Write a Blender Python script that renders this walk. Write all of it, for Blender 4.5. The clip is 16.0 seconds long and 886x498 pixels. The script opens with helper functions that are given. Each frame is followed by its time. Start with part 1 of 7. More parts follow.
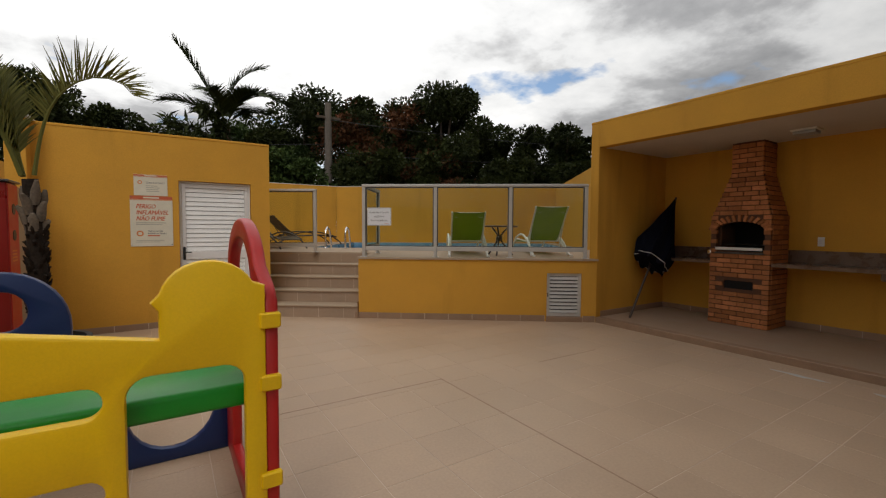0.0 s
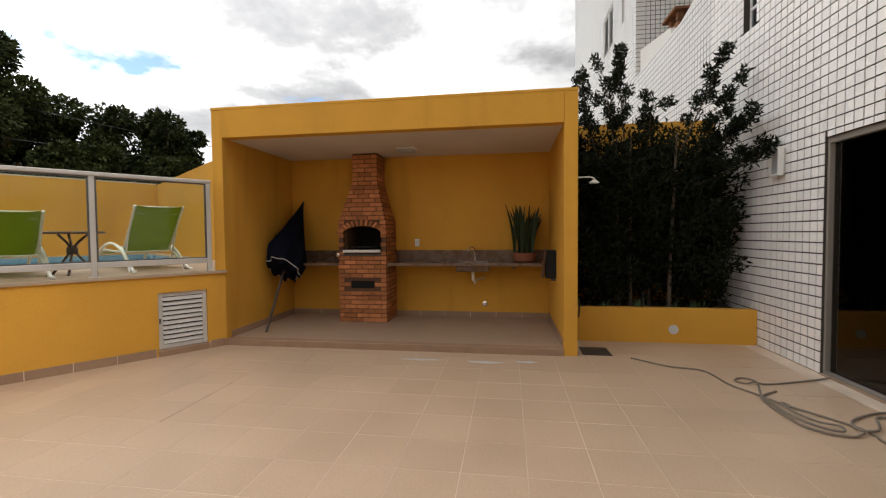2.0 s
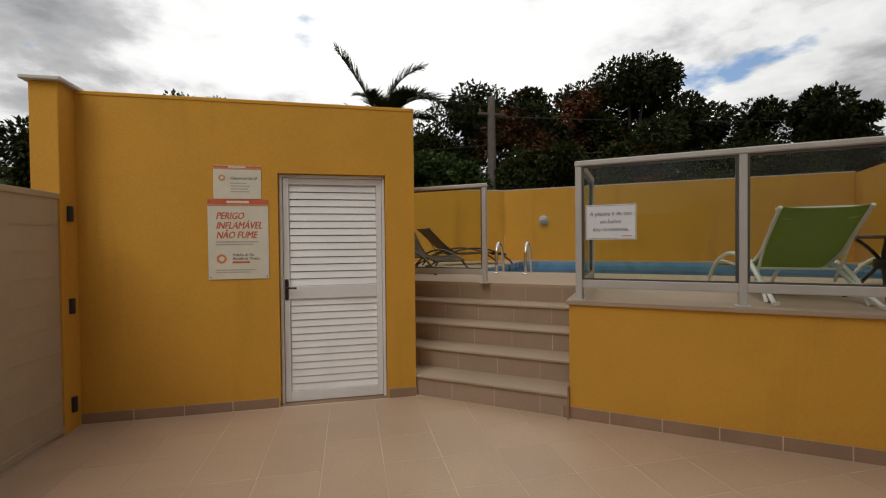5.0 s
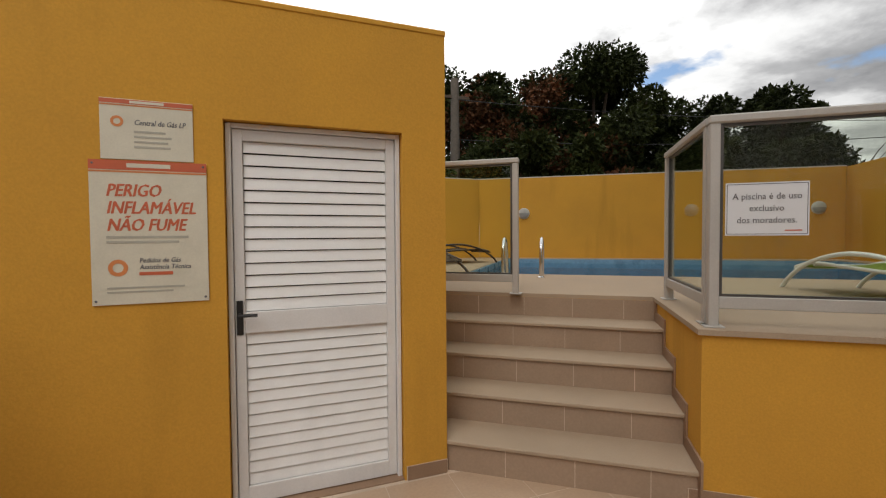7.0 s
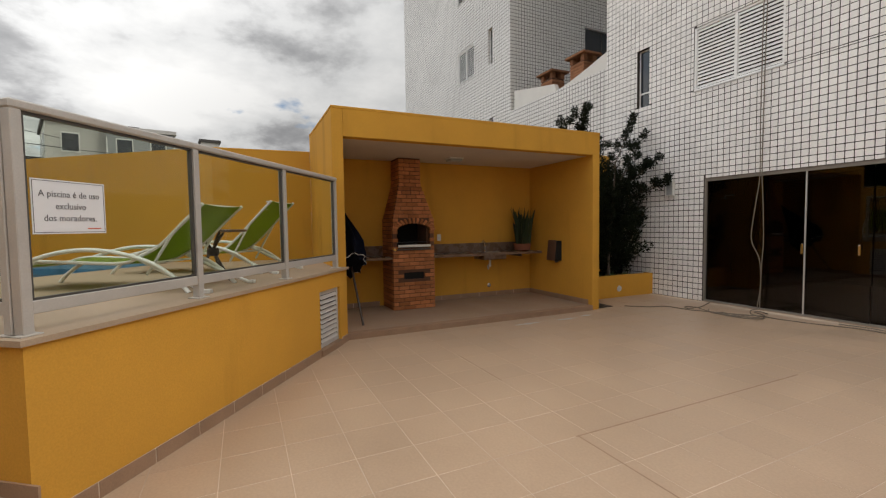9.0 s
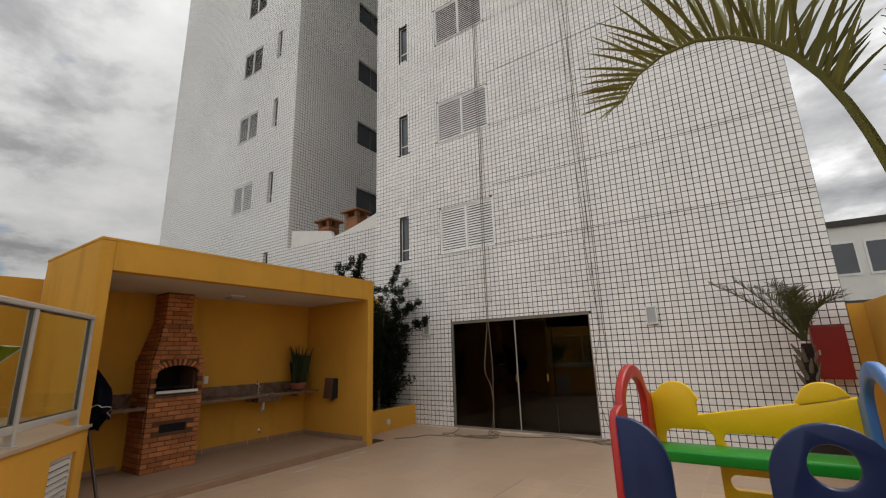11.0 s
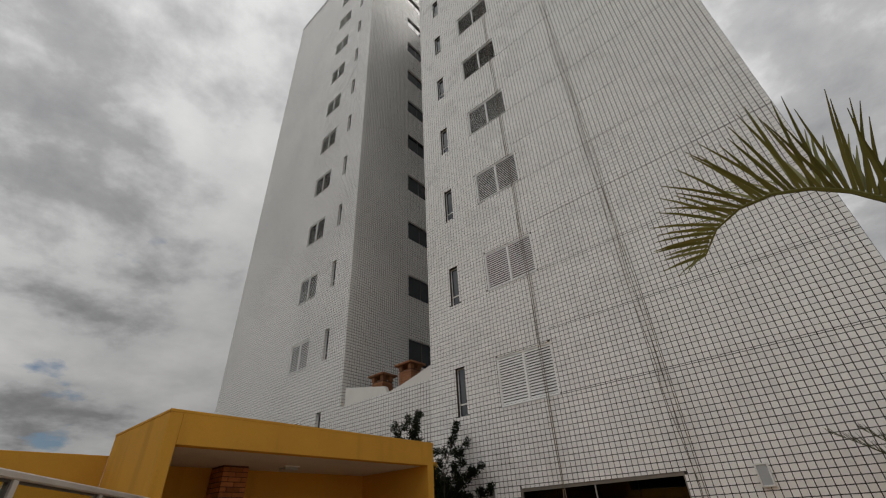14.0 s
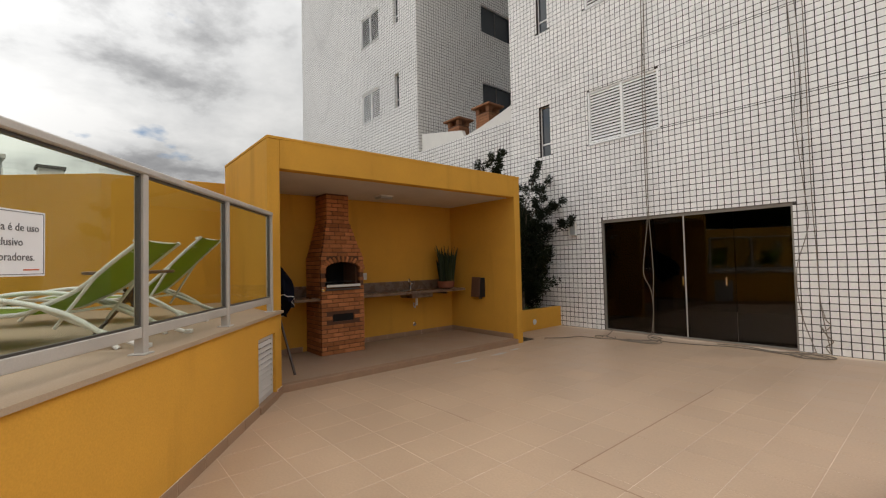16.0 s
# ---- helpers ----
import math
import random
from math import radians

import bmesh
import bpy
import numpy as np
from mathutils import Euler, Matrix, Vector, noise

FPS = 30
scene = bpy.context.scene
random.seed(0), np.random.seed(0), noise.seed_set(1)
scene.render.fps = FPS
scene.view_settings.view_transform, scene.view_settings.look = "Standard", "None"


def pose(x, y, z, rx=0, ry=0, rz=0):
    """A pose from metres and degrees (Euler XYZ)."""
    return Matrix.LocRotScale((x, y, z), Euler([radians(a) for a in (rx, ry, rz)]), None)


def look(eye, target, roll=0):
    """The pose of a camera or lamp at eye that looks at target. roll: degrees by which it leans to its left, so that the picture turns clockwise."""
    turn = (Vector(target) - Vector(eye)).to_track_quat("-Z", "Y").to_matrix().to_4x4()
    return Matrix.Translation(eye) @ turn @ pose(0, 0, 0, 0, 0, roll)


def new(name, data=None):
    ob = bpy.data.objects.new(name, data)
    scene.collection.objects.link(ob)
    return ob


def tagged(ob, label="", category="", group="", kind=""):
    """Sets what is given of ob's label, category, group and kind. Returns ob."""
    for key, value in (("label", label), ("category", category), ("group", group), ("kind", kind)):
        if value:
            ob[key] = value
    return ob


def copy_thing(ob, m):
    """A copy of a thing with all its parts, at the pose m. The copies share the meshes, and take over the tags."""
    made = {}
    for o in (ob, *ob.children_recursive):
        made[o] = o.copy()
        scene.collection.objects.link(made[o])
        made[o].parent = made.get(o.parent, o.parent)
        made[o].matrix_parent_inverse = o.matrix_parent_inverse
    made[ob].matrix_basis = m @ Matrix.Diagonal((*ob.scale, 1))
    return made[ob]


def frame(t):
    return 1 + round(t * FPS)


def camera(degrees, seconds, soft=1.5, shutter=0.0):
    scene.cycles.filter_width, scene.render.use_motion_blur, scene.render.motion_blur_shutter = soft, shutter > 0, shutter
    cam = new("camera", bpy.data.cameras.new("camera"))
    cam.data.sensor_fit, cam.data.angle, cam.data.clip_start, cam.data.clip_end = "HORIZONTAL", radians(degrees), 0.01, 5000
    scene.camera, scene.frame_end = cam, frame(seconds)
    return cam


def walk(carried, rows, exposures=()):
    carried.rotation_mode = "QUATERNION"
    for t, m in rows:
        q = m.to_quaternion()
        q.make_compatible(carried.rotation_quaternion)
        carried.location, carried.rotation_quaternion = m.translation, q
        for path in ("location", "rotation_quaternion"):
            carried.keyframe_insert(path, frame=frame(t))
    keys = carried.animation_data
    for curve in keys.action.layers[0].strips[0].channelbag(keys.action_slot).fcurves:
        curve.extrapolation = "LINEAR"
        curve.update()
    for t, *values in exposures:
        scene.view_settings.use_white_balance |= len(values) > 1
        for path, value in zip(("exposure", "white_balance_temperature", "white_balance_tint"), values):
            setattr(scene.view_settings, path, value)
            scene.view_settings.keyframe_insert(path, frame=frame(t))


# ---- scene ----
cam = camera(91.6, 16.0, 1.2)
SUN_ELEV, SUN_ROT, SKY = 50.0, 212.0, 0.95
PATH = [
    (0, (0.314, 0.467, 1.401), (1.394, 2.148, 1.307), 0.3),
    (0.5, (0.42, 0.561, 1.366), (1.83, 1.978, 1.279), -0.3),
    (1, (0.462, 0.709, 1.37), (2.237, 1.627, 1.296), -0.4),
    (1.5, (0.539, 0.882, 1.41), (2.508, 1.223, 1.329), -0.8),
    (2, (0.771, 1.087, 1.401), (2.747, 1.389, 1.328), -0.5),
    (2.5, (0.99, 1.418, 1.382), (2.798, 2.269, 1.316), -0.1),
    (3, (1.142, 1.828, 1.406), (2.608, 3.188, 1.356), -0.2),
    (3.5, (1.259, 2.247, 1.405), (2.17, 4.027, 1.374), -0.3),
    (4, (1.251, 2.665, 1.476), (1.872, 4.565, 1.406), -0.4),
    (4.5, (1.227, 3.093, 1.433), (1.699, 5.036, 1.396), -0.4),
    (4.7, (1.181, 3.295, 1.441), (1.601, 5.25, 1.408), -0.6),
    (6.8, (0.676, 5.063, 1.437), (1.28, 6.97, 1.395), -0.8),
    (7, (0.755, 5.151, 1.456), (1.448, 7.026, 1.396), -0.4),
    (7.5, (0.698, 5.462, 1.417), (1.878, 7.076, 1.365), -0.9),
    (8, (0.596, 5.641, 1.408), (2.404, 6.492, 1.343), -0.5),
    (8.5, (0.425, 5.724, 1.43), (2.422, 5.641, 1.338), -0.1),
    (9, (0.199, 5.852, 1.456), (2.011, 5.012, 1.353), -0.8),
    (9.2, (0.105, 5.92, 1.469), (1.774, 4.823, 1.36), -1.4),
    (11.3, (-0.158, 6.594, 1.622), (0.921, 5.016, 2.21), -0.7),
    (11.5, (-0.172, 6.614, 1.659), (0.927, 5.09, 2.345), -0.3),
    (12, (-0.123, 6.658, 1.703), (0.949, 5.298, 2.703), 0.5),
    (12.5, (-0.125, 6.689, 1.75), (0.874, 5.431, 2.943), 0.2),
    (13, (-0.127, 6.703, 1.757), (0.815, 5.518, 3.064), -0.0),
    (13.5, (-0.109, 6.68, 1.717), (0.838, 5.501, 3.026), -0.6),
    (14, (-0.038, 6.631, 1.676), (1.041, 5.346, 2.764), -3.2),
    (14.5, (0.081, 6.523, 1.614), (1.326, 5.205, 2.459), -3.6),
    (15, (0.226, 6.433, 1.536), (1.651, 5.133, 2.063), -2.4),
    (15.5, (0.429, 6.411, 1.499), (1.919, 5.106, 1.776), -1.9),
    (16, (0.66, 6.435, 1.462), (2.193, 5.152, 1.528), -1.3),
]
EXPOSURES = [(0.0, 0.1), (0.7, 0.12), (1.3, 0.72), (1.7, 1.0), (2.1, 1.05), (2.5, 0.65), (3.0, 0.2), (4.2, 0.0), (4.7, 0.02), (6.8, 0.34), (7.6, 0.36), (8.2, 0.48), (9.2, 0.64), (11.3, 0.35), (12.2, -0.18), (13.0, -0.68), (13.6, -0.52), (14.5, 0.3), (15.2, 0.46), (16.0, 0.74)]
walk(cam, [(t, look(eye, target, roll)) for t, eye, target, roll in PATH], EXPOSURES)

# ---------- world, sun, exposure ----------
def build_world():
    w = bpy.data.worlds.new("sky")
    scene.world = w
    w.use_nodes = True
    nt = w.node_tree
    nt.nodes.clear()
    N, L = nt.nodes.new, nt.links.new
    out, bg = N("ShaderNodeOutputWorld"), N("ShaderNodeBackground")
    sky = N("ShaderNodeTexSky")
    sky.sky_type, sky.sun_disc = "NISHITA", False
    sky.sun_elevation, sky.sun_rotation = radians(SUN_ELEV), radians(SUN_ROT)
    tc, sep, add, div = N("ShaderNodeTexCoord"), N("ShaderNodeSeparateXYZ"), N("ShaderNodeMath"), N("ShaderNodeVectorMath")
    mx = N("ShaderNodeMath")
    L(tc.outputs["Generated"], sep.inputs[0])
    mx.operation = "MAXIMUM"
    L(sep.outputs["Z"], mx.inputs[0])
    mx.inputs[1].default_value = 0.0
    add.operation = "ADD"
    L(mx.outputs[0], add.inputs[0])
    add.inputs[1].default_value = 0.22
    comb = N("ShaderNodeCombineXYZ")
    for k in range(3):
        L(add.outputs[0], comb.inputs[k])
    div.operation = "DIVIDE"
    L(tc.outputs["Generated"], div.inputs[0])
    L(comb.outputs[0], div.inputs[1])
    # broad cloud masses and finer billows
    big, fine = N("ShaderNodeTexNoise"), N("ShaderNodeTexNoise")
    for n, sc, det, ro, di in ((big, 0.85, 9, 0.52, 0.0), (fine, 2.3, 9, 0.58, 0.1)):
        n.inputs["Scale"].default_value, n.inputs["Detail"].default_value = sc, det
        n.inputs["Roughness"].default_value, n.inputs["Distortion"].default_value = ro, di
        L(div.outputs[0], n.inputs["Vector"])
    mixn = N("ShaderNodeMix")
    mixn.inputs["Factor"].default_value = 0.42
    L(big.outputs["Fac"], mixn.inputs[2])
    L(fine.outputs["Fac"], mixn.inputs[3])
    shade = N("ShaderNodeValToRGB")
    e = shade.color_ramp.elements
    e[0].position, e[0].color = 0.36, (0.20, 0.205, 0.215, 1)
    e[1].position, e[1].color = 0.62, (1.0, 0.99, 0.97, 1)
    m = shade.color_ramp.elements.new(0.46)
    m.color = (0.44, 0.44, 0.445, 1)
    m2 = shade.color_ramp.elements.new(0.52)
    m2.color = (0.78, 0.78, 0.775, 1)
    L(mixn.outputs[0], shade.inputs[0])
    # gaps of blue
    gap = N("ShaderNodeTexNoise")
    gap.inputs["Scale"].default_value, gap.inputs["Detail"].default_value = 2.3, 6
    off = N("ShaderNodeVectorMath")
    off.operation = "ADD"
    off.inputs[1].default_value = (3.7, 1.9, 0.0)
    L(div.outputs[0], off.inputs[0])
    L(off.outputs[0], gap.inputs["Vector"])
    gr = N("ShaderNodeValToRGB")
    gr.color_ramp.elements[0].position, gr.color_ramp.elements[1].position = 0.645, 0.71
    L(gap.outputs["Fac"], gr.inputs[0])
    blue = N("ShaderNodeMix")
    blue.data_type = "RGBA"
    blue.blend_type = "MULTIPLY"
    blue.inputs["Factor"].default_value = 1.0
    blue.inputs[7].default_value = (0.13, 0.13, 0.13, 1)
    L(sky.outputs[0], blue.inputs[6])
    mixc = N("ShaderNodeMix")
    mixc.data_type = "RGBA"
    L(gr.outputs[0], mixc.inputs["Factor"])
    L(shade.outputs[0], mixc.inputs[6])
    L(blue.outputs[2], mixc.inputs[7])
    # the cloud cover is thinner overhead and to the north
    dot = N("ShaderNodeVectorMath")
    dot.operation = "DOT_PRODUCT"
    dot.inputs[1].default_value = (-0.03, 0.54, 0.84)
    L(tc.outputs["Generated"], dot.inputs[0])
    glow = N("ShaderNodeMapRange")
    glow.interpolation_type = "SMOOTHSTEP"
    glow.inputs[1].default_value, glow.inputs[2].default_value, glow.inputs[3].default_value, glow.inputs[4].default_value = -0.15, 0.95, 0.40, 1.30
    L(dot.outputs["Value"], glow.inputs[0])
    # and thinner again low in the south
    sdot = N("ShaderNodeVectorMath")
    sdot.operation = "DOT_PRODUCT"
    sdot.inputs[1].default_value = (-0.25, -0.78, 0.57)
    L(tc.outputs["Generated"], sdot.inputs[0])
    halo = N("ShaderNodeMapRange")
    halo.interpolation_type = "SMOOTHSTEP"
    halo.inputs[1].default_value, halo.inputs[2].default_value, halo.inputs[3].default_value, halo.inputs[4].default_value = 0.76, 0.98, 0.0, 0.7
    L(sdot.outputs["Value"], halo.inputs[0])
    both = N("ShaderNodeMath")
    L(glow.outputs[0], both.inputs[0])
    L(halo.outputs[0], both.inputs[1])
    lit = N("ShaderNodeVectorMath")
    lit.operation = "SCALE"
    L(mixc.outputs[2], lit.inputs[0])
    L(both.outputs[0], lit.inputs["Scale"])
    L(lit.outputs[0], bg.inputs[0])
    bg.inputs[1].default_value = SKY
    L(bg.outputs[0], out.inputs[0])


build_world()
sun = new("sun", bpy.data.lights.new("sun", "SUN"))
sun.data.energy, sun.data.angle, sun.data.color = 1.15, radians(40), (1.0, 0.95, 0.88)
sun.matrix_world = look((0, 0, 30), Vector((0, 0, 30)) + Vector((-math.sin(radians(SUN_ROT)) * math.cos(radians(SUN_ELEV)), -math.cos(radians(SUN_ROT)) * math.cos(radians(SUN_ELEV)), -math.sin(radians(SUN_ELEV)))))


# ---------- helpers ----------
def mesh_from(bm, name, mat=None, smooth=None):
    me = bpy.data.meshes.new(name)
    bmesh.ops.recalc_face_normals(bm, faces=bm.faces)
    bm.to_mesh(me)
    bm.free()
    if mat:
        me.materials.append(mat)
    if smooth:
        me.polygons.foreach_set("use_smooth", [True] * len(me.polygons))
        me.set_sharp_from_angle(angle=radians(smooth))
    return me


def part(name, bm, mat, parent=None, label="", smooth=None):
    ob = new(name, mesh_from(bm, name, mat, smooth))
    if parent:
        ob.parent = parent
    return tagged(ob, label)


def thing(name, label, category, group="", at=None):
    ob = new(name)
    ob.empty_display_size = 0.1
    if at is not None:
        ob.matrix_basis = at
    return tagged(ob, label, category, group)


def structure(name, bm, mat, label="", category="", smooth=None):
    return tagged(part(name, bm, mat, None, label, smooth), "", category, "", "structure")


def box(lo, hi, bevel=0.0, bm=None, seg=1):
    b = bmesh.new()
    bmesh.ops.create_cube(b, size=1)
    for v in b.verts:
        v.co = Vector([lo[k] + (v.co[k] + 0.5) * (hi[k] - lo[k]) for k in range(3)])
    if bevel:
        bmesh.ops.bevel(b, geom=b.edges[:], offset=bevel, segments=seg, affect="EDGES", profile=0.5)
    return join(bm, b)


def join(bm, b, m=None):
    if m is not None:
        b.transform(m)
    if bm is None:
        return b
    me = bpy.data.meshes.new("tmp")
    b.to_mesh(me)
    b.free()
    bm.from_mesh(me)
    bpy.data.meshes.remove(me)
    return bm


def prism(poly, z0, z1, bevel=0.0, bm=None, seg=1):
    b = bmesh.new()
    lo = [b.verts.new((x, y, z0)) for x, y in poly]
    hi = [b.verts.new((x, y, z1)) for x, y in poly]
    n = len(poly)
    b.faces.new(lo[::-1])
    b.faces.new(hi)
    for i in range(n):
        b.faces.new((lo[i], lo[(i + 1) % n], hi[(i + 1) % n], hi[i]))
    bmesh.ops.recalc_face_normals(b, faces=b.faces)
    if bevel:
        bmesh.ops.bevel(b, geom=b.edges[:], offset=bevel, segments=seg, affect="EDGES", profile=0.5)
    return join(bm, b)


def slab(outline, holes, depth, bevel=0.0, seg=2):
    """A flat plate in the xz plane with holes, from y=0 to y=depth."""
    b = bmesh.new()
    edges = []
    for loop in [outline, *holes]:
        vs = [b.verts.new((x, 0, z)) for x, z in loop]
        edges += [b.edges.new((vs[i], vs[(i + 1) % len(vs)])) for i in range(len(vs))]
    bmesh.ops.triangle_fill(b, use_beauty=True, use_dissolve=False, edges=edges)
    bmesh.ops.dissolve_limit(b, angle_limit=0.01, verts=b.verts, edges=b.edges)
    ext = bmesh.ops.extrude_face_region(b, geom=b.faces[:])
    bmesh.ops.translate(b, vec=(0, depth, 0), verts=[g for g in ext["geom"] if isinstance(g, bmesh.types.BMVert)])
    bmesh.ops.recalc_face_normals(b, faces=b.faces)
    if bevel:
        rim = [e for e in b.edges if len(e.link_faces) == 2 and e.calc_face_angle(0) > 0.9 and abs(e.verts[0].co.y - e.verts[1].co.y) < 1e-6]
        bmesh.ops.bevel(b, geom=rim, offset=bevel, segments=seg, affect="EDGES", profile=0.5)
    return b


def tube(points, r, n=8, bm=None, caps=True):
    pts = [Vector(p) for p in points]
    rad = r if isinstance(r, (list, tuple)) else [r] * len(pts)
    b = bmesh.new()
    rings, ref = [], None
    for i, p in enumerate(pts):
        d = (pts[min(i + 1, len(pts) - 1)] - pts[max(i - 1, 0)]).normalized()
        if ref is None:
            ref = Vector((0, 0, 1)) if abs(d.z) < 0.9 else Vector((1, 0, 0))
        a = d.cross(ref).normalized()
        c = a.cross(d).normalized()
        ref = c
        rings.append([b.verts.new(p + rad[i] * (math.cos(2 * math.pi * k / n) * a + math.sin(2 * math.pi * k / n) * c)) for k in range(n)])
    for i in range(len(rings) - 1):
        for k in range(n):
            b.faces.new((rings[i][k], rings[i][(k + 1) % n], rings[i + 1][(k + 1) % n], rings[i + 1][k]))
    if caps:
        b.faces.new(rings[0][::-1])
        b.faces.new(rings[-1])
    return join(bm, b)


def lathe(profile, n=24, bm=None):
    """A turned body about z, from (radius, z) pairs."""
    b = bmesh.new()
    rings = [[b.verts.new((r * math.cos(2 * math.pi * k / n), r * math.sin(2 * math.pi * k / n), z)) for k in range(n)] for r, z in profile]
    for i in range(len(rings) - 1):
        for k in range(n):
            b.faces.new((rings[i][k], rings[i][(k + 1) % n], rings[i + 1][(k + 1) % n], rings[i + 1][k]))
    b.faces.new(rings[0][::-1])
    b.faces.new(rings[-1])
    return join(bm, b)


def arc(cx, cz, r, a0, a1, n, ry=None):
    return [(cx + r * math.cos(radians(a0 + (a1 - a0) * i / n)), cz + (ry or r) * math.sin(radians(a0 + (a1 - a0) * i / n))) for i in range(n + 1)]


def smooth_path(pts, k=6):
    """Catmull-Rom through the points."""
    P = [Vector(p) for p in pts]
    P = [2 * P[0] - P[1]] + P + [2 * P[-1] - P[-2]]
    out = []
    for i in range(1, len(P) - 2):
        for j in range(k):
            t = j / k
            a, b_, c, d = P[i - 1], P[i], P[i + 1], P[i + 2]
            out.append(0.5 * (2 * b_ + (c - a) * t + (2 * a - 5 * b_ + 4 * c - d) * t * t + (3 * b_ - a - 3 * c + d) * t ** 3))
    return out + [P[-2]]


# ---------- materials ----------
def material(name, color, rough=0.6, metal=0.0, spots=0.0, scale=3.0, grain=0.0, gscale=120.0, bump=0.0, spec=0.5, rand=0.0, island=0.0, dirt=None, alpha=None):
    """A painted, stone, wood or metal surface: colour with broad stains and fine grain, and a fine relief."""
    m = bpy.data.materials.new(name)
    m.use_nodes = True
    nt = m.node_tree
    bs = nt.nodes["Principled BSDF"]
    N, L = nt.nodes.new, nt.links.new
    bs.inputs["Roughness"].default_value, bs.inputs["Metallic"].default_value = rough, metal
    bs.inputs["Specular IOR Level"].default_value = spec
    tc = N("ShaderNodeTexCoord")
    geo = N("ShaderNodeNewGeometry")
    pos = geo.outputs["Position"]
    col = N("ShaderNodeRGB")
    col.outputs[0].default_value = (*color, 1)
    cur = col.outputs[0]

    def vary(fac, amount, low=0.0, high=1.0):
        nonlocal cur
        mr = N("ShaderNodeMapRange")
        mr.inputs[1].default_value, mr.inputs[2].default_value = low, high
        mr.inputs[3].default_value, mr.inputs[4].default_value = 1 - amount, 1 + amount
        L(fac, mr.inputs[0])
        mix = N("ShaderNodeVectorMath")
        mix.operation = "SCALE"
        L(cur, mix.inputs[0])
        L(mr.outputs[0], mix.inputs["Scale"])
        cur = mix.outputs[0]

    if spots:
        n = N("ShaderNodeTexNoise")
        n.inputs["Scale"].default_value, n.inputs["Detail"].default_value, n.inputs["Roughness"].default_value = scale, 6, 0.62
        L(pos, n.inputs["Vector"])
        vary(n.outputs["Fac"], spots, 0.28, 0.72)
        rr = N("ShaderNodeMapRange")
        rr.inputs[1].default_value, rr.inputs[2].default_value = 0.3, 0.7
        rr.inputs[3].default_value, rr.inputs[4].default_value = max(rough - 0.1, 0.03), min(rough + 0.1, 1)
        L(n.outputs["Fac"], rr.inputs[0])
        L(rr.outputs[0], bs.inputs["Roughness"])
    if dirt:
        # streaks that run down the face, where water has run
        mp = N("ShaderNodeMapping")
        mp.inputs["Scale"].default_value = (dirt[1], dirt[1], dirt[1] * 0.12)
        L(pos, mp.inputs[0])
        n = N("ShaderNodeTexNoise")
        n.inputs["Scale"].default_value, n.inputs["Detail"].default_value = 1.0, 7
        L(mp.outputs[0], n.inputs["Vector"])
        ra = N("ShaderNodeMapRange")
        ra.inputs[1].default_value, ra.inputs[2].default_value = 0.56, 0.74
        ra.inputs[3].default_value, ra.inputs[4].default_value = 0.0, dirt[0]
        L(n.outputs["Fac"], ra.inputs[0])
        mx = N("ShaderNodeMix")
        mx.data_type = "RGBA"
        L(ra.outputs[0], mx.inputs["Factor"])
        L(cur, mx.inputs[6])
        mx.inputs[7].default_value = (*[c * 0.45 for c in color], 1)
        cur = mx.outputs[2]
    if grain or bump:
        g = N("ShaderNodeTexNoise")
        g.inputs["Scale"].default_value, g.inputs["Detail"].default_value = gscale, 3
        L(pos, g.inputs["Vector"])
        if grain:
            vary(g.outputs["Fac"], grain, 0.3, 0.7)
        if bump:
            b = N("ShaderNodeBump")
            b.inputs["Strength"].default_value, b.inputs["Distance"].default_value = bump, 0.004
            L(g.outputs["Fac"], b.inputs["Height"])
            L(b.outputs[0], bs.inputs["Normal"])
    if rand:
        o = N("ShaderNodeObjectInfo")
        vary(o.outputs["Random"], rand)
    if island:
        vary(geo.outputs["Random Per Island"], island)
    L(cur, bs.inputs["Base Color"])
    return m


def glass_material(name, tint=(0.95, 0.97, 0.95), rough=0.0, gloss=0.025, edge=0.6):
    """Thin clear glazing: lets the view through and mirrors a little of the surroundings."""
    m = bpy.data.materials.new(name)
    m.use_nodes = True
    nt = m.node_tree
    nt.nodes.clear()
    N, L = nt.nodes.new, nt.links.new
    out, tr, gl, mix, lw = N("ShaderNodeOutputMaterial"), N("ShaderNodeBsdfTransparent"), N("ShaderNodeBsdfGlossy"), N("ShaderNodeMixShader"), N("ShaderNodeLayerWeight")
    tr.inputs[0].default_value = (*tint, 1)
    gl.inputs["Roughness"].default_value = rough
    pw, mul = N("ShaderNodeMath"), N("ShaderNodeMath")
    lw.inputs["Blend"].default_value = 0.5
    pw.operation, mul.operation = "POWER", "MULTIPLY_ADD"
    L(lw.outputs["Facing"], pw.inputs[0])
    pw.inputs[1].default_value = 4.0
    L(pw.outputs[0], mul.inputs[0])
    mul.inputs[1].default_value, mul.inputs[2].default_value = edge, gloss
    L(mul.outputs[0], mix.inputs[0])
    L(tr.outputs[0], mix.inputs[1])
    L(gl.outputs[0], mix.inputs[2])
    L(mix.outputs[0], out.inputs[0])
    return m


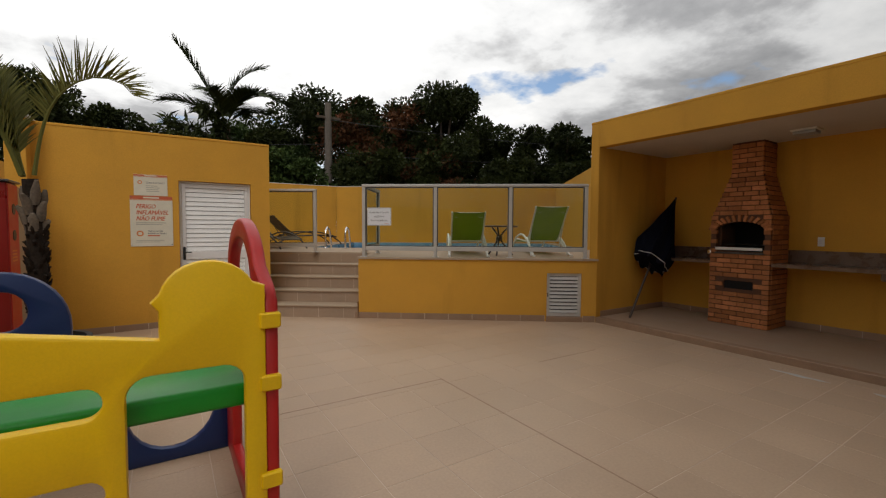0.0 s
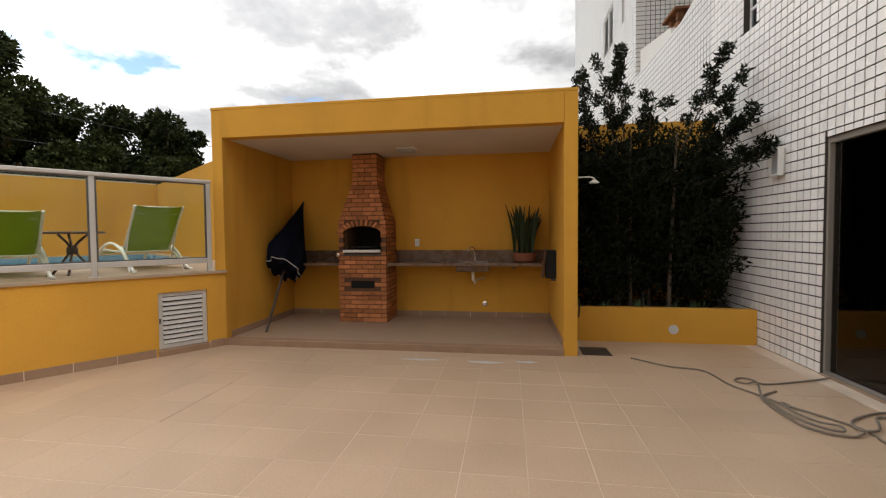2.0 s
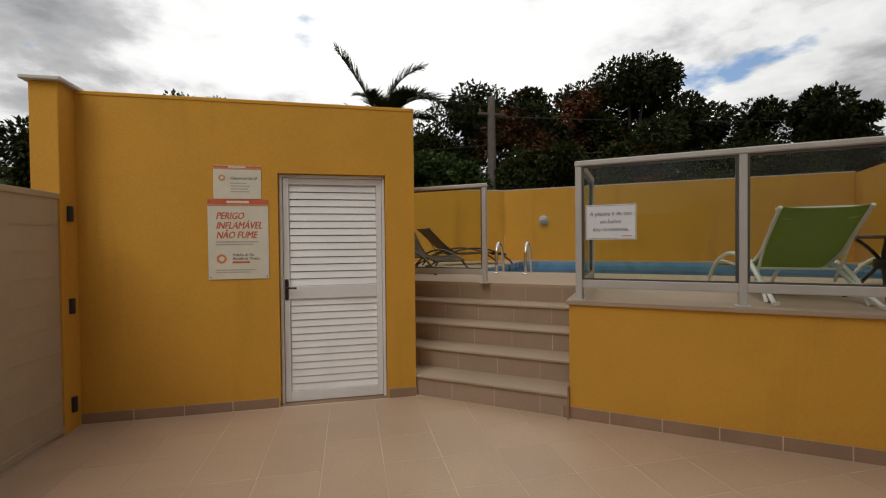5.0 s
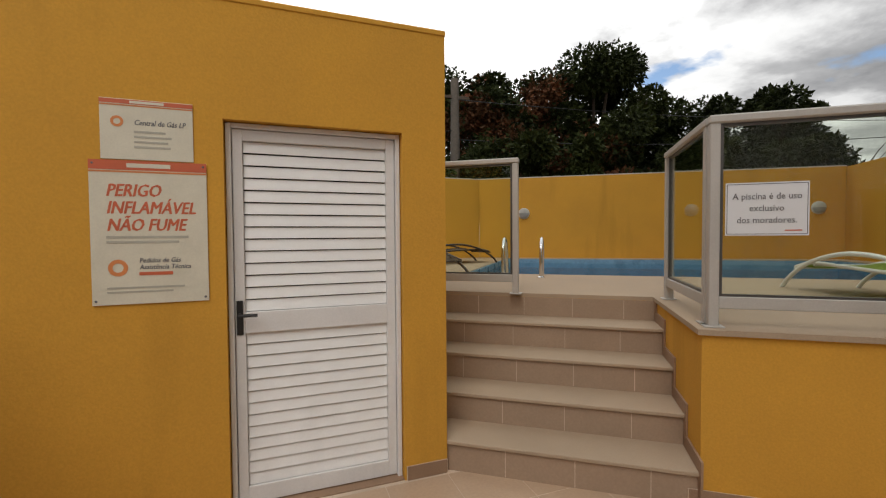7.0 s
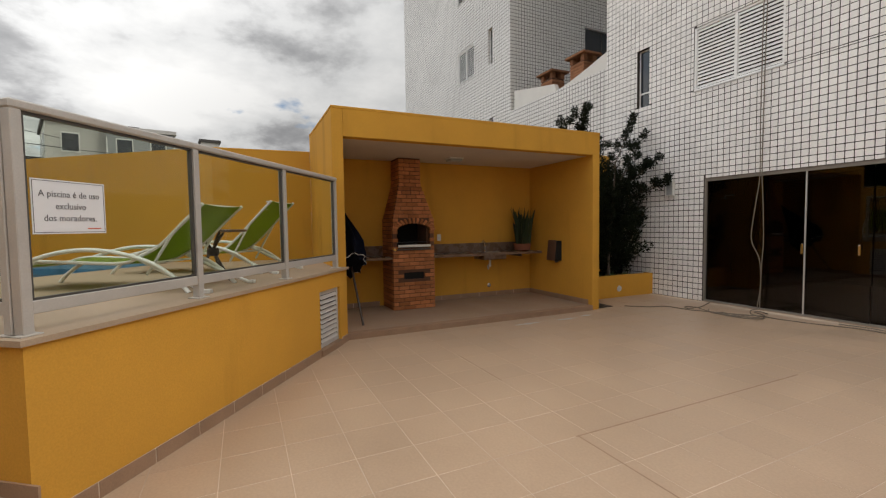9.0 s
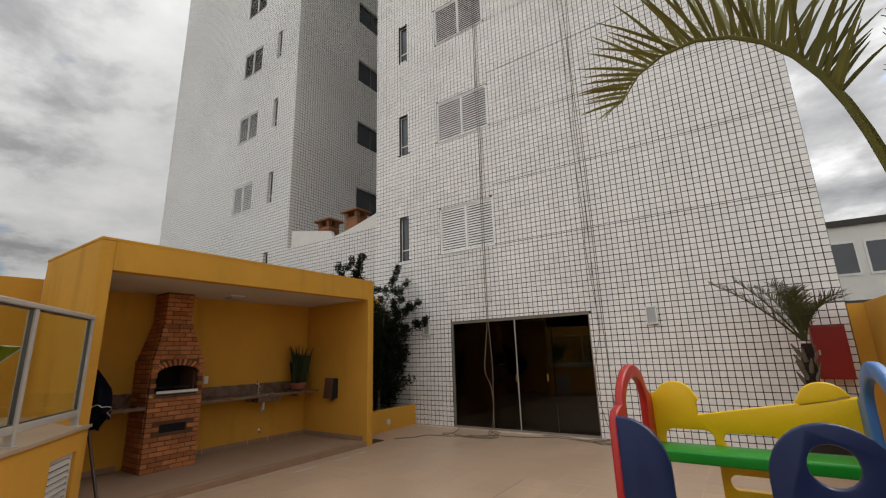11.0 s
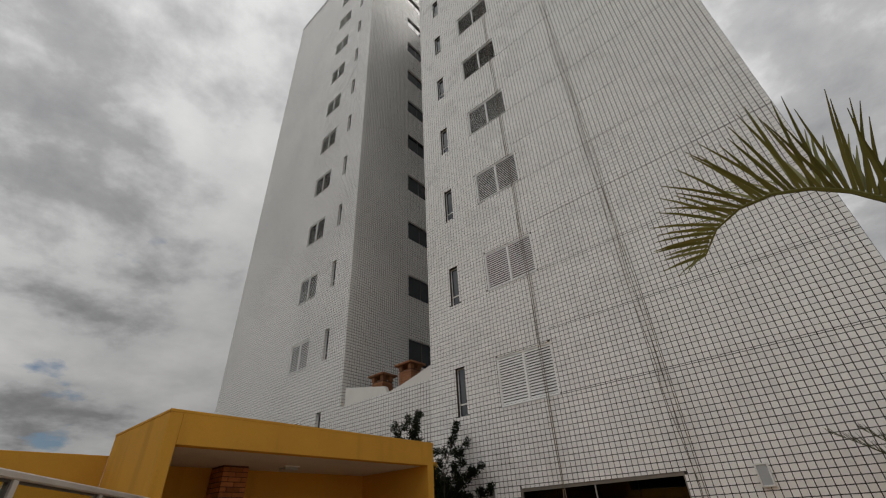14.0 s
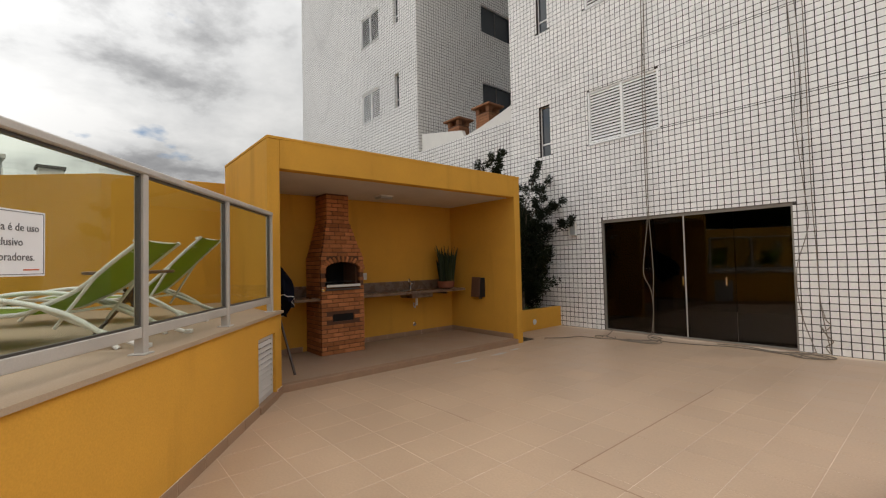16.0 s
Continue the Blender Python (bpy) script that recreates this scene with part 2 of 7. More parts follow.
OCHRE = (0.61, 0.318, 0.046)
M_YELLOW = material("ochre_render", OCHRE, 0.85, spots=0.07, scale=1.3, grain=0.05, gscale=90, bump=0.25, spec=0.2, dirt=(0.38, 2.3))
M_WHITE = material("white_paint", (0.70, 0.68, 0.64), 0.6, spots=0.05, scale=2, grain=0.03, bump=0.1, spec=0.3)
M_CEIL = material("offwhite_ceiling_paint", (0.60, 0.54, 0.47), 0.8, spots=0.06, scale=1.5, grain=0.04, bump=0.15, spec=0.2)
M_PLASTER = material("grey_plaster", (0.55, 0.55, 0.54), 0.85, spots=0.12, scale=0.8, grain=0.06, bump=0.3, dirt=(0.4, 0.8))
M_FLOOR = material("beige_floor_tile", (0.47, 0.335, 0.228), 0.42, spots=0.09, scale=1.1, grain=0.05, gscale=60, bump=0.05, rand=0.035, spec=0.4)
M_FLOORI = material("beige_floor_tile_field", (0.47, 0.335, 0.228), 0.42, spots=0.09, scale=1.1, grain=0.05, gscale=60, bump=0.05, island=0.035, spec=0.4)
M_GROUT = material("cement_grout", (0.60, 0.48, 0.37), 0.9, spots=0.3, scale=1.3, grain=0.1, bump=0.2)
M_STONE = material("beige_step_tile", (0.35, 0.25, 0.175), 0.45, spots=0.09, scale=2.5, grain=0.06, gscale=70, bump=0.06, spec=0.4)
M_STONE_D = material("brown_skirting_tile", (0.30, 0.19, 0.12), 0.55, spots=0.14, scale=4, grain=0.08, bump=0.1)
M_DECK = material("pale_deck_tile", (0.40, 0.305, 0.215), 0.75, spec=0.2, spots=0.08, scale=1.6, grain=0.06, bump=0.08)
M_GRANITE = material("dark_granite", (0.15, 0.095, 0.062), 0.28, spots=0.15, scale=6, grain=0.35, gscale=160, spec=0.5)
M_TILE = material("white_ceramic_tile", (0.84, 0.82, 0.795), 0.3, spots=0.06, scale=0.5, grain=0.03, gscale=30, island=0.05, spec=0.5)
M_TILEO = material("white_ceramic_tile_single", (0.84, 0.82, 0.795), 0.3, spots=0.06, scale=0.5, grain=0.03, gscale=30, rand=0.05, spec=0.5)
M_GROUTD = material("dark_grout", (0.05, 0.042, 0.036), 0.9, spots=0.25, scale=2, grain=0.1, bump=0.2)
M_ALU = material("grey_aluminium", (0.50, 0.475, 0.44), 0.5, metal=0.2, spots=0.07, scale=5, grain=0.04, bump=0.05)
M_ALUW = material("white_aluminium", (0.74, 0.73, 0.72), 0.4, spots=0.05, scale=3, grain=0.03, dirt=(0.2, 5))
M_SHUT = material("white_shutter_enamel", (0.86, 0.86, 0.85), 0.45, spots=0.04, scale=3, grain=0.02, dirt=(0.15, 4))
M_ALUD = material("dark_aluminium", (0.10, 0.095, 0.09), 0.4, metal=0.4, spots=0.1, scale=4)
M_BRONZE = material("greyed_bronze_aluminium", (0.24, 0.215, 0.185), 0.5, metal=0.15, spots=0.1, scale=4, grain=0.05)
M_CHROME = material("chrome", (0.75, 0.75, 0.75), 0.12, metal=1.0, spots=0.05, scale=8)
M_BLACK = material("black_plastic", (0.015, 0.015, 0.015), 0.45, spots=0.15, scale=8)
M_SOOT = material("soot", (0.006, 0.006, 0.006), 0.95, spots=0.3, scale=10)
# near-black colour that stands in for shade, in the hall and behind louvres
M_SHADE = material("shade_black", (0.03, 0.028, 0.026), 0.9, spots=0.2, scale=2)
M_BRICK = material("fired_brick", (0.43, 0.172, 0.068), 0.85, spots=0.18, scale=9, grain=0.15, gscale=80, bump=0.6, rand=0.28, spec=0.2)
M_BRICKD = material("weathered_brick", (0.27, 0.125, 0.065), 0.9, spots=0.25, scale=6, grain=0.15, gscale=60, bump=0.5, rand=0.2, spec=0.2)
M_MORTAR = material("brick_mortar", (0.11, 0.052, 0.028), 0.95, spots=0.2, scale=9, grain=0.15, bump=0.5)
M_GLASS = glass_material("clear_glass", (0.92, 0.95, 0.89))
M_GLASSD = glass_material("tinted_glass", (0.35, 0.33, 0.31), gloss=0.05)
M_WATER = glass_material("pool_water", (0.80, 0.89, 0.94), 0.03, 0.02, 0.12)
M_POOL = material("blue_pool_tile", (0.19, 0.35, 0.50), 0.3, spots=0.12, scale=3, grain=0.1, gscale=25)
M_GREENF = material("lime_sling_fabric", (0.27, 0.36, 0.03), 0.75, spots=0.06, scale=5, grain=0.12, gscale=220, bump=0.3)
M_LWHITE = material("white_tube_enamel", (0.74, 0.74, 0.71), 0.35, spots=0.05, scale=6)
M_BROWN = material("brown_tube_enamel", (0.045, 0.028, 0.02), 0.4, spots=0.15, scale=8)
M_TAN = material("tan_sling_fabric", (0.17, 0.12, 0.085), 0.8, spots=0.08, scale=6, grain=0.12, gscale=220, bump=0.3)
M_WOODT = material("dark_wood_top", (0.10, 0.05, 0.03), 0.5, spots=0.2, scale=9, grain=0.15, gscale=60)
M_NAVY = material("navy_canvas", (0.006, 0.007, 0.014), 0.95, spots=0.2, scale=7, grain=0.15, gscale=160, bump=0.3, spec=0.08)
M_POLEC = material("weathered_pole", (0.14, 0.12, 0.10), 0.9, spots=0.25, scale=2, grain=0.15, gscale=30, bump=0.3)
M_HATCH = material("dull_white_aluminium", (0.52, 0.50, 0.47), 0.55, spots=0.08, scale=4, dirt=(0.3, 4))
M_PY = material("yellow_moulded_plastic", (0.83, 0.53, 0.002), 0.42, spots=0.04, scale=3, grain=0.03, gscale=150, bump=0.08, dirt=(0.08, 6))
M_PR = material("red_moulded_plastic", (0.42, 0.012, 0.010), 0.4, spots=0.09, scale=3, grain=0.04, gscale=150, bump=0.08)
M_PB = material("blue_moulded_plastic", (0.004, 0.022, 0.10), 0.4, spots=0.07, scale=3, grain=0.04, gscale=150, bump=0.08)
M_PLB = material("faded_blue_plastic", (0.05, 0.18, 0.48), 0.4, spots=0.09, scale=3, grain=0.04, bump=0.08)
M_PG = material("green_moulded_plastic", (0.003, 0.27, 0.018), 0.4, spots=0.07, scale=3, grain=0.04, gscale=150, bump=0.08)
M_REDP = material("red_enamel", (0.26, 0.012, 0.012), 0.35, spots=0.08, scale=4)
M_SIGN = material("cream_sign_board", (0.66, 0.62, 0.50), 0.5, spots=0.06, scale=7, grain=0.03)
M_PAPER = material("white_notice_paper", (0.75, 0.76, 0.78), 0.6, spots=0.03, scale=6)
M_SRED = material("faded_red_print", (0.55, 0.12, 0.05), 0.6, spots=0.08, scale=10)
M_SORANGE = material("faded_orange_print", (0.62, 0.22, 0.07), 0.6, spots=0.1, scale=10)
M_SGREY = material("faded_grey_print", (0.42, 0.40, 0.33), 0.6, spots=0.1, scale=10)
M_SDARK = material("dark_print", (0.13, 0.13, 0.14), 0.6, spots=0.1, scale=10)
M_ROPE = material("grey_rope", (0.20, 0.165, 0.13), 0.9, spots=0.2, scale=20, grain=0.2, gscale=200, bump=0.5)
M_POT = material("terracotta", (0.24, 0.08, 0.04), 0.8, spots=0.15, scale=8, grain=0.08, bump=0.2)
M_POTD = material("dark_pot", (0.025, 0.025, 0.027), 0.6, spots=0.2, scale=6)
M_SOIL = material("soil", (0.06, 0.04, 0.025), 0.95, spots=0.3, scale=12, grain=0.3, gscale=60, bump=0.8)
M_BARK = material("bark", (0.10, 0.075, 0.055), 0.9, spots=0.3, scale=6, grain=0.25, gscale=40, bump=0.8)
M_PBARK = material("palm_bark", (0.024, 0.018, 0.014), 0.95, spec=0.1, spots=0.35, scale=14, grain=0.3, gscale=50, bump=0.9)
M_HUSK = material("palm_husk", (0.13, 0.10, 0.072), 0.9, spots=0.3, scale=12, grain=0.2, gscale=60, bump=0.6)
M_GATE = material("beige_gate_panel", (0.42, 0.34, 0.24), 0.6, spots=0.1, scale=3, grain=0.06, bump=0.1, dirt=(0.25, 3))
M_GROUND = material("rough_ground", (0.13, 0.12, 0.07), 0.95, spots=0.3, scale=0.5, grain=0.3, gscale=8, bump=0.6)
M_FACE = material("far_facade", (0.52, 0.50, 0.47), 0.85, spots=0.15, scale=0.4, dirt=(0.35, 0.5))
M_FACEB = material("far_facade_grey", (0.30, 0.31, 0.32), 0.85, spots=0.15, scale=0.4)
M_ROOFD = material("dark_roof", (0.05, 0.045, 0.04), 0.8, spots=0.2, scale=2)
M_FROST = material("frosted_lamp_glass", (0.40, 0.42, 0.43), 0.35, spots=0.05, scale=6)


def leaf_material(name, a, b, rough=0.55):
    m = bpy.data.materials.new(name)
    m.use_nodes = True
    nt = m.node_tree
    bs = nt.nodes["Principled BSDF"]
    N, L = nt.nodes.new, nt.links.new
    g = N("ShaderNodeNewGeometry")
    n = N("ShaderNodeTexNoise")
    n.inputs["Scale"].default_value = 0.9
    L(g.outputs["Position"], n.inputs["Vector"])
    av = N("ShaderNodeMath")
    av.operation = "MULTIPLY_ADD"
    av.inputs[1].default_value = 0.5
    L(g.outputs["Random Per Island"], av.inputs[0])
    mr = N("ShaderNodeMapRange")
    mr.inputs[1].default_value, mr.inputs[2].default_value, mr.inputs[3].default_value, mr.inputs[4].default_value = 0.35, 0.65, 0.0, 0.5
    L(n.outputs["Fac"], mr.inputs[0])
    L(mr.outputs[0], av.inputs[2])
    mix = N("ShaderNodeMix")
    mix.data_type = "RGBA"
    L(av.outputs[0], mix.inputs["Factor"])
    mix.inputs[6].default_value, mix.inputs[7].default_value = (*a, 1), (*b, 1)
    L(mix.outputs[2], bs.inputs["Base Color"])
    bs.inputs["Roughness"].default_value = rough
    bs.inputs["Specular IOR Level"].default_value = 0.12
    return m


M_LEAF = leaf_material("dark_foliage", (0.012, 0.019, 0.006), (0.055, 0.068, 0.018))
M_LEAFR = leaf_material("flowering_foliage", (0.036, 0.026, 0.012), (0.21, 0.085, 0.04))
M_LEAFB = leaf_material("bright_foliage", (0.022, 0.040, 0.012), (0.075, 0.115, 0.030))
# leaf colours taken down to near black to hold the bush's own shade
M_SHRUB = leaf_material("shaded_shrub_foliage", (0.003, 0.005, 0.002), (0.015, 0.021, 0.007))
M_FROND = leaf_material("palm_frond", (0.07, 0.075, 0.018), (0.21, 0.20, 0.055))
M_FRONDD = leaf_material("dark_palm_frond", (0.022, 0.026, 0.010), (0.085, 0.085, 0.032))
M_SNAKE = leaf_material("sword_leaf", (0.010, 0.018, 0.008), (0.06, 0.075, 0.035))
M_GRASS = leaf_material("spider_leaf", (0.04, 0.07, 0.03), (0.13, 0.18, 0.09))

# ---------- plan ----------
F = Vector((0.806, -0.592))            # along the raised deck's front
U = Vector((0.592, 0.806))             # up the steps, into the deck
PL = Vector((2.82, 6.80))              # deck's front corner by the steps
NX, NY0, NY1 = 5.76, 0.472, 4.655      # barbecue shelter's opening
DECK = 0.957
BY = -1.907                            # face of the tiled block
GX, GY = 1.68, 7.605                   # corner of the gas store
RISE, TREAD = DECK / 5, 0.303


def fu(s, v):
    """A place on the deck: s along its front, v into it."""
    p = PL + s * F + v * U
    return (p.x, p.y)


def frame_at(p, direction, z=0.0):
    """A pose at p whose x runs along direction."""
    return pose(p[0], p[1], z, 0, 0, math.degrees(math.atan2(direction[1], direction[0])))

# ---------- ground and courtyard floor ----------
structure("ground", box((-150, -150, -1.2), (200, 200, -0.12)), M_GROUND, "rough earth and grass beyond the walls", "ground")
T = 0.388
GAPW = 0.0048
structure("floor", box((-2.2, BY - 0.3, -0.12), (8.2, 9.2, -0.0015)), M_GROUT, "cement bed with narrow joints between floor tiles", "floor")
floor_ob = bpy.data.objects["floor"]

# ---------- tiled apartment block ----------
BX0, BX1, BTOP = -1.41, 7.80, 37.6
REC0, REC1, TX1 = 7.80, 11.75, 21.2
SLX0, SLX1, SLZ = 2.26, 5.44, 2.285
STOREY = 2.965
WIN = [(4.17, 5.67, 3.92 + k * STOREY, 5.075 + k * STOREY) for k in range(11)]
NAR = [(6.64, 6.95, 3.915 + k * STOREY, 5.115 + k * STOREY) for k in range(11)]


def wall_with_holes(x0, x1, z0, z1, holes, y, depth):
    """A wall in the xz plane from y back to y - depth, with rectangular openings through it."""
    xs = sorted({x0, x1, *[h[0] for h in holes], *[h[1] for h in holes]})
    zs = sorted({z0, z1, *[h[2] for h in holes], *[h[3] for h in holes]})
    b = bmesh.new()
    grid = {}

    def solid(i, j):
        if not (0 <= i < len(xs) - 1 and 0 <= j < len(zs) - 1):
            return False
        cx, cz = (xs[i] + xs[i + 1]) / 2, (zs[j] + zs[j + 1]) / 2
        return not any(h[0] < cx < h[1] and h[2] < cz < h[3] for h in holes)

    def v(i, j, k):
        if (i, j, k) not in grid:
            grid[i, j, k] = b.verts.new((xs[i], y - depth * k, zs[j]))
        return grid[i, j, k]

    for i in range(len(xs) - 1):
        for j in range(len(zs) - 1):
            if not solid(i, j):
                continue
            b.faces.new((v(i, j, 0), v(i + 1, j, 0), v(i + 1, j + 1, 0), v(i, j + 1, 0)))
            b.faces.new((v(i, j, 1), v(i, j + 1, 1), v(i + 1, j + 1, 1), v(i + 1, j, 1)))
            for di, dj, a, c in ((-1, 0, (i, j), (i, j + 1)), (1, 0, (i + 1, j), (i + 1, j + 1)), (0, -1, (i, j), (i + 1, j)), (0, 1, (i, j + 1), (i + 1, j + 1))):
                if not solid(i + di, j + dj):
                    b.faces.new((v(*a, 0), v(*c, 0), v(*c, 1), v(*a, 1)))
    return b


GRB = BY - 0.008
holes = [(SLX0, SLX1, -0.12, SLZ)] + WIN + NAR
structure("wall_block", wall_with_holes(BX0, BX1, -0.12, BTOP, holes, GRB, 0.22), M_GROUTD, "dark grouted wall face behind white tiles", "wall")
structure("wall_block_side", box((BX0 - 0.004, BY - 9.0, -0.12), (BX0 + 0.2, GRB - 0.22, BTOP)), M_TILE, "white tiled side of the apartment block", "wall")
structure("wall_block_back", box((BX0 + 0.2, BY - 9.2, -0.12), (TX1, BY - 9.0, BTOP)), M_PLASTER, "plain rear wall of the apartment block", "wall")
structure("wall_recess_near", box((REC0 - 0.2, BY - 9.0, 4.0), (REC0, GRB - 0.22, BTOP)), M_PLASTER, "plain side of the light well", "wall")
structure("roof_block", box((BX0 - 0.05, BY - 9.2, BTOP), (REC0, BY + 0.02, BTOP + 0.2)), M_PLASTER, "flat roof slab of the apartment block", "roof")
structure("roof_tower", box((REC1, BY - 9.2, BTOP), (TX1, BY + 0.02, BTOP + 0.2)), M_PLASTER, "flat roof slab of the rear tower", "roof")


def tile_material(name, axis):
    """White ceramic tiles in dark grout for the far faces, laid in the wall's own plane."""
    m = bpy.data.materials.new(name)
    m.use_nodes = True
    nt = m.node_tree
    bs = nt.nodes["Principled BSDF"]
    N, L = nt.nodes.new, nt.links.new
    g, sep, comb = N("ShaderNodeNewGeometry"), N("ShaderNodeSeparateXYZ"), N("ShaderNodeCombineXYZ")
    L(g.outputs["Position"], sep.inputs[0])
    L(sep.outputs[axis], comb.inputs[0])
    L(sep.outputs["Z"], comb.inputs[1])
    br = N("ShaderNodeTexBrick")
    br.offset, br.squash = 0.0, 1.0
    br.inputs["Scale"].default_value = 1.0
    br.inputs["Brick Width"].default_value, br.inputs["Row Height"].default_value = TP, TP
    br.inputs["Mortar Size"].default_value, br.inputs["Mortar Smooth"].default_value, br.inputs["Bias"].default_value = TG / 2, 0.1, 0.0
    br.inputs["Color1"].default_value, br.inputs["Color2"].default_value = (0.80, 0.78, 0.755, 1), (0.75, 0.73, 0.705, 1)
    br.inputs["Mortar"].default_value = (0.05, 0.042, 0.036, 1)
    L(comb.outputs[0], br.inputs["Vector"])
    n = N("ShaderNodeTexNoise")
    n.inputs["Scale"].default_value, n.inputs["Detail"].default_value = 0.35, 6
    L(g.outputs["Position"], n.inputs["Vector"])
    mr = N("ShaderNodeMapRange")
    mr.inputs[1].default_value, mr.inputs[2].default_value, mr.inputs[3].default_value, mr.inputs[4].default_value = 0.3, 0.7, 0.9, 1.06
    L(n.outputs["Fac"], mr.inputs[0])
    sc = N("ShaderNodeVectorMath")
    sc.operation = "SCALE"
    L(br.outputs["Color"], sc.inputs[0])
    L(mr.outputs[0], sc.inputs["Scale"])
    L(sc.outputs[0], bs.inputs["Base Color"])
    bs.inputs["Roughness"].default_value = 0.35
    bu = N("ShaderNodeBump")
    bu.invert = True
    bu.inputs["Strength"].default_value, bu.inputs["Distance"].default_value = 0.5, 0.006
    L(br.outputs["Fac"], bu.inputs["Height"])
    L(bu.outputs[0], bs.inputs["Normal"])
    return m


TP, TG = 0.1065, 0.0135
M_TILEX, M_TILEY = tile_material("white_tile_far", "X"), tile_material("white_tile_far_side", "Y")
FWIN = [(14.05, 15.35, 6.9 + k * STOREY, 8.05 + k * STOREY) for k in range(-1, 10)]
FNAR = [(12.80, 13.06, 6.9 + k * STOREY, 8.08 + k * STOREY) for k in range(-1, 10)]
structure("wall_tower", wall_with_holes(REC1, TX1, -0.12, BTOP, FWIN + FNAR, BY, 0.22), M_TILEX, "white tiled face of the rear tower", "wall")
structure("wall_podium", box((REC0, BY - 0.22, -0.12), (REC1, BY, 5.06)), M_TILEX, "low white tiled wall between the two blocks", "wall")
RWIN = [(-6.6, -4.95, 4.15 + k * STOREY, 5.2 + k * STOREY) for k in range(11)]


def tower_side():
    b = wall_with_holes(0.22, 7.0, 4.0, BTOP, [(-h[1] + BY + 0.0, -h[0] + BY, h[2], h[3]) for h in RWIN], 0, 0.2)
    b.transform(Matrix(((0, -1, 0, REC1), (-1, 0, 0, BY), (0, 0, 1, 0), (0, 0, 0, 1))))
    return b


structure("wall_tower_side", tower_side(), M_TILEY, "tiled side of the rear tower facing the light well", "wall")
structure("wall_recess_back", box((REC0, BY - 7.2, 4.0), (REC1, BY - 7.0, BTOP)), M_PLASTER, "plain back of the light well", "wall")
structure("roof_podium", box((REC0, BY - 7.0, 4.4), (REC1, BY - 0.22, 4.5)), M_PLASTER, "flat terrace roof of the light well", "roof")
structure("wall_tower_end", box((TX1 - 0.2, BY - 9.0, -0.12), (TX1, BY - 0.22, BTOP)), M_TILEY, "tiled end of the rear tower", "wall")

# ---------- barbecue shelter ----------
NXB, NTOP, NCEIL = 7.68, 3.0, 2.625
structure("wall_shelter_left", box((NX, NY1, -0.12), (NXB, NY1 + 0.145, NTOP - 0.03), 0.006), M_YELLOW, "ochre side wall of the barbecue shelter", "wall")
structure("wall_shelter_right", box((NX, NY0 - 0.15, -0.12), (NXB, NY0, NTOP - 0.03), 0.006), M_YELLOW, "ochre side wall of the barbecue shelter", "wall")
structure("wall_shelter_back", box((7.53, NY0, -0.12), (NXB, NY1, NTOP - 0.03)), M_YELLOW, "ochre back wall of the barbecue shelter", "wall")
structure("wall_shelter_beam", box((NX - 0.002, NY0, NCEIL), (NX + 0.15, NY1, NTOP - 0.03), 0.004), M_YELLOW, "ochre lintel beam across the barbecue shelter", "wall")
structure("ceiling", box((NX + 0.15, NY0, NCEIL), (7.53, NY1, NCEIL + 0.12)), M_CEIL, "white plaster ceiling of the barbecue shelter", "ceiling")
structure("roof_shelter", prism([(NX - 0.004, NY0 - 0.154), (NXB + 0.004, NY0 - 0.154), (NXB + 0.004, NY1 + 0.149), (NX - 0.004, NY1 + 0.149)], NTOP - 0.03, NTOP + 0.005, 0.004), M_YELLOW, "thin ochre roof edge of the barbecue shelter", "roof")
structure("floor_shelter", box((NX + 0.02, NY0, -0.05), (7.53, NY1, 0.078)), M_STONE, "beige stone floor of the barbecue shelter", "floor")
structure("trim_shelter_edge", box((NX - 0.02, NY0 + 0.003, -0.02), (NX + 0.09, NY1 - 0.003, 0.083), 0.006), M_STONE_D, "brown stone step edge of the barbecue shelter", "trim")

# ---------- raised deck, steps ----------
def line_x(a, b, x):
    return a[1] + (b[1] - a[1]) * (x - a[0]) / (b[0] - a[0])


POOL = (fu(-2.0, 3.1), fu(4.1, 3.1), fu(4.1, 7.0), fu(-2.0, 7.0))
TOPV = 4 * TREAD                        # where the top step meets the deck
front_a, front_b = fu(0, 0), (NX, NY1)
WALLR = [(NXB, NY1 + 0.145), (7.75, 6.25), (10.9, 10.25)]
WALLB = [(10.9, 10.25), (5.0, 14.2), (-2.5, 14.2)]


def along_front(s, v=0.0):
    """A place s along the deck's front wall and v behind its face."""
    d = (Vector(front_b) - Vector(front_a)).normalized()
    p = Vector(front_a) + d * s + Vector((-d.y, d.x)) * v
    return (p.x, p.y)


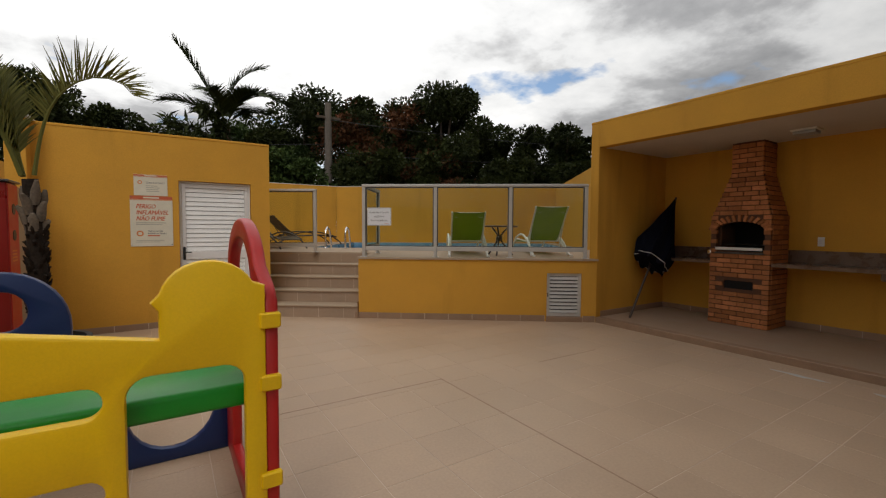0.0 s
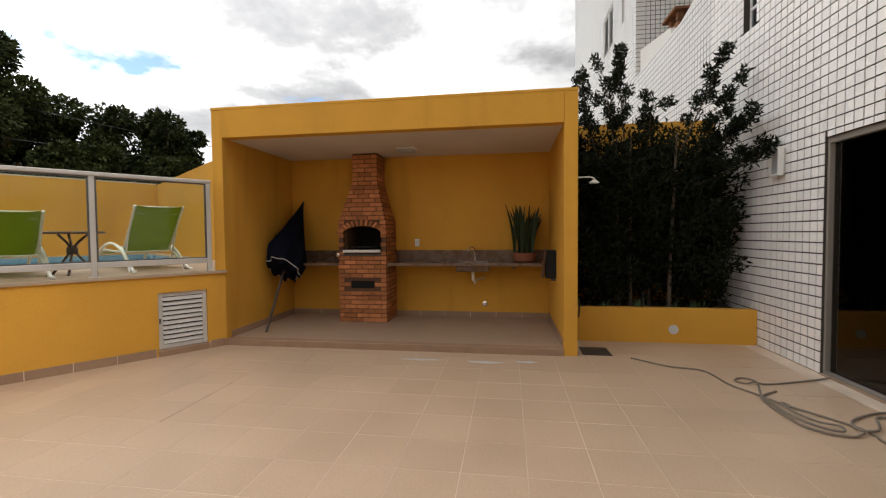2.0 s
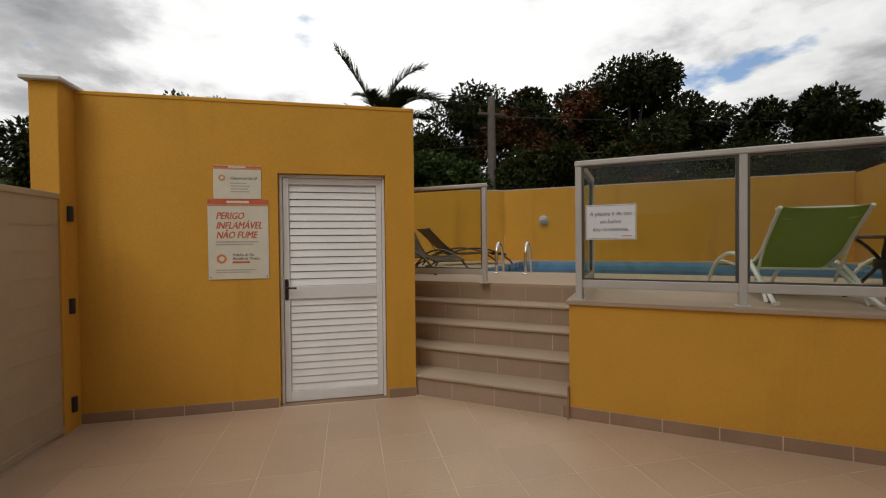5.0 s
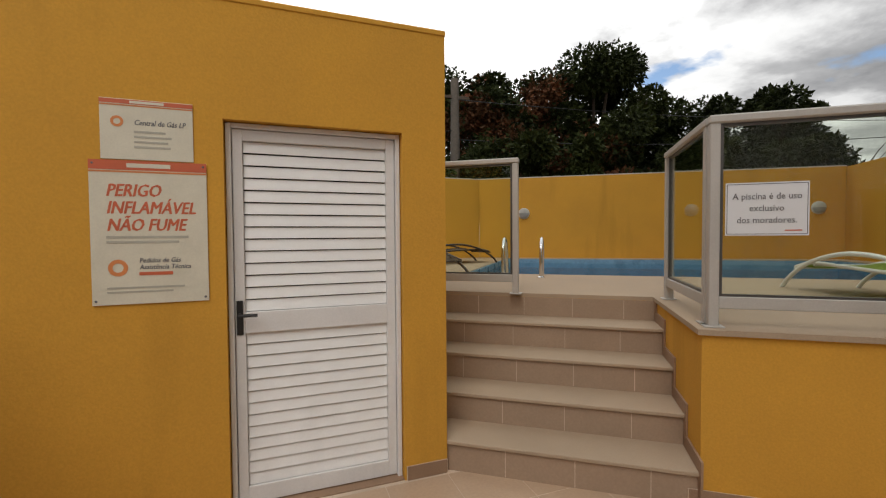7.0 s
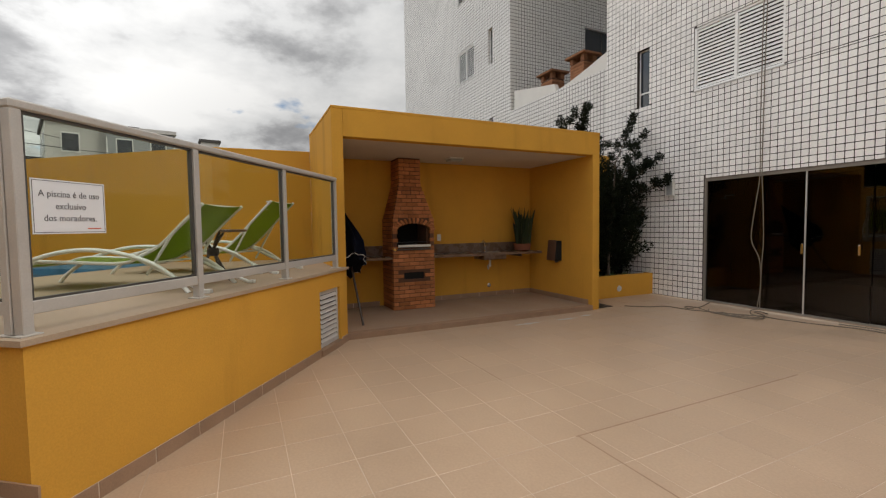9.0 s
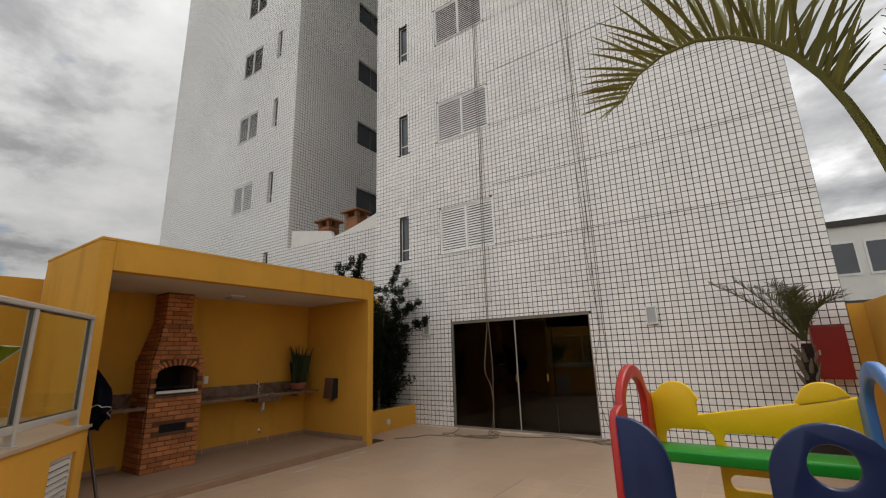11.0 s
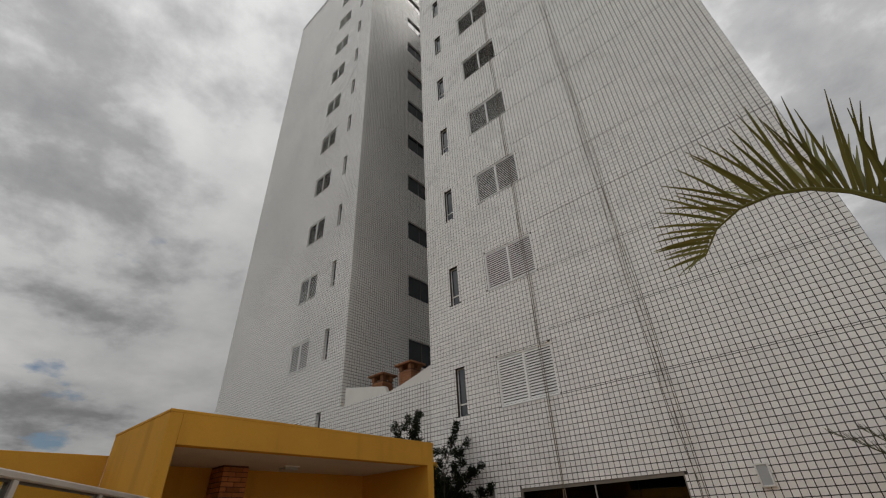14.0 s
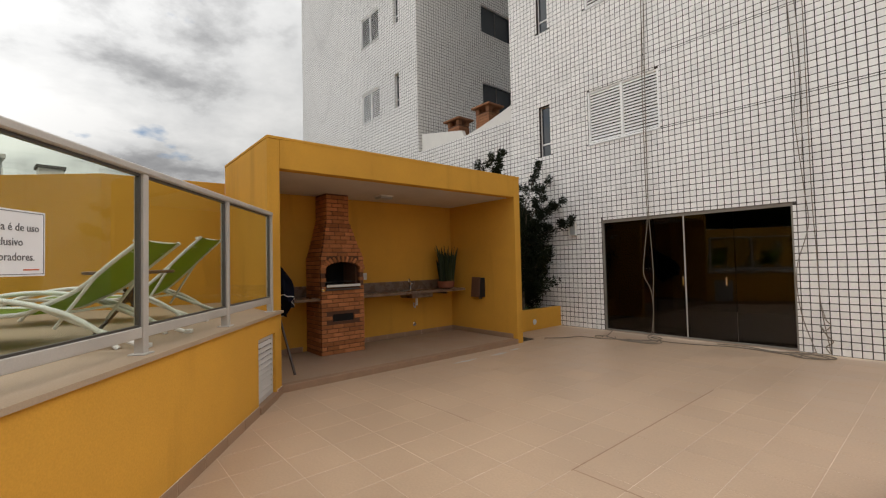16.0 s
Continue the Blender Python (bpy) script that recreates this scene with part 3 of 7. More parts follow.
def bool_free_deck():
    """The deck's top as one sheet with the pool left out, and its front and step faces."""
    sa, sb = fu(-1.3, TOPV), fu(0, TOPV)
    left = (GX + 0.002, line_x(sb, sa, GX + 0.002))
    notch = [along_front(2.90), along_front(2.90, 0.06), along_front(3.42, 0.06), along_front(3.42)]
    outline = [front_a, *notch, front_b, (NXB, NY1 + 0.002), WALLR[1], WALLR[2], WALLB[1], (-2.5, 14.2), (-2.5, 10.6), (GX + 0.002, 10.6), left, sb]
    b = bmesh.new()
    edges = []
    for loop in (outline, POOL):
        vs = [b.verts.new((x, y, 0)) for x, y in loop]
        edges += [b.edges.new((vs[i], vs[(i + 1) % len(vs)])) for i in range(len(vs))]
    bmesh.ops.triangle_fill(b, use_beauty=True, use_dissolve=False, edges=edges)
    ext = bmesh.ops.extrude_face_region(b, geom=b.faces[:])
    bmesh.ops.translate(b, vec=(0, 0, DECK - 0.03), verts=[g for g in ext["geom"] if isinstance(g, bmesh.types.BMVert)])
    bmesh.ops.translate(b, vec=(0, 0, -0.06), verts=[v for v in b.verts if v.co.z < 0.01])
    return b


structure("wall_deck_front", bool_free_deck(), M_YELLOW, "ochre rendered retaining wall of the raised pool deck", "wall")
structure("wall_hatch_lintel", prism([along_front(2.90), along_front(3.42), along_front(3.42, 0.058), along_front(2.90, 0.058)], 0.735, DECK - 0.032), M_YELLOW, "ochre rendered lintel above the hatch", "wall")
structure("sill_hatch", prism([along_front(2.89, -0.03), along_front(3.44, -0.03), along_front(3.42, 0.058), along_front(2.90, 0.058)], -0.01, 0.072, 0.006), M_STONE_D, "damp dark cement sill under the hatch", "sill")


def deck_top():
    sa, sb = fu(-1.3, TOPV), fu(0, TOPV)
    left = (GX + 0.004, line_x(sb, sa, GX + 0.004))
    a = (front_a[0] - 0.022 * F.x - 0.022 * U.x, front_a[1] - 0.022 * F.y - 0.022 * U.y)
    b2 = (front_b[0] - 0.004, front_b[1] - 0.03)
    sb2 = (sb[0] - 0.022 * F.x, sb[1] - 0.022 * F.y)
    outline = [a, b2, (NX - 0.004, NY1 + 0.152), (NXB + 0.004, NY1 + 0.152), (7.74, 6.24), (10.88, 10.23), (4.99, 14.17), (-2.5, 14.17), (-2.5, 10.61), (GX + 0.004, 10.61), left, sb2]
    b = bmesh.new()
    edges = []
    for loop in (outline, POOL):
        vs = [b.verts.new((x, y, DECK - 0.03)) for x, y in loop]
        edges += [b.edges.new((vs[i], vs[(i + 1) % len(vs)])) for i in range(len(vs))]
    bmesh.ops.triangle_fill(b, use_beauty=True, use_dissolve=False, edges=edges)
    ext = bmesh.ops.extrude_face_region(b, geom=b.faces[:])
    bmesh.ops.translate(b, vec=(0, 0, 0.03), verts=[g for g in ext["geom"] if isinstance(g, bmesh.types.BMVert)])
    return b


structure("floor_deck", deck_top(), M_DECK, "pale stone paving of the pool deck", "floor")
# steps: each a solid block up to the gas store's wall, with a thin tread slab that overhangs
steps = thing("stone_steps", "five beige tiled steps up to the pool deck", "steps")
for k in range(4):
    v0, v1 = k * TREAD, 4 * TREAD + 0.02
    s_l = [(GX - 0.02, line_x(fu(0, v), fu(-1, v), GX - 0.02)) for v in (v0, v1)]
    poly = [fu(-0.003, v0), fu(-0.003, v1), s_l[1], s_l[0]]
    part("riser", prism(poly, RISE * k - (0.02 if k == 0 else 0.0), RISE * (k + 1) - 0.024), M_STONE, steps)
    t0, t1 = v0 - 0.022, v0 + TREAD + 0.01
    s_l = [(GX - 0.02, line_x(fu(0, v), fu(-1, v), GX - 0.02)) for v in (t0, t1)]
    part("tread", prism([fu(-0.003, t0), fu(-0.003, t1), s_l[1], s_l[0]], RISE * (k + 1) - 0.024, RISE * (k + 1), 0.004), M_DECK, steps, "pale tread slab")
v0 = 4 * TREAD
poly = [fu(-0.003, v0 - 0.004), fu(-0.003, v0 + 0.02), (GX - 0.02, line_x(fu(0, v0 + 0.02), fu(-1, v0 + 0.02), GX - 0.02)), (GX - 0.02, line_x(fu(0, v0 - 0.004), fu(-1, v0 - 0.004), GX - 0.02))]
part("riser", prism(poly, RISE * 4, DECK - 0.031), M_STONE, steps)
# pale grout lines between the tiles of the risers
for k in range(5):
    for s_ in (-0.30, -0.70, -1.10, -1.50):
        p = fu(s_ + (0.0 if k % 2 else 0.06), k * TREAD - (0.004 if k == 4 else 0.0))
        if p[0] > GX + 0.03:
            part("grout_joint", join(None, box((-0.002, -0.0012, RISE * k + 0.004), (0.002, 0.002, RISE * (k + 1) - 0.034)), frame_at(p, F)), M_GROUT, steps, "pale grout line")
# stepped skirting along the deck's side, by the steps
sk = [(-0.05, -0.002)]
for k in range(5):
    sk += [(k * TREAD - 0.055, RISE * (k + 1) + 0.075 if k < 4 else DECK - 0.034), ((k + 1) * TREAD - 0.055, RISE * (k + 1) + 0.075 if k < 4 else DECK - 0.034)]
sk = [(-0.055, 0.0)] + sk[1:-1] + [(4 * TREAD, DECK - 0.034), (4 * TREAD, 0.0)]
b = slab(sk, [], 0.012)
b.transform(frame_at(fu(0.0, 0.0), U) @ pose(0, 0.0, 0))
structure("trim_steps_skirting", b, M_STONE_D, "brown stone skirting that steps up beside the stairs", "trim")


# ---------- gas store ----------
GH = 2.65
DX0, DX1, DZ = 0.474, 1.412, 2.06


def gas_front():
    b = wall_with_holes(-1.05, GX, -0.1, GH, [(DX0, DX1, -0.2, DZ)], 0, 0.16)
    b.transform(Matrix(((1, 0, 0, 0), (0, -1, 0, GY), (0, 0, 1, 0), (0, 0, 0, 1))))
    return b


structure("wall_gas_front", gas_front(), M_YELLOW, "ochre rendered front of the gas store", "wall")
structure("wall_gas_side", box((GX - 0.15, GY + 0.16, -0.1), (GX, 10.6, GH), 0.003), M_YELLOW, "ochre side wall of the gas store", "wall")
structure("wall_gas_west", box((-1.05, GY + 0.16, -0.1), (-0.9, 10.6, GH)), M_YELLOW, "ochre side wall of the gas store", "wall")
structure("wall_gas_back", box((-0.9, 10.45, -0.1), (GX - 0.15, 10.6, GH)), M_YELLOW, "ochre rear wall of the gas store", "wall")
structure("roof_gas", box((-1.06, GY - 0.006, GH), (GX + 0.006, 10.61, GH + 0.035), 0.006), M_YELLOW, "thin ochre roof slab of the gas store", "roof")
structure("pillar_gas", box((-1.24, GY - 0.2, -0.1), (-1.05, GY + 0.2, GH + 0.03), 0.005), M_YELLOW, "ochre pillar beside the gas store", "pillar")
structure("coping_pillar", box((-1.28, GY - 0.24, GH + 0.03), (-1.01, GY + 0.24, GH + 0.06), 0.005), M_PLASTER, "thin grey coping on the pillar", "trim")


# ---------- pool walls and outer walls ----------
def wall_line(name, pts, z0, z1, th, mat, label, left=True):
    for a, c in zip(pts, pts[1:]):
        a, c = Vector(a), Vector(c)
        d = (c - a).normalized()
        n = Vector((-d.y, d.x)) * (th if left else -th)
        e = d * 0.0
        structure(name, prism([tuple(a - e), tuple(c + e), tuple(c + e + n), tuple(a - e + n)], z0, z1, 0.004), mat, label, "wall")


wall_line("wall_pool_east", WALLR, 0.5, 2.73, 0.15, M_YELLOW, "ochre rendered boundary wall round the pool", left=False)
wall_line("wall_pool_north", WALLB, 0.5, 2.745, 0.15, M_YELLOW, "ochre rendered boundary wall behind the pool", left=False)
wall_line("wall_deck_west", [(-2.5, 14.2), (-2.5, 10.6)], 0.0, 2.745, 0.15, M_YELLOW, "ochre rendered boundary wall of the deck", left=False)
wall_line("coping_pool", WALLB, 2.745, 2.765, 0.16, M_PLASTER, "weathered grey cement edge on the pool wall", left=False)
structure("wall_west", box((-1.75, BY + 0.0, -0.12), (-1.6, GY - 0.2, 2.1), 0.004), M_YELLOW, "ochre boundary wall of the courtyard", "wall")
structure("wall_south_west", box((-1.6, BY - 0.15, -0.12), (BX0 - 0.006, BY + 0.0, 2.1)), M_YELLOW, "ochre boundary wall beside the apartment block", "wall")

# pool basin and water
pool = [Vector(p) for p in POOL]
b = prism(POOL, DECK - 1.3, DECK - 1.26)
for i in range(4):
    a, c = pool[i], pool[(i + 1) % 4]
    d = (c - a).normalized()
    n = Vector((d.y, -d.x)) * -0.03
    e = d * 0.0
    prism([tuple(a - e), tuple(c + e), tuple(c + e + n), tuple(a - e + n)], DECK - 1.26, DECK - 0.012, bm=b)
structure("pool_basin", b, M_POOL, "swimming pool basin lined with blue tiles", "pool")
cen = sum(pool, Vector((0, 0))) / 4
structure("water", prism([tuple(p + (cen - p).normalized() * 0.045) for p in pool], DECK - 0.2, DECK - 0.1), M_WATER, "clear still blue pool water", "water")


# ---------- glass balustrade ----------
def balustrade(name, label, p, direction, length, posts, top=2.087, sub=0.0):
    """A framed glass screen along direction from p; posts: places along it."""
    g = thing(name, label, "glass fence", at=frame_at(p, direction, DECK))
    h = top - DECK
    for s in posts:
        part("post", box((s - 0.025, -0.03, 0.0), (s + 0.025, 0.03, h - 0.045), 0.004), M_ALU, g)
        part("base_plate", box((s - 0.05, -0.05, 0.0), (s + 0.05, 0.05, 0.008), 0.002), M_ALU, g)
    part("top_rail", box((posts[0] - 0.03, -0.035, h - 0.045), (posts[-1] + 0.03, 0.035, h), 0.008), M_ALU, g)
    for a, c in zip(posts, posts[1:]):
        part("bottom_rail", box((a + 0.025, -0.022, 0.10), (c - 0.025, 0.022, 0.165), 0.004), M_ALU, g)
        for x0, x1, z0, z1 in ((a + 0.025, a + 0.043, 0.165, h - 0.045), (c - 0.043, c - 0.025, 0.165, h - 0.045), (a + 0.043, c - 0.043, h - 0.06, h - 0.045), (a + 0.043, c - 0.043, 0.165, 0.178)):
            part("gasket", box((x0, -0.012, z0), (x1, 0.012, z1)), M_ALUD, g, "dark rubber glazing bead")
        pane = part("pane", box((a + 0.04, -0.004, 0.17), (c - 0.04, 0.004, h - 0.05)), M_GLASS, g, "clear glass pane")
        pane.visible_shadow = False
    return g


front = balustrade("glass_balustrade", "grey aluminium framed glass balustrade along the pool deck", fu(0.07, 0.085), F, 3.5, [0.0, 1.122, 2.275, 3.41])
side = balustrade("glass_balustrade", "short aluminium framed glass balustrade beside the steps", fu(0.07, 0.085), U, 1.0, [0.06, 1.03])
gate_b = (2.62, 8.40)
gl = math.hypot(gate_b[0] - GX - 0.03, (gate_b[0] - GX - 0.03) * 0.592 / 0.806)
upper = balustrade("glass_screen", "white aluminium framed glass screen at the head of the steps", gate_b, -F, gl, [0.0, gl], top=2.116)


# ---------- skirtings ----------
def skirt(name, p, q, h, mat, th=0.012, z=0.0):
    p, q = Vector(p), Vector(q)
    ln = (q - p).length
    base = structure(name, join(None, box((0, -th + 0.004, z), (ln, 0.001, z + h - 0.003)), frame_at(p, q - p)), M_GROUT, "brown tile skirting along the wall's foot", "baseboard")
    n = max(1, round(ln / 0.39))
    me = mesh_from(box((0.004, -th, z), (ln / n - 0.004, -th + 0.0045, z + h), 0.0015), "skirting_tile", mat)
    for i in range(n):
        o = new("skirting_tile", me)
        o.parent = base
        o.matrix_basis = frame_at(p + (q - p) * (i / n), q - p)


skirt("baseboard_deck", fu(-0.06, -0.001), fu(2.87, -0.001), 0.095, M_STONE_D)
skirt("baseboard_deck_end", fu(3.44, -0.001), fu(3.62, -0.001), 0.095, M_STONE_D)
skirt("baseboard_gas", (-1.05, GY - 0.001), (DX0 - 0.01, GY - 0.001), 0.085, M_STONE_D)
skirt("baseboard_gas_corner", (DX1 + 0.01, GY - 0.001), (GX, GY - 0.001), 0.085, M_STONE_D)
skirt("baseboard_shelter_back", (7.529, 2.9), (7.529, NY0 + 0.01), 0.085, M_STONE_D, z=0.078)
skirt("baseboard_shelter_corner", (7.529, NY1 - 0.01), (7.529, 3.7), 0.085, M_STONE_D, z=0.078)
b = box((NX + 0.1, NY1 - 0.012, 0.078), (7.52, NY1 + 0.001, 0.163), 0.002)
structure("baseboard_shelter_left", b, M_STONE_D, "brown tile skirting along the wall's foot", "baseboard")
b = box((NX + 0.1, NY0 - 0.001, 0.078), (7.52, NY0 + 0.012, 0.163), 0.002)
structure("baseboard_shelter_right", b, M_STONE_D, "brown tile skirting along the wall's foot", "baseboard")


# ---------- louvred doors, hatch, shutters ----------
def slat_mesh(name, w, h, th, tilt, mat):
    b = box((0, -th / 2, -h / 2), (w, th / 2, h / 2), 0.0015)
    b.transform(pose(0, 0, 0, tilt))
    return mesh_from(b, name, mat)


def slats(parent, me, x, y, z0, z1, n, name="slat"):
    for i in range(n):
        o = new(name, me)
        o.parent = parent
        o.location = (x, y, z0 + (z1 - z0) * (i + 0.5) / n)


door = thing("door", "white louvred aluminium door of the gas store, shut", "door", at=pose(DX0, GY + 0.075, 0))
DW = DX1 - DX0
for x0, x1, z0, z1 in ((0.004, 0.03, 0.0, DZ - 0.004), (DW - 0.03, DW - 0.004, 0.0, DZ - 0.004), (0.03, DW - 0.03, DZ - 0.03, DZ - 0.004)):
    part("door_frame", box((x0, -0.028, z0), (x1, 0.05, z1), 0.003), M_ALUW, door)
# near-black leaf sheet: the shade between the slats is put into its colour
leaf = part("leaf", box((0.033, 0.03, 0.012), (DW - 0.033, 0.036, DZ - 0.033)), M_SHADE, door)
for x0, x1, z0, z1 in ((0.033, 0.083, 0.012, DZ - 0.033), (DW - 0.083, DW - 0.033, 0.012, DZ - 0.033), (0.083, DW - 0.083, DZ - 0.09, DZ - 0.033), (0.083, DW - 0.083, 0.94, 1.055), (0.083, DW - 0.083, 0.012, 0.105)):
    part("stile", box((x0, -0.008, z0), (x1, 0.03, z1), 0.003), M_ALUW, leaf)
sm = slat_mesh("slat", DW - 0.168, 0.0605, 0.004, -10, M_SHUT)
slats(leaf, sm, 0.084, 0.012, 1.055, DZ - 0.09, 14)
slats(leaf, sm, 0.084, 0.012, 0.105, 0.94, 13)
hb = box((0.040, -0.018, 0.935), (0.072, -0.008, 1.12), 0.003)
handle = part("door_handle", hb, M_BLACK, door, "black lever handle on a long plate")
part("lever", tube([(0.056, -0.012, 1.045), (0.056, -0.055, 1.045), (0.07, -0.06, 1.045), (0.145, -0.058, 1.043)], 0.009, 8), M_BLACK, handle)
part("threshold", box((0.002, -0.07, -0.004), (DW - 0.002, 0.08, 0.006)), M_STONE_D, door)

hs0, hs1, hz0, hz1 = 2.90, 3.42, 0.075, 0.735
hatch = thing("louvred_hatch", "grey louvred aluminium hatch in the deck's wall", "hatch", at=frame_at(along_front(hs0, 0.05), Vector(front_b) - Vector(front_a), hz0))
HW, HH = hs1 - hs0, hz1 - hz0
for x0, x1, z0, z1 in ((0, 0.05, 0, HH), (HW - 0.05, HW, 0, HH), (0.05, HW - 0.05, HH - 0.05, HH), (0.05, HW - 0.05, 0, 0.05)):
    part("frame", box((x0, -0.022, z0), (x1, -0.001, z1), 0.003), M_HATCH, hatch)
# near-black sheet in place of the shaded hollow behind the hatch slats
part("backing", box((0.05, -0.006, 0.05), (HW - 0.05, -0.002, HH - 0.05)), M_SHADE, hatch, "near-black sheet standing in for shade behind the slats")
slats(hatch, slat_mesh("hatch_slat", HW - 0.1, 0.046, 0.004, -32, M_HATCH), 0.05, -0.022, 0.05, HH - 0.05, 10)
part("latch", box((0.012, -0.03, 0.3), (0.03, -0.022, 0.36), 0.002), M_ALUD, hatch)

# ---------- signs ----------
def text_bm(body, size, align="LEFT", bold=0.0):
    cu = bpy.data.curves.new("t", "FONT")
    cu.body, cu.size, cu.align_x, cu.extrude, cu.resolution_u = body, size, align, 0.0007, 2
    ob = bpy.data.objects.new("t", cu)
    scene.collection.objects.link(ob)
    bpy.context.view_layer.update()
    me = bpy.data.meshes.new_from_object(ob.evaluated_get(bpy.context.evaluated_depsgraph_get()))
    b = bmesh.new()
    b.from_mesh(me)
    bpy.data.objects.remove(ob)
    bpy.data.curves.remove(cu)
    for k in range(2 if bold else 0):
        c = bmesh.new()
        c.from_mesh(me)
        d = me.copy()
        c.transform(pose((k + 1) * bold * size, (k + 0.5) * bold * size * 0.5, -0.00015 * (k + 1)))
        c.to_mesh(d)
        c.free()
        b.from_mesh(d)
        bpy.data.meshes.remove(d)
    bpy.data.meshes.remove(me)
    return b


def lettering(parent, body, x, y, z, size, mat, squeeze=1.0, slant=0.0, align="LEFT", name="lettering", bold=0.0):
    b = text_bm(body, size, align, bold)
    b.transform(Matrix(((squeeze, slant, 0, 0), (0, 1, 0, 0), (0, 0, 1, 0), (0, 0, 0, 1))))
    b.transform(Matrix(((1, 0, 0, x), (0, 0, -1, y), (0, 1, 0, z), (0, 0, 0, 1))))
    return part(name, b, mat, parent)


def bars(parent, x0, x1, z, h, mat, y=-0.0012, name="print_line"):
    return part(name, box((x0, y, z), (x1, y + 0.001, z + h)), mat, parent)


def emblem(parent, x, z, r):
    pts = arc(0, 0, r, 0, 360, 20)[:-1]
    inn = arc(0, 0, r * 0.55, 0, 360, 20)[:-1]
    b = slab([(x + px, z + pz) for px, pz in pts], [[(x + px, z + pz) for px, pz in inn]], 0.001)
    b.transform(pose(0, -0.0012, 0))
    part("emblem", b, M_SORANGE, parent)


s1 = thing("gas_sign", "small cream sign on the gas store's wall", "sign", at=pose(-0.04, GY - 0.006, 1.83))
part("board", box((0, 0, 0), (0.382, 0.004, 0.285), 0.001), M_SIGN, s1)
bars(s1, 0.0, 0.382, 0.262, 0.02, M_SRED)
bars(s1, 0.0, 0.382, 0.252, 0.006, M_SORANGE)
bars(s1, 0.12, 0.26, 0.2655, 0.012, M_SIGN, y=-0.002)
emblem(s1, 0.068, 0.178, 0.026)
lettering(s1, "Central de Gás LP", 0.135, -0.0005, 0.165, 0.036, M_SDARK, 0.80, 0.18, bold=0.02)
for i, w in enumerate((0.13, 0.155, 0.14, 0.15)):
    bars(s1, 0.135, 0.135 + w, 0.128 - i * 0.024, 0.010, M_SGREY)
s2 = thing("danger_sign", "large cream danger sign with red lettering on the gas store's wall", "sign", at=pose(-0.088, GY - 0.008, 1.14))
part("board", box((0, 0, 0), (0.485, 0.005, 0.685), 0.001), M_SIGN, s2)
bars(s2, 0.0, 0.485, 0.64, 0.045, M_SRED)
bars(s2, 0.0, 0.485, 0.628, 0.008, M_SORANGE)
bars(s2, 0.15, 0.33, 0.652, 0.02, M_SIGN, y=-0.002)
for i, w in enumerate(("PERIGO", "INFLAMÁVEL", "NÃO FUME")):
    lettering(s2, w, 0.062, -0.0005, 0.515 - i * 0.082, 0.083, M_SRED, 0.78, 0.2, bold=0.03)
bars(s2, 0.062, 0.40, 0.315, 0.012, M_SGREY)
bars(s2, 0.062, 0.36, 0.292, 0.012, M_SGREY)
emblem(s2, 0.105, 0.175, 0.04)
for i, w in enumerate(("Pedidos de Gás", "Assistência Técnica")):
    lettering(s2, w, 0.19, -0.0005, 0.198 - i * 0.032, 0.033, M_SDARK, 0.84, 0.18, bold=0.02)
bars(s2, 0.19, 0.33, 0.137, 0.016, M_SRED)
bars(s2, 0.06, 0.38, 0.075, 0.009, M_SGREY)
bars(s2, 0.06, 0.33, 0.055, 0.009, M_SGREY)
for x in (0.015, 0.47):
    for z in (0.02, 0.668):
        part("screw", join(None, lathe([(0.006, 0), (0.004, 0.003)], 8), pose(x, -0.0005, z, 90)), M_SDARK, s2)
nt_ = thing("pool_notice", "white pool rules notice stuck on the glass", "sign", at=frame_at(fu(0.125, 0.079), F, 1.447))
part("sheet", box((0, -0.004, 0), (0.375, -0.001, 0.278)), M_PAPER, nt_)
for x0, x1, z0, z1 in ((0.006, 0.369, 0.268, 0.271), (0.006, 0.369, 0.007, 0.010), (0.006, 0.009, 0.01, 0.268), (0.366, 0.369, 0.01, 0.268)):
    part("border", box((x0, -0.0052, z0), (x1, -0.004, z1)), M_SDARK, nt_)
for i, w in enumerate(("A piscina é de uso", "exclusivo", "dos moradores.")):
    lettering(nt_, w, 0.1875, -0.0055, 0.19 - i * 0.062, 0.047, M_SDARK, 0.9, 0, "CENTER")
part("print_line", box((0.27, -0.0052, 0.024), (0.345, -0.004, 0.03)), M_SRED, nt_)

# ---------- open gate leaf by the gas store ----------
gate = thing("gate_leaf", "beige panelled metal gate standing open on its pillar", "gate", at=pose(-1.075, 7.5, 0.02, 0, 0, -92))
part("panel", box((0.05, -0.012, 0.05), (0.98, 0.012, 1.78)), M_GATE, gate)
for x0, x1, z0, z1 in ((0, 0.05, 0, 1.82), (0.98, 1.03, 0, 1.82), (0.05, 0.98, 1.775, 1.82), (0.05, 0.98, 0, 0.05)):
    part("frame", box((x0, -0.022, z0), (x1, 0.022, z1), 0.003), M_GATE, gate)
for z in (0.18, 0.95, 1.67):
    part("hinge", join(None, lathe([(0.018, -0.06), (0.022, -0.055), (0.022, 0.055), (0.018, 0.06)], 10), pose(0.0, 0.036, z)), M_BLACK, gate, "black barrel hinge")
for i in range(1, 9):
    part("rib", box((0.05, 0.012, 0.05 + i * 0.19), (0.98, 0.016, 0.058 + i * 0.19)), M_GATE, gate)

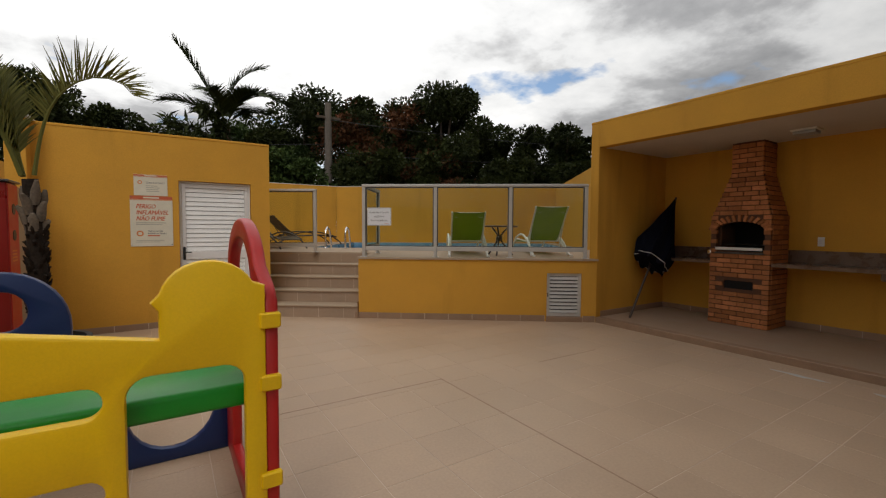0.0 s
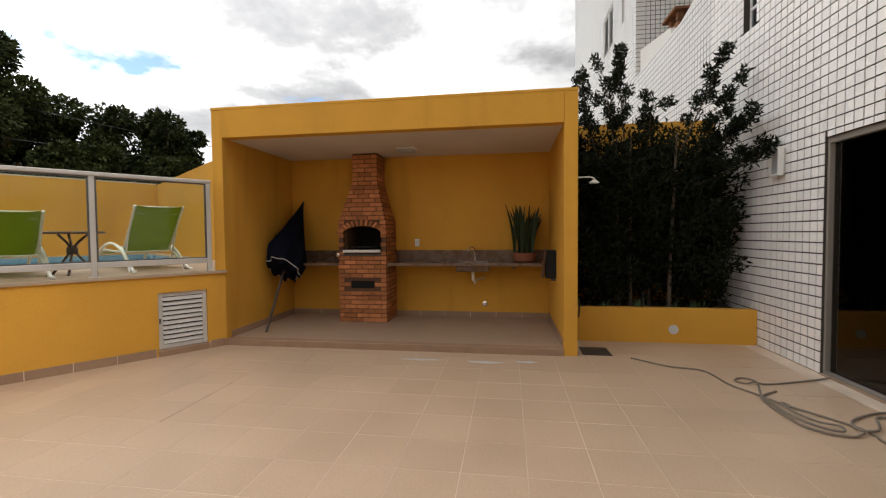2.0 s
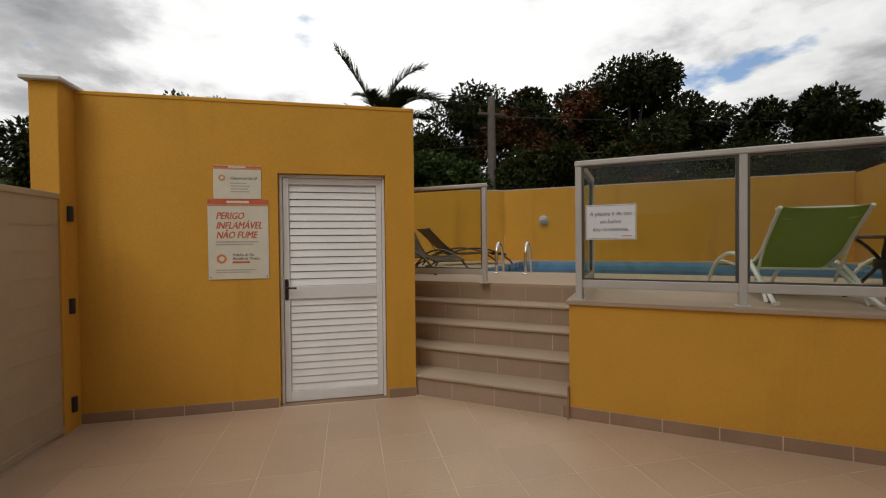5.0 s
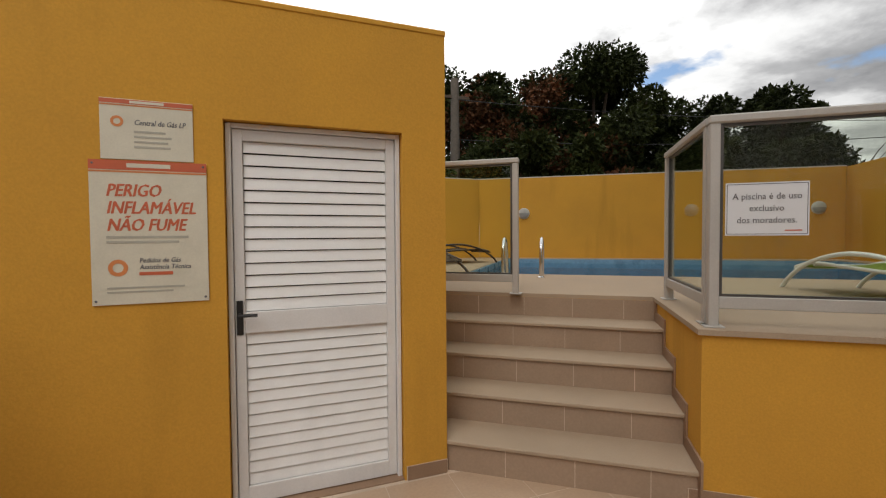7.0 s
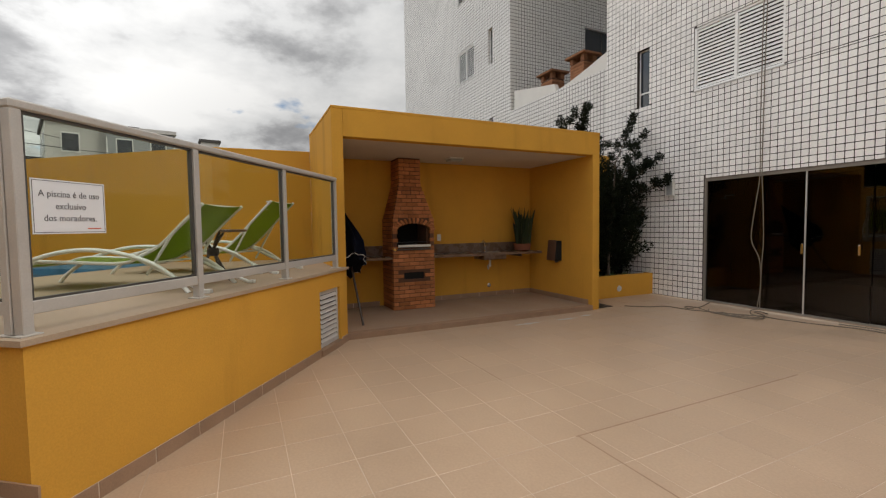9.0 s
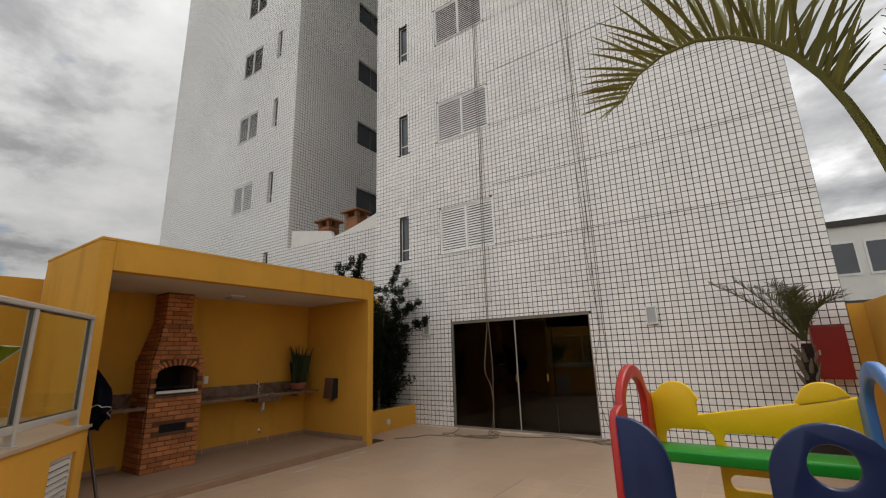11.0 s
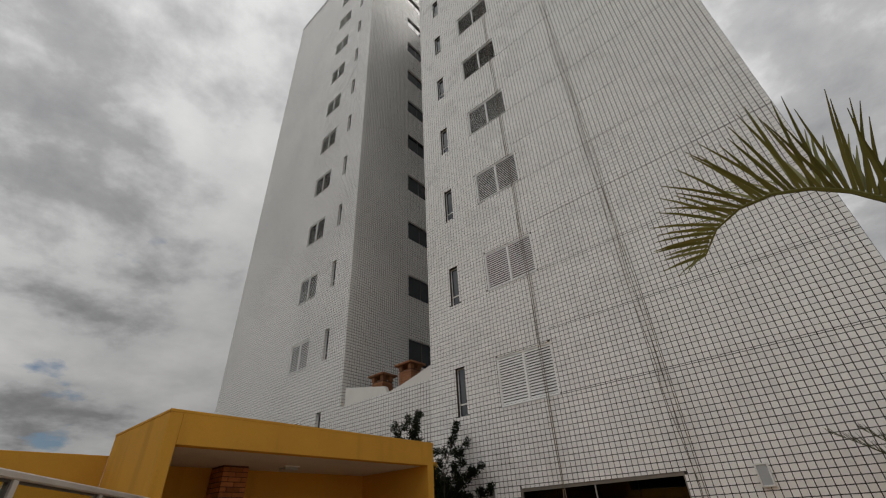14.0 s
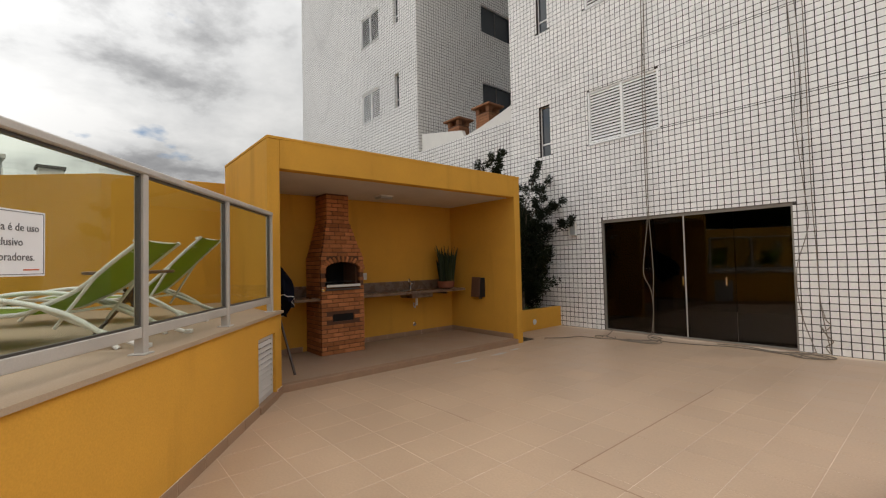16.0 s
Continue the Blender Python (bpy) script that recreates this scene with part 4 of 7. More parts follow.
# ---------- block windows ----------
def shutter_window(x0, x1, z0, z1, y, n_slats, label, group, tilt=30):
    w = thing("shutter_window", label, "window", group, at=pose(x0, y - 0.05, z0))
    W, H = x1 - x0, z1 - z0
    for a, c, d, e in ((0, 0.04, 0, H), (W - 0.04, W, 0, H), (0.04, W - 0.04, H - 0.04, H), (0.04, W - 0.04, 0, 0.04), (W / 2 - 0.025, W / 2 + 0.025, 0.04, H - 0.04)):
        part("window_frame", box((a, -0.03, d), (c, 0.03, e), 0.003), M_SHUT, w)
    part("sill", box((-0.012, -0.01, -0.02), (W + 0.012, 0.065, 0.0), 0.002), M_PLASTER, w)
    # painted shade: a near-black sheet closes the window behind its slats
    part("backing", box((0.04, -0.03, 0.04), (W - 0.04, -0.024, H - 0.04)), M_SHADE, w, "near-black sheet standing in for shade behind the slats")
    me = slat_mesh("slat", W / 2 - 0.065, (H - 0.08) / n_slats * 0.92, 0.004, tilt, M_SHUT)
    slats(w, me, 0.04, 0.012, 0.04, H - 0.04, n_slats)
    slats(w, me, W / 2 + 0.025, 0.012, 0.04, H - 0.04, n_slats)
    return w


def narrow_window(x0, x1, z0, z1, y, group):
    w = thing("narrow_window", "narrow dark glazed window with a bottom sash", "window", group, at=pose(x0, y - 0.1, z0))
    W, H = x1 - x0, z1 - z0
    for a, c, d, e in ((0, 0.025, 0, H), (W - 0.025, W, 0, H), (0.025, W - 0.025, H - 0.025, H), (0.025, W - 0.025, 0, 0.03), (0.025, W - 0.025, H * 0.24, H * 0.24 + 0.035)):
        part("window_frame", box((a, -0.02, d), (c, 0.02, e), 0.002), M_ALUW, w)
    part("pane", box((0.025, -0.004, 0.03), (W - 0.025, 0.004, H - 0.025)), M_WGLASS, w, "dark window glass")
    return w


M_WGLASS = material("dark_window_glass", (0.03, 0.035, 0.042), 0.06, spots=0.1, scale=1.5, spec=0.6)
w0 = shutter_window(*WIN[0], BY, 17, "white louvred shutter window in the tiled wall", "shutter windows of the near block")
n0 = narrow_window(*NAR[0], BY, "narrow windows of the near block")
for k in range(1, 11):
    copy_thing(w0, pose(WIN[k][0], BY - 0.05, WIN[k][2]))
    copy_thing(n0, pose(NAR[k][0], BY - 0.1, NAR[k][2]))
w1 = shutter_window(*FWIN[0], BY, 15, "white louvred shutter window of the rear tower", "shutter windows of the rear tower", 34)
n1 = narrow_window(*FNAR[0], BY, "narrow windows of the rear tower")
for k in range(1, 11):
    copy_thing(w1, pose(FWIN[k][0], BY - 0.05, FWIN[k][2]))
    copy_thing(n1, pose(FNAR[k][0], BY - 0.1, FNAR[k][2]))
r0 = thing("well_window", "dark opening window of the light well", "window", "windows of the light well", at=pose(REC1 + 0.1, RWIN[0][1], RWIN[0][2]))
RL, RH = RWIN[0][1] - RWIN[0][0], RWIN[0][3] - RWIN[0][2]
part("pane", box((0, -RL, 0), (0.01, 0, RH)), M_WGLASS, r0, "dark window glass")
part("window_frame", box((-0.02, -RL / 2 - 0.02, 0), (0.0, -RL / 2 + 0.02, RH)), M_ALUD, r0)
for k in range(1, 11):
    copy_thing(r0, pose(REC1 + 0.1, RWIN[k][1], RWIN[k][2]))

# parapet and terrace barbecue chimneys in the light well
pts = [(REC0, 5.06), (REC1 - 0.1, 5.06), (REC1 - 0.1, 5.66), (9.75, 5.30), (9.66, 5.10)] + [(9.6 - 1.8 * i / 8, 5.10 + 0.40 * (i / 8) ** 1.25) for i in range(9)]
b = slab(pts, [], 0.12)
b.transform(pose(0, BY - 0.2, 0))
structure("wall_parapet", b, M_WHITE, "white painted parapet with a swept top", "wall")
for x, z in ((10.45, 5.90), (9.2, 5.96)):
    c = thing("terrace_chimney", "red brick terrace chimney with an open top under a brick cap", "chimney", "terrace chimneys", at=pose(x, -2.5, 4.5))
    h = z - 4.5
    k = 0
    while 0.075 * (k + 1) < h - 0.24:
        part("course", box((-0.26 + 0.006 * (k % 2), -0.22, 0.075 * k), (0.26 - 0.006 * (k % 2), 0.22, 0.075 * k + 0.066), 0.004), M_BRICKD, c)
        k += 1
    part("core", box((-0.24, -0.2, 0), (0.24, 0.2, h - 0.24)), M_MORTAR, c, "mortar between the courses")
    for dx in (-0.2, 0.2):
        for dy in (-0.16, 0.16):
            part("pier", box((dx - 0.06, dy - 0.06, h - 0.24), (dx + 0.06, dy + 0.06, h - 0.09)), M_BRICKD, c)
    part("cap", box((-0.36, -0.32, h - 0.09), (0.36, 0.32, h - 0.03), 0.01), M_BRICKD, c)
    part("cap", box((-0.28, -0.25, h - 0.03), (0.28, 0.25, h), 0.01), M_BRICKD, c)

# wall lamps on the tiled face
def square_lamp(x, z):
    l = thing("wall_lamp", "white framed square wall lamp with frosted glass", "wall lamp", "square wall lamps", at=pose(x, BY + 0.001, z))
    part("housing", box((-0.075, 0, -0.14), (0.075, 0.05, 0.14), 0.004), M_HATCH, l)
    for x0, x1, z0, z1 in ((-0.09, -0.068, -0.155, 0.155), (0.068, 0.09, -0.155, 0.155), (-0.068, 0.068, 0.133, 0.155), (-0.068, 0.068, -0.155, -0.133)):
        part("rim", box((x0, 0.03, z0), (x1, 0.085, z1), 0.003), M_LWHITE, l)
    part("diffuser", box((-0.067, 0.05, -0.132), (0.067, 0.066, 0.132), 0.003), M_FROST, l, "frosted glass front")
    return l


square_lamp(1.155, 2.12)
square_lamp(6.09, 2.16)

for k in range(11):
    for z in (3.905, 5.36):
        structure("trim_facade_joint", box((BX0, BY - 0.004, z + k * STOREY - 0.0055), (WIN[0][0] - 0.012, BY + 0.0015, z + k * STOREY + 0.0055)), M_GROUTD, "dark horizontal movement joint in the tiled wall", "joint")

# ---------- sliding glass door and the hall behind, its shade painted near black ---
sd = thing("sliding_door", "dark tinted sliding glass door with slim frames, shut", "door", at=pose(SLX0, BY - 0.08, 0))
SW = SLX1 - SLX0
for x0, x1, z0, z1 in ((0, 0.03, 0, SLZ), (SW - 0.03, SW, 0, SLZ), (0.03, SW - 0.03, SLZ - 0.06, SLZ), (0.03, SW - 0.03, 0, 0.03)):
    part("door_frame", box((x0, -0.06, z0), (x1, 0.05, z1), 0.003), M_BRONZE, sd)
q = SW / 4
for i in range(4):
    y = 0.0 if i in (0, 3) else 0.025
    lf = part("leaf", box((0.03 + i * (SW - 0.06) / 4, y - 0.004, 0.03), (0.03 + (i + 1) * (SW - 0.06) / 4, y + 0.004, SLZ - 0.06)), M_GLASSD, sd, "tinted glass leaf")
    lf.visible_shadow = False
part("meeting_stile", box((SW / 2 - 0.012, 0.018, 0.03), (SW / 2 + 0.006, 0.042, SLZ - 0.06)), M_ALU, sd, "bright aluminium meeting stile")
part("door_handle", box((SW / 2 + 0.02, 0.03, 0.96), (SW / 2 + 0.05, 0.055, 1.12), 0.006), M_CHROME, sd)
part("door_handle", box((SW * 0.3 - 0.03, 0.03, 0.97), (SW * 0.3, 0.055, 1.12), 0.006), M_CHROME, sd)
# near-black walls and ceiling hold the hall's unlit depth in their colour
structure("wall_hall", box((SLX0 - 0.8, BY - 5.0, -0.1), (SLX1 + 0.8, BY - 4.85, 2.7)), M_SHADE, "rear wall of the hall behind the glass, shade painted near black", "wall")
structure("wall_hall_east", box((SLX1 + 0.6, BY - 4.85, -0.1), (SLX1 + 0.75, BY - 0.25, 2.7)), M_SHADE, "side wall of the hall behind the glass, shade painted near black", "wall")
structure("wall_hall_west", box((SLX0 - 0.75, BY - 4.85, -0.1), (SLX0 - 0.6, BY - 0.25, 2.7)), M_SHADE, "side wall of the hall behind the glass, shade painted near black", "wall")
structure("ceiling_hall", box((SLX0 - 0.6, BY - 4.85, 2.6), (SLX1 + 0.6, BY - 0.25, 2.7)), M_SHADE, "ceiling of the hall behind the glass, shade painted near black", "ceiling")
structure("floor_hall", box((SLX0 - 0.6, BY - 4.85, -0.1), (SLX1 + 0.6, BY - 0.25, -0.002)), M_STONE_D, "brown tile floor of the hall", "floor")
structure("trim_door_sill", box((SLX0, BY - 0.25, -0.05), (SLX1, BY + 0.01, 0.004)), M_STONE_D, "dark stone sill of the sliding door", "trim")

# ---------- brick barbecue ----------
GY0, GY1, GX0, GX1 = 2.88, 3.63, 6.95, 7.52
GZ = 0.078
grill = thing("brick_barbecue", "red brick barbecue with an arched black firebox", "barbecue")


def half_width(z):
    """The barbecue's half width at a height: straight, then tapering to its flue."""
    if z < 1.58:
        return 0.375
    if z < 2.2:
        return 0.375 - 0.175 * ((z - 1.58) / 0.62) ** 0.9
    return 0.2


def front_x(z):
    return GX0 if z < 1.58 else GX0 + (0.16 * min((z - 1.58) / 0.62, 1))


YC = (GY0 + GY1) / 2
oy, oz0, ozs, ozt = 0.30, 1.11, 1.40, 1.52     # firebox opening: half width, sill, springing, crown
b = None
for a, c in zip([GZ, 1.58, 1.75, 1.9, 2.05, 2.2], [1.58, 1.75, 1.9, 2.05, 2.2, NCEIL]):
    h0, h1, x0, x1 = half_width(a) - 0.008, half_width(c) - 0.008, front_x(a) + 0.01, front_x(c) + 0.01
    if a == GZ:
        continue
    t = bmesh.new()
    vs = [t.verts.new(v) for v in ((x0, YC - h0, a), (GX1, YC - h0, a), (GX1, YC + h0, a), (x0, YC + h0, a), (x1, YC - h1, c), (GX1, YC - h1, c), (GX1, YC + h1, c), (x1, YC + h1, c))]
    for f in ((0, 1, 2, 3), (4, 5, 6, 7), (0, 1, 5, 4), (1, 2, 6, 5), (2, 3, 7, 6), (3, 0, 4, 7)):
        t.faces.new([vs[i] for i in f])
    b = join(b, t)
part("flue_core", b, M_MORTAR, grill, "mortar between the bricks")
firebox = [(-oy, oz0), (oy, oz0)] + [(oy * math.cos(radians(a)), ozs + (ozt - ozs) * math.sin(radians(a))) for a in range(0, 181, 15)]
ash = [(-0.18, 0.585), (0.18, 0.585), (0.18, 0.70), (-0.18, 0.70)]
b = slab([(-0.367, GZ), (0.367, GZ), (0.367, 1.58), (-0.367, 1.58)], [firebox, ash], 0.10)
b.transform(Matrix(((0, 1, 0, GX0 + 0.008), (1, 0, 0, YC), (0, 0, 1, 0), (0, 0, 0, 1))))
part("front_core", b, M_MORTAR, grill, "mortar between the bricks")
b = box((GX0 + 0.108, YC - 0.367, GZ), (GX1, YC - 0.27, 1.58))
box((GX0 + 0.108, YC + 0.27, GZ), (GX1, YC + 0.367, 1.58), bm=b)
part("side_core", b, M_MORTAR, grill, "mortar between the bricks")
b = box((GX1 - 0.05, YC - 0.27, GZ), (GX1 - 0.01, YC + 0.27, 1.58))
box((GX0 + 0.108, YC - 0.27, 1.0), (GX1 - 0.05, YC + 0.27, oz0 - 0.005), bm=b)
box((GX0 + 0.108, YC - 0.27, 0.5), (GX1 - 0.05, YC + 0.27, 0.58), bm=b)
part("firebox_lining", b, M_SOOT, grill, "sooty black firebox lining")
course, joint = 0.0665, 0.011


def brick_mesh(w, d, h):
    return mesh_from(box((-d / 2, -w / 2, -h / 2), (d / 2, w / 2, h / 2), 0.004), "brick", M_BRICK)


def in_hole(y, z):
    if -0.21 < y < 0.21 and 0.57 < z < 0.72:
        return True
    if abs(y) > oy + 0.015 or z < oz0 - 0.01:
        return False
    return z < ozs + (ozt - ozs + 0.085) * math.sqrt(max(0, 1 - (y / (oy + 0.1)) ** 2)) + 0.01


meshes = {}
rng = random.Random(4)
row, z = 0, GZ + course / 2
while z + course / 2 < NCEIL:
    hw, fx = half_width(z), front_x(z)
    n = max(2, round(2 * hw / 0.19))
    w = 2 * hw / n
    edges = [-hw + (i + (0.5 if row % 2 else 0)) * w for i in range(n + 1)]
    if row % 2:
        edges = [-hw] + edges[:-1] + [hw]
    for a, c in zip(edges, edges[1:]):
        if c - a < 0.03 or in_hole((a + c) / 2, z) or (z < 1.6 and (in_hole(a + 0.03, z) and in_hole(c - 0.03, z))):
            continue
        if in_hole(a + 0.04, z):
            a = c - (c - a) * 0.55
        if in_hole(c - 0.04, z):
            c = a + (c - a) * 0.55
        key = round(c - a - joint, 2)
        if key not in meshes:
            meshes[key] = brick_mesh(key, 0.05, course - joint)
        o = new("brick", meshes[key])
        o.parent = grill
        o.location = (fx + 0.021 + rng.uniform(-0.003, 0.003), YC + (a + c) / 2, z)
    for sgn in (-1, 1):
        dep = GX1 - fx - 0.05
        cut = dep * (0.36 if row % 2 else 0.6)
        for a, c in ((0.05, 0.05 + cut), (0.05 + cut, 0.05 + dep)):
            key = (round(c - a - joint, 2), 1)
            if key not in meshes:
                meshes[key] = mesh_from(box((-key[0] / 2, -0.025, -(course - joint) / 2), (key[0] / 2, 0.025, (course - joint) / 2), 0.004), "brick", M_BRICK)
            o = new("brick", meshes[key])
            o.parent = grill
            o.location = (fx + (a + c) / 2, YC + sgn * (hw - 0.023 + rng.uniform(-0.002, 0.002)), z)
    row += 1
    z += course
vb = mesh_from(box((-0.03, -0.019, -0.045), (0.03, 0.019, 0.045), 0.004), "voussoir", M_BRICK)
for i in range(15):
    a = radians(6 + 168 * i / 14)
    o = new("voussoir", vb)
    o.parent = grill
    o.matrix_basis = pose(GX0 + 0.012, YC + (oy + 0.045) * math.cos(a), ozs + (ozt - ozs + 0.045) * math.sin(a), math.degrees(math.atan2((ozt - ozs + 0.15) * math.sin(a), (oy + 0.045) * math.cos(a))) - 90)
b = box((GX0 - 0.03, YC - 0.30, 1.075), (GX0 + 0.2, YC + 0.30, 1.095), 0.004)
part("fire_tray", b, M_ALUD, grill, "dark steel fire tray")
part("front_bar", box((GX0 - 0.035, YC - 0.29, 1.125), (GX0 - 0.02, YC + 0.29, 1.165), 0.004), M_LWHITE, grill, "pale steel front bar")
part("knob", join(None, lathe([(0.02, 0), (0.032, 0.01), (0.032, 0.05), (0.018, 0.06)], 14), pose(GX0 - 0.01, YC + 0.36, 1.09, 0, -90, 0)), M_CHROME, grill, "round steel knob")
for i in range(7):
    part("grate_bar", tube([(GX0 + 0.05, YC - 0.26 + i * 0.087, 1.2), (GX1 - 0.08, YC - 0.26 + i * 0.087, 1.2)], 0.005, 6), M_ALUD, grill)
part("ash_opening", box((GX0 + 0.03, YC - 0.19, 0.58), (GX0 + 0.035, YC + 0.19, 0.71)), M_SOOT, grill, "sooty ash opening")

# ---------- worktop with sink ----------
CT = 0.965
counter = thing("worktop", "dark granite worktop with a backsplash along the shelter wall", "worktop")
part("top", box((6.98, 0.60, CT - 0.03), (7.525, GY0 - 0.002, CT), 0.004), M_GRANITE, counter)
part("top", box((6.98, GY1 + 0.002, CT - 0.03), (7.525, NY1 - 0.002, CT), 0.004), M_GRANITE, counter)
part("backsplash", box((7.505, 0.50, CT), (7.527, GY0 - 0.002, CT + 0.17), 0.003), M_GRANITE, counter)
part("backsplash", box((7.505, GY1 + 0.002, CT), (7.527, NY1 - 0.002, CT + 0.17), 0.003), M_GRANITE, counter)
part("edge_strip", box((6.965, 0.60, CT - 0.045), (6.981, GY0 - 0.002, CT + 0.002), 0.003), M_GRANITE, counter)
part("edge_strip", box((6.965, GY1 + 0.002, CT - 0.045), (6.981, NY1 - 0.002, CT + 0.002), 0.003), M_GRANITE, counter)
part("bracket", box((7.05, 1.0, CT - 0.09), (7.52, 1.03, CT - 0.031), 0.003), M_ALUD, counter)
part("sink_bowl", box((7.03, 1.37, CT - 0.13), (7.42, 1.86, CT - 0.029), 0.02, seg=3), M_GRANITE, counter, "dark sink bowl under the worktop")
part("sink_rim", slab([(-0.25, -0.2), (0.25, -0.2), (0.25, 0.2), (-0.25, 0.2)], [[(-0.22, -0.17), (0.22, -0.17), (0.22, 0.17), (-0.22, 0.17)]], 0.004), M_CHROME, counter, "steel sink rim").matrix_basis = Matrix(((0, 0, 1, 7.225), (1, 0, 0, 1.615), (0, 1, 0, CT - 0.001), (0, 0, 0, 1)))
tap = thing("tap", "chrome swan neck tap on the worktop", "tap", at=pose(7.44, 1.60, CT))
part("tap_body", lathe([(0.028, 0), (0.028, 0.01), (0.017, 0.02), (0.016, 0.09), (0.02, 0.1), (0.012, 0.11)], 14), M_CHROME, tap, smooth=40)
part("spout", tube(smooth_path([(0, 0, 0.1), (0, 0.01, 0.18), (-0.03, 0.05, 0.225), (-0.07, 0.09, 0.2), (-0.085, 0.1, 0.16)]), 0.009, 8), M_CHROME, tap, smooth=60)
part("tap_lever", tube([(0, 0, 0.105), (-0.01, -0.05, 0.12)], 0.007, 8), M_CHROME, tap)
trap = thing("sink_trap", "white plastic sink drain with a hose to the wall", "drain pipe", at=pose(7.22, 1.62, CT - 0.13))
part("trap_cup", lathe([(0.018, 0), (0.022, -0.03), (0.022, -0.13), (0.016, -0.15)], 12), M_LWHITE, trap, smooth=40)
part("hose", tube(smooth_path([(0.02, 0, -0.1), (0.09, -0.02, -0.2), (0.17, -0.05, -0.15), (0.24, -0.12, -0.14), (0.305, -0.15, -0.14)]), 0.011, 8), M_PLASTER, trap, smooth=60)
valve = thing("pipe_outlet", "small brass pipe outlet low on the wall", "pipe outlet", at=pose(7.528, 1.46, 0.29))
part("flange", join(None, lathe([(0.04, 0), (0.04, 0.006), (0.022, 0.012), (0.022, 0.035)], 14), pose(0, 0, 0, 0, -90, 0)), M_CHROME, valve)
sock = thing("wall_socket", "white plastic wall socket", "socket", at=pose(7.529, 2.535, 1.255))
part("plate", box((-0.008, -0.036, -0.06), (0, 0.036, 0.06), 0.003), M_LWHITE, sock)
part("insert", box((-0.011, -0.02, -0.03), (-0.007, 0.02, 0.03), 0.002), M_WHITE, sock)
cl = thing("ceiling_lamp", "white square ceiling lamp of the barbecue shelter", "ceiling lamp", at=pose(6.86, 2.53, NCEIL))
part("frame", box((-0.11, -0.13, -0.02), (0.11, 0.13, 0), 0.004), M_LWHITE, cl)
part("diffuser", box((-0.095, -0.115, -0.06), (0.095, 0.115, -0.02), 0.012, seg=2), M_FROST, cl, "frosted diffuser, switched off")
bx = thing("wall_cabinet", "small dark brown metal box on the shelter wall", "wall box", at=pose(6.65, NY0 + 0.001, 0.995))
part("body", box((-0.11, 0, -0.2), (0.11, 0.13, 0.17), 0.006), M_SOOT, bx)
lid = box((-0.115, -0.006, -0.19), (0.115, 0.008, 0.19), 0.004)
lid.transform(pose(0, 0.15, -0.005, 6))
part("lid", lid, M_WOODT, bx)
part("bracket", box((-0.02, 0.0, -0.24), (0.02, 0.06, -0.2), 0.003), M_ALUD, bx)

# ---------- potted sword plant ----------
def pot(name, label, at, prof, mat, soil_r, soil_z):
    p = thing(name, label, "plant pot", at=at)
    part("bowl", lathe(prof, 28), mat, p, smooth=50)
    part("soil", lathe([(soil_r, soil_z - 0.01), (soil_r, soil_z), (soil_r * 0.5, soil_z + 0.012)], 20), M_SOIL, p)
    return p


pot("flower_pot", "low terracotta pot on the granite worktop", pose(7.25, 0.86, CT + 0.001), [(0.11, 0), (0.155, 0.02), (0.165, 0.1), (0.172, 0.12), (0.172, 0.14), (0.155, 0.14), (0.15, 0.12)], M_POT, 0.15, 0.122)
sw = thing("sword_plant", "green snake plant with tall pointed leaves in the pot", "plant", at=pose(7.25, 0.86, CT + 0.12))
rng = random.Random(11)
for i in range(48):
    a, r = rng.uniform(0, 6.28), 0.145 * math.sqrt(rng.random())
    h, lean = rng.uniform(0.36, 0.74), rng.uniform(0.02, 0.16)
    x, y = r * math.cos(a), r * math.sin(a)
    dx, dy = lean * math.cos(a) * 0.7, lean * math.sin(a)
    b = bmesh.new()
    tw = rng.uniform(0, 3.14)
    pv = None
    for j in range(7):
        t = j / 6
        w = 0.034 * (0.55 + 0.9 * t) * (1 - t ** 3.2) + 0.001
        c = Vector((x + dx * t * t, y + dy * t * t, h * t))
        s = Vector((math.cos(tw + 0.5 * t), math.sin(tw + 0.5 * t), 0))
        nrm = Vector((-s.y, s.x, 0)) * 0.006
        cur = [b.verts.new(c - s * w), b.verts.new(c + nrm), b.verts.new(c + s * w), b.verts.new(c - nrm * 0.3)]
        if pv:
            for k in range(4):
                b.faces.new((pv[k], pv[(k + 1) % 4], cur[(k + 1) % 4], cur[k]))
        pv = cur
    part("leaf", b, M_SNAKE, sw, smooth=60)

# ---------- closed parasol leaning in the corner ----------
para = thing("parasol", "closed navy parasol leaning in the corner of the shelter", "parasol")
P0, P1 = Vector((6.15, 4.35, 0.078)), Vector((7.40, 4.41, 1.89))
ax = (P1 - P0).normalized()
part("pole", tube([P0, P1 + ax * 0.05], 0.017, 10), M_BROWN, para, "dark wooden pole", smooth=60)
b = bmesh.new()
e1 = ax.cross(Vector((0, 0, 1))).normalized()
e2 = ax.cross(e1).normalized()
L_ = (P1 - P0).length
rings = []
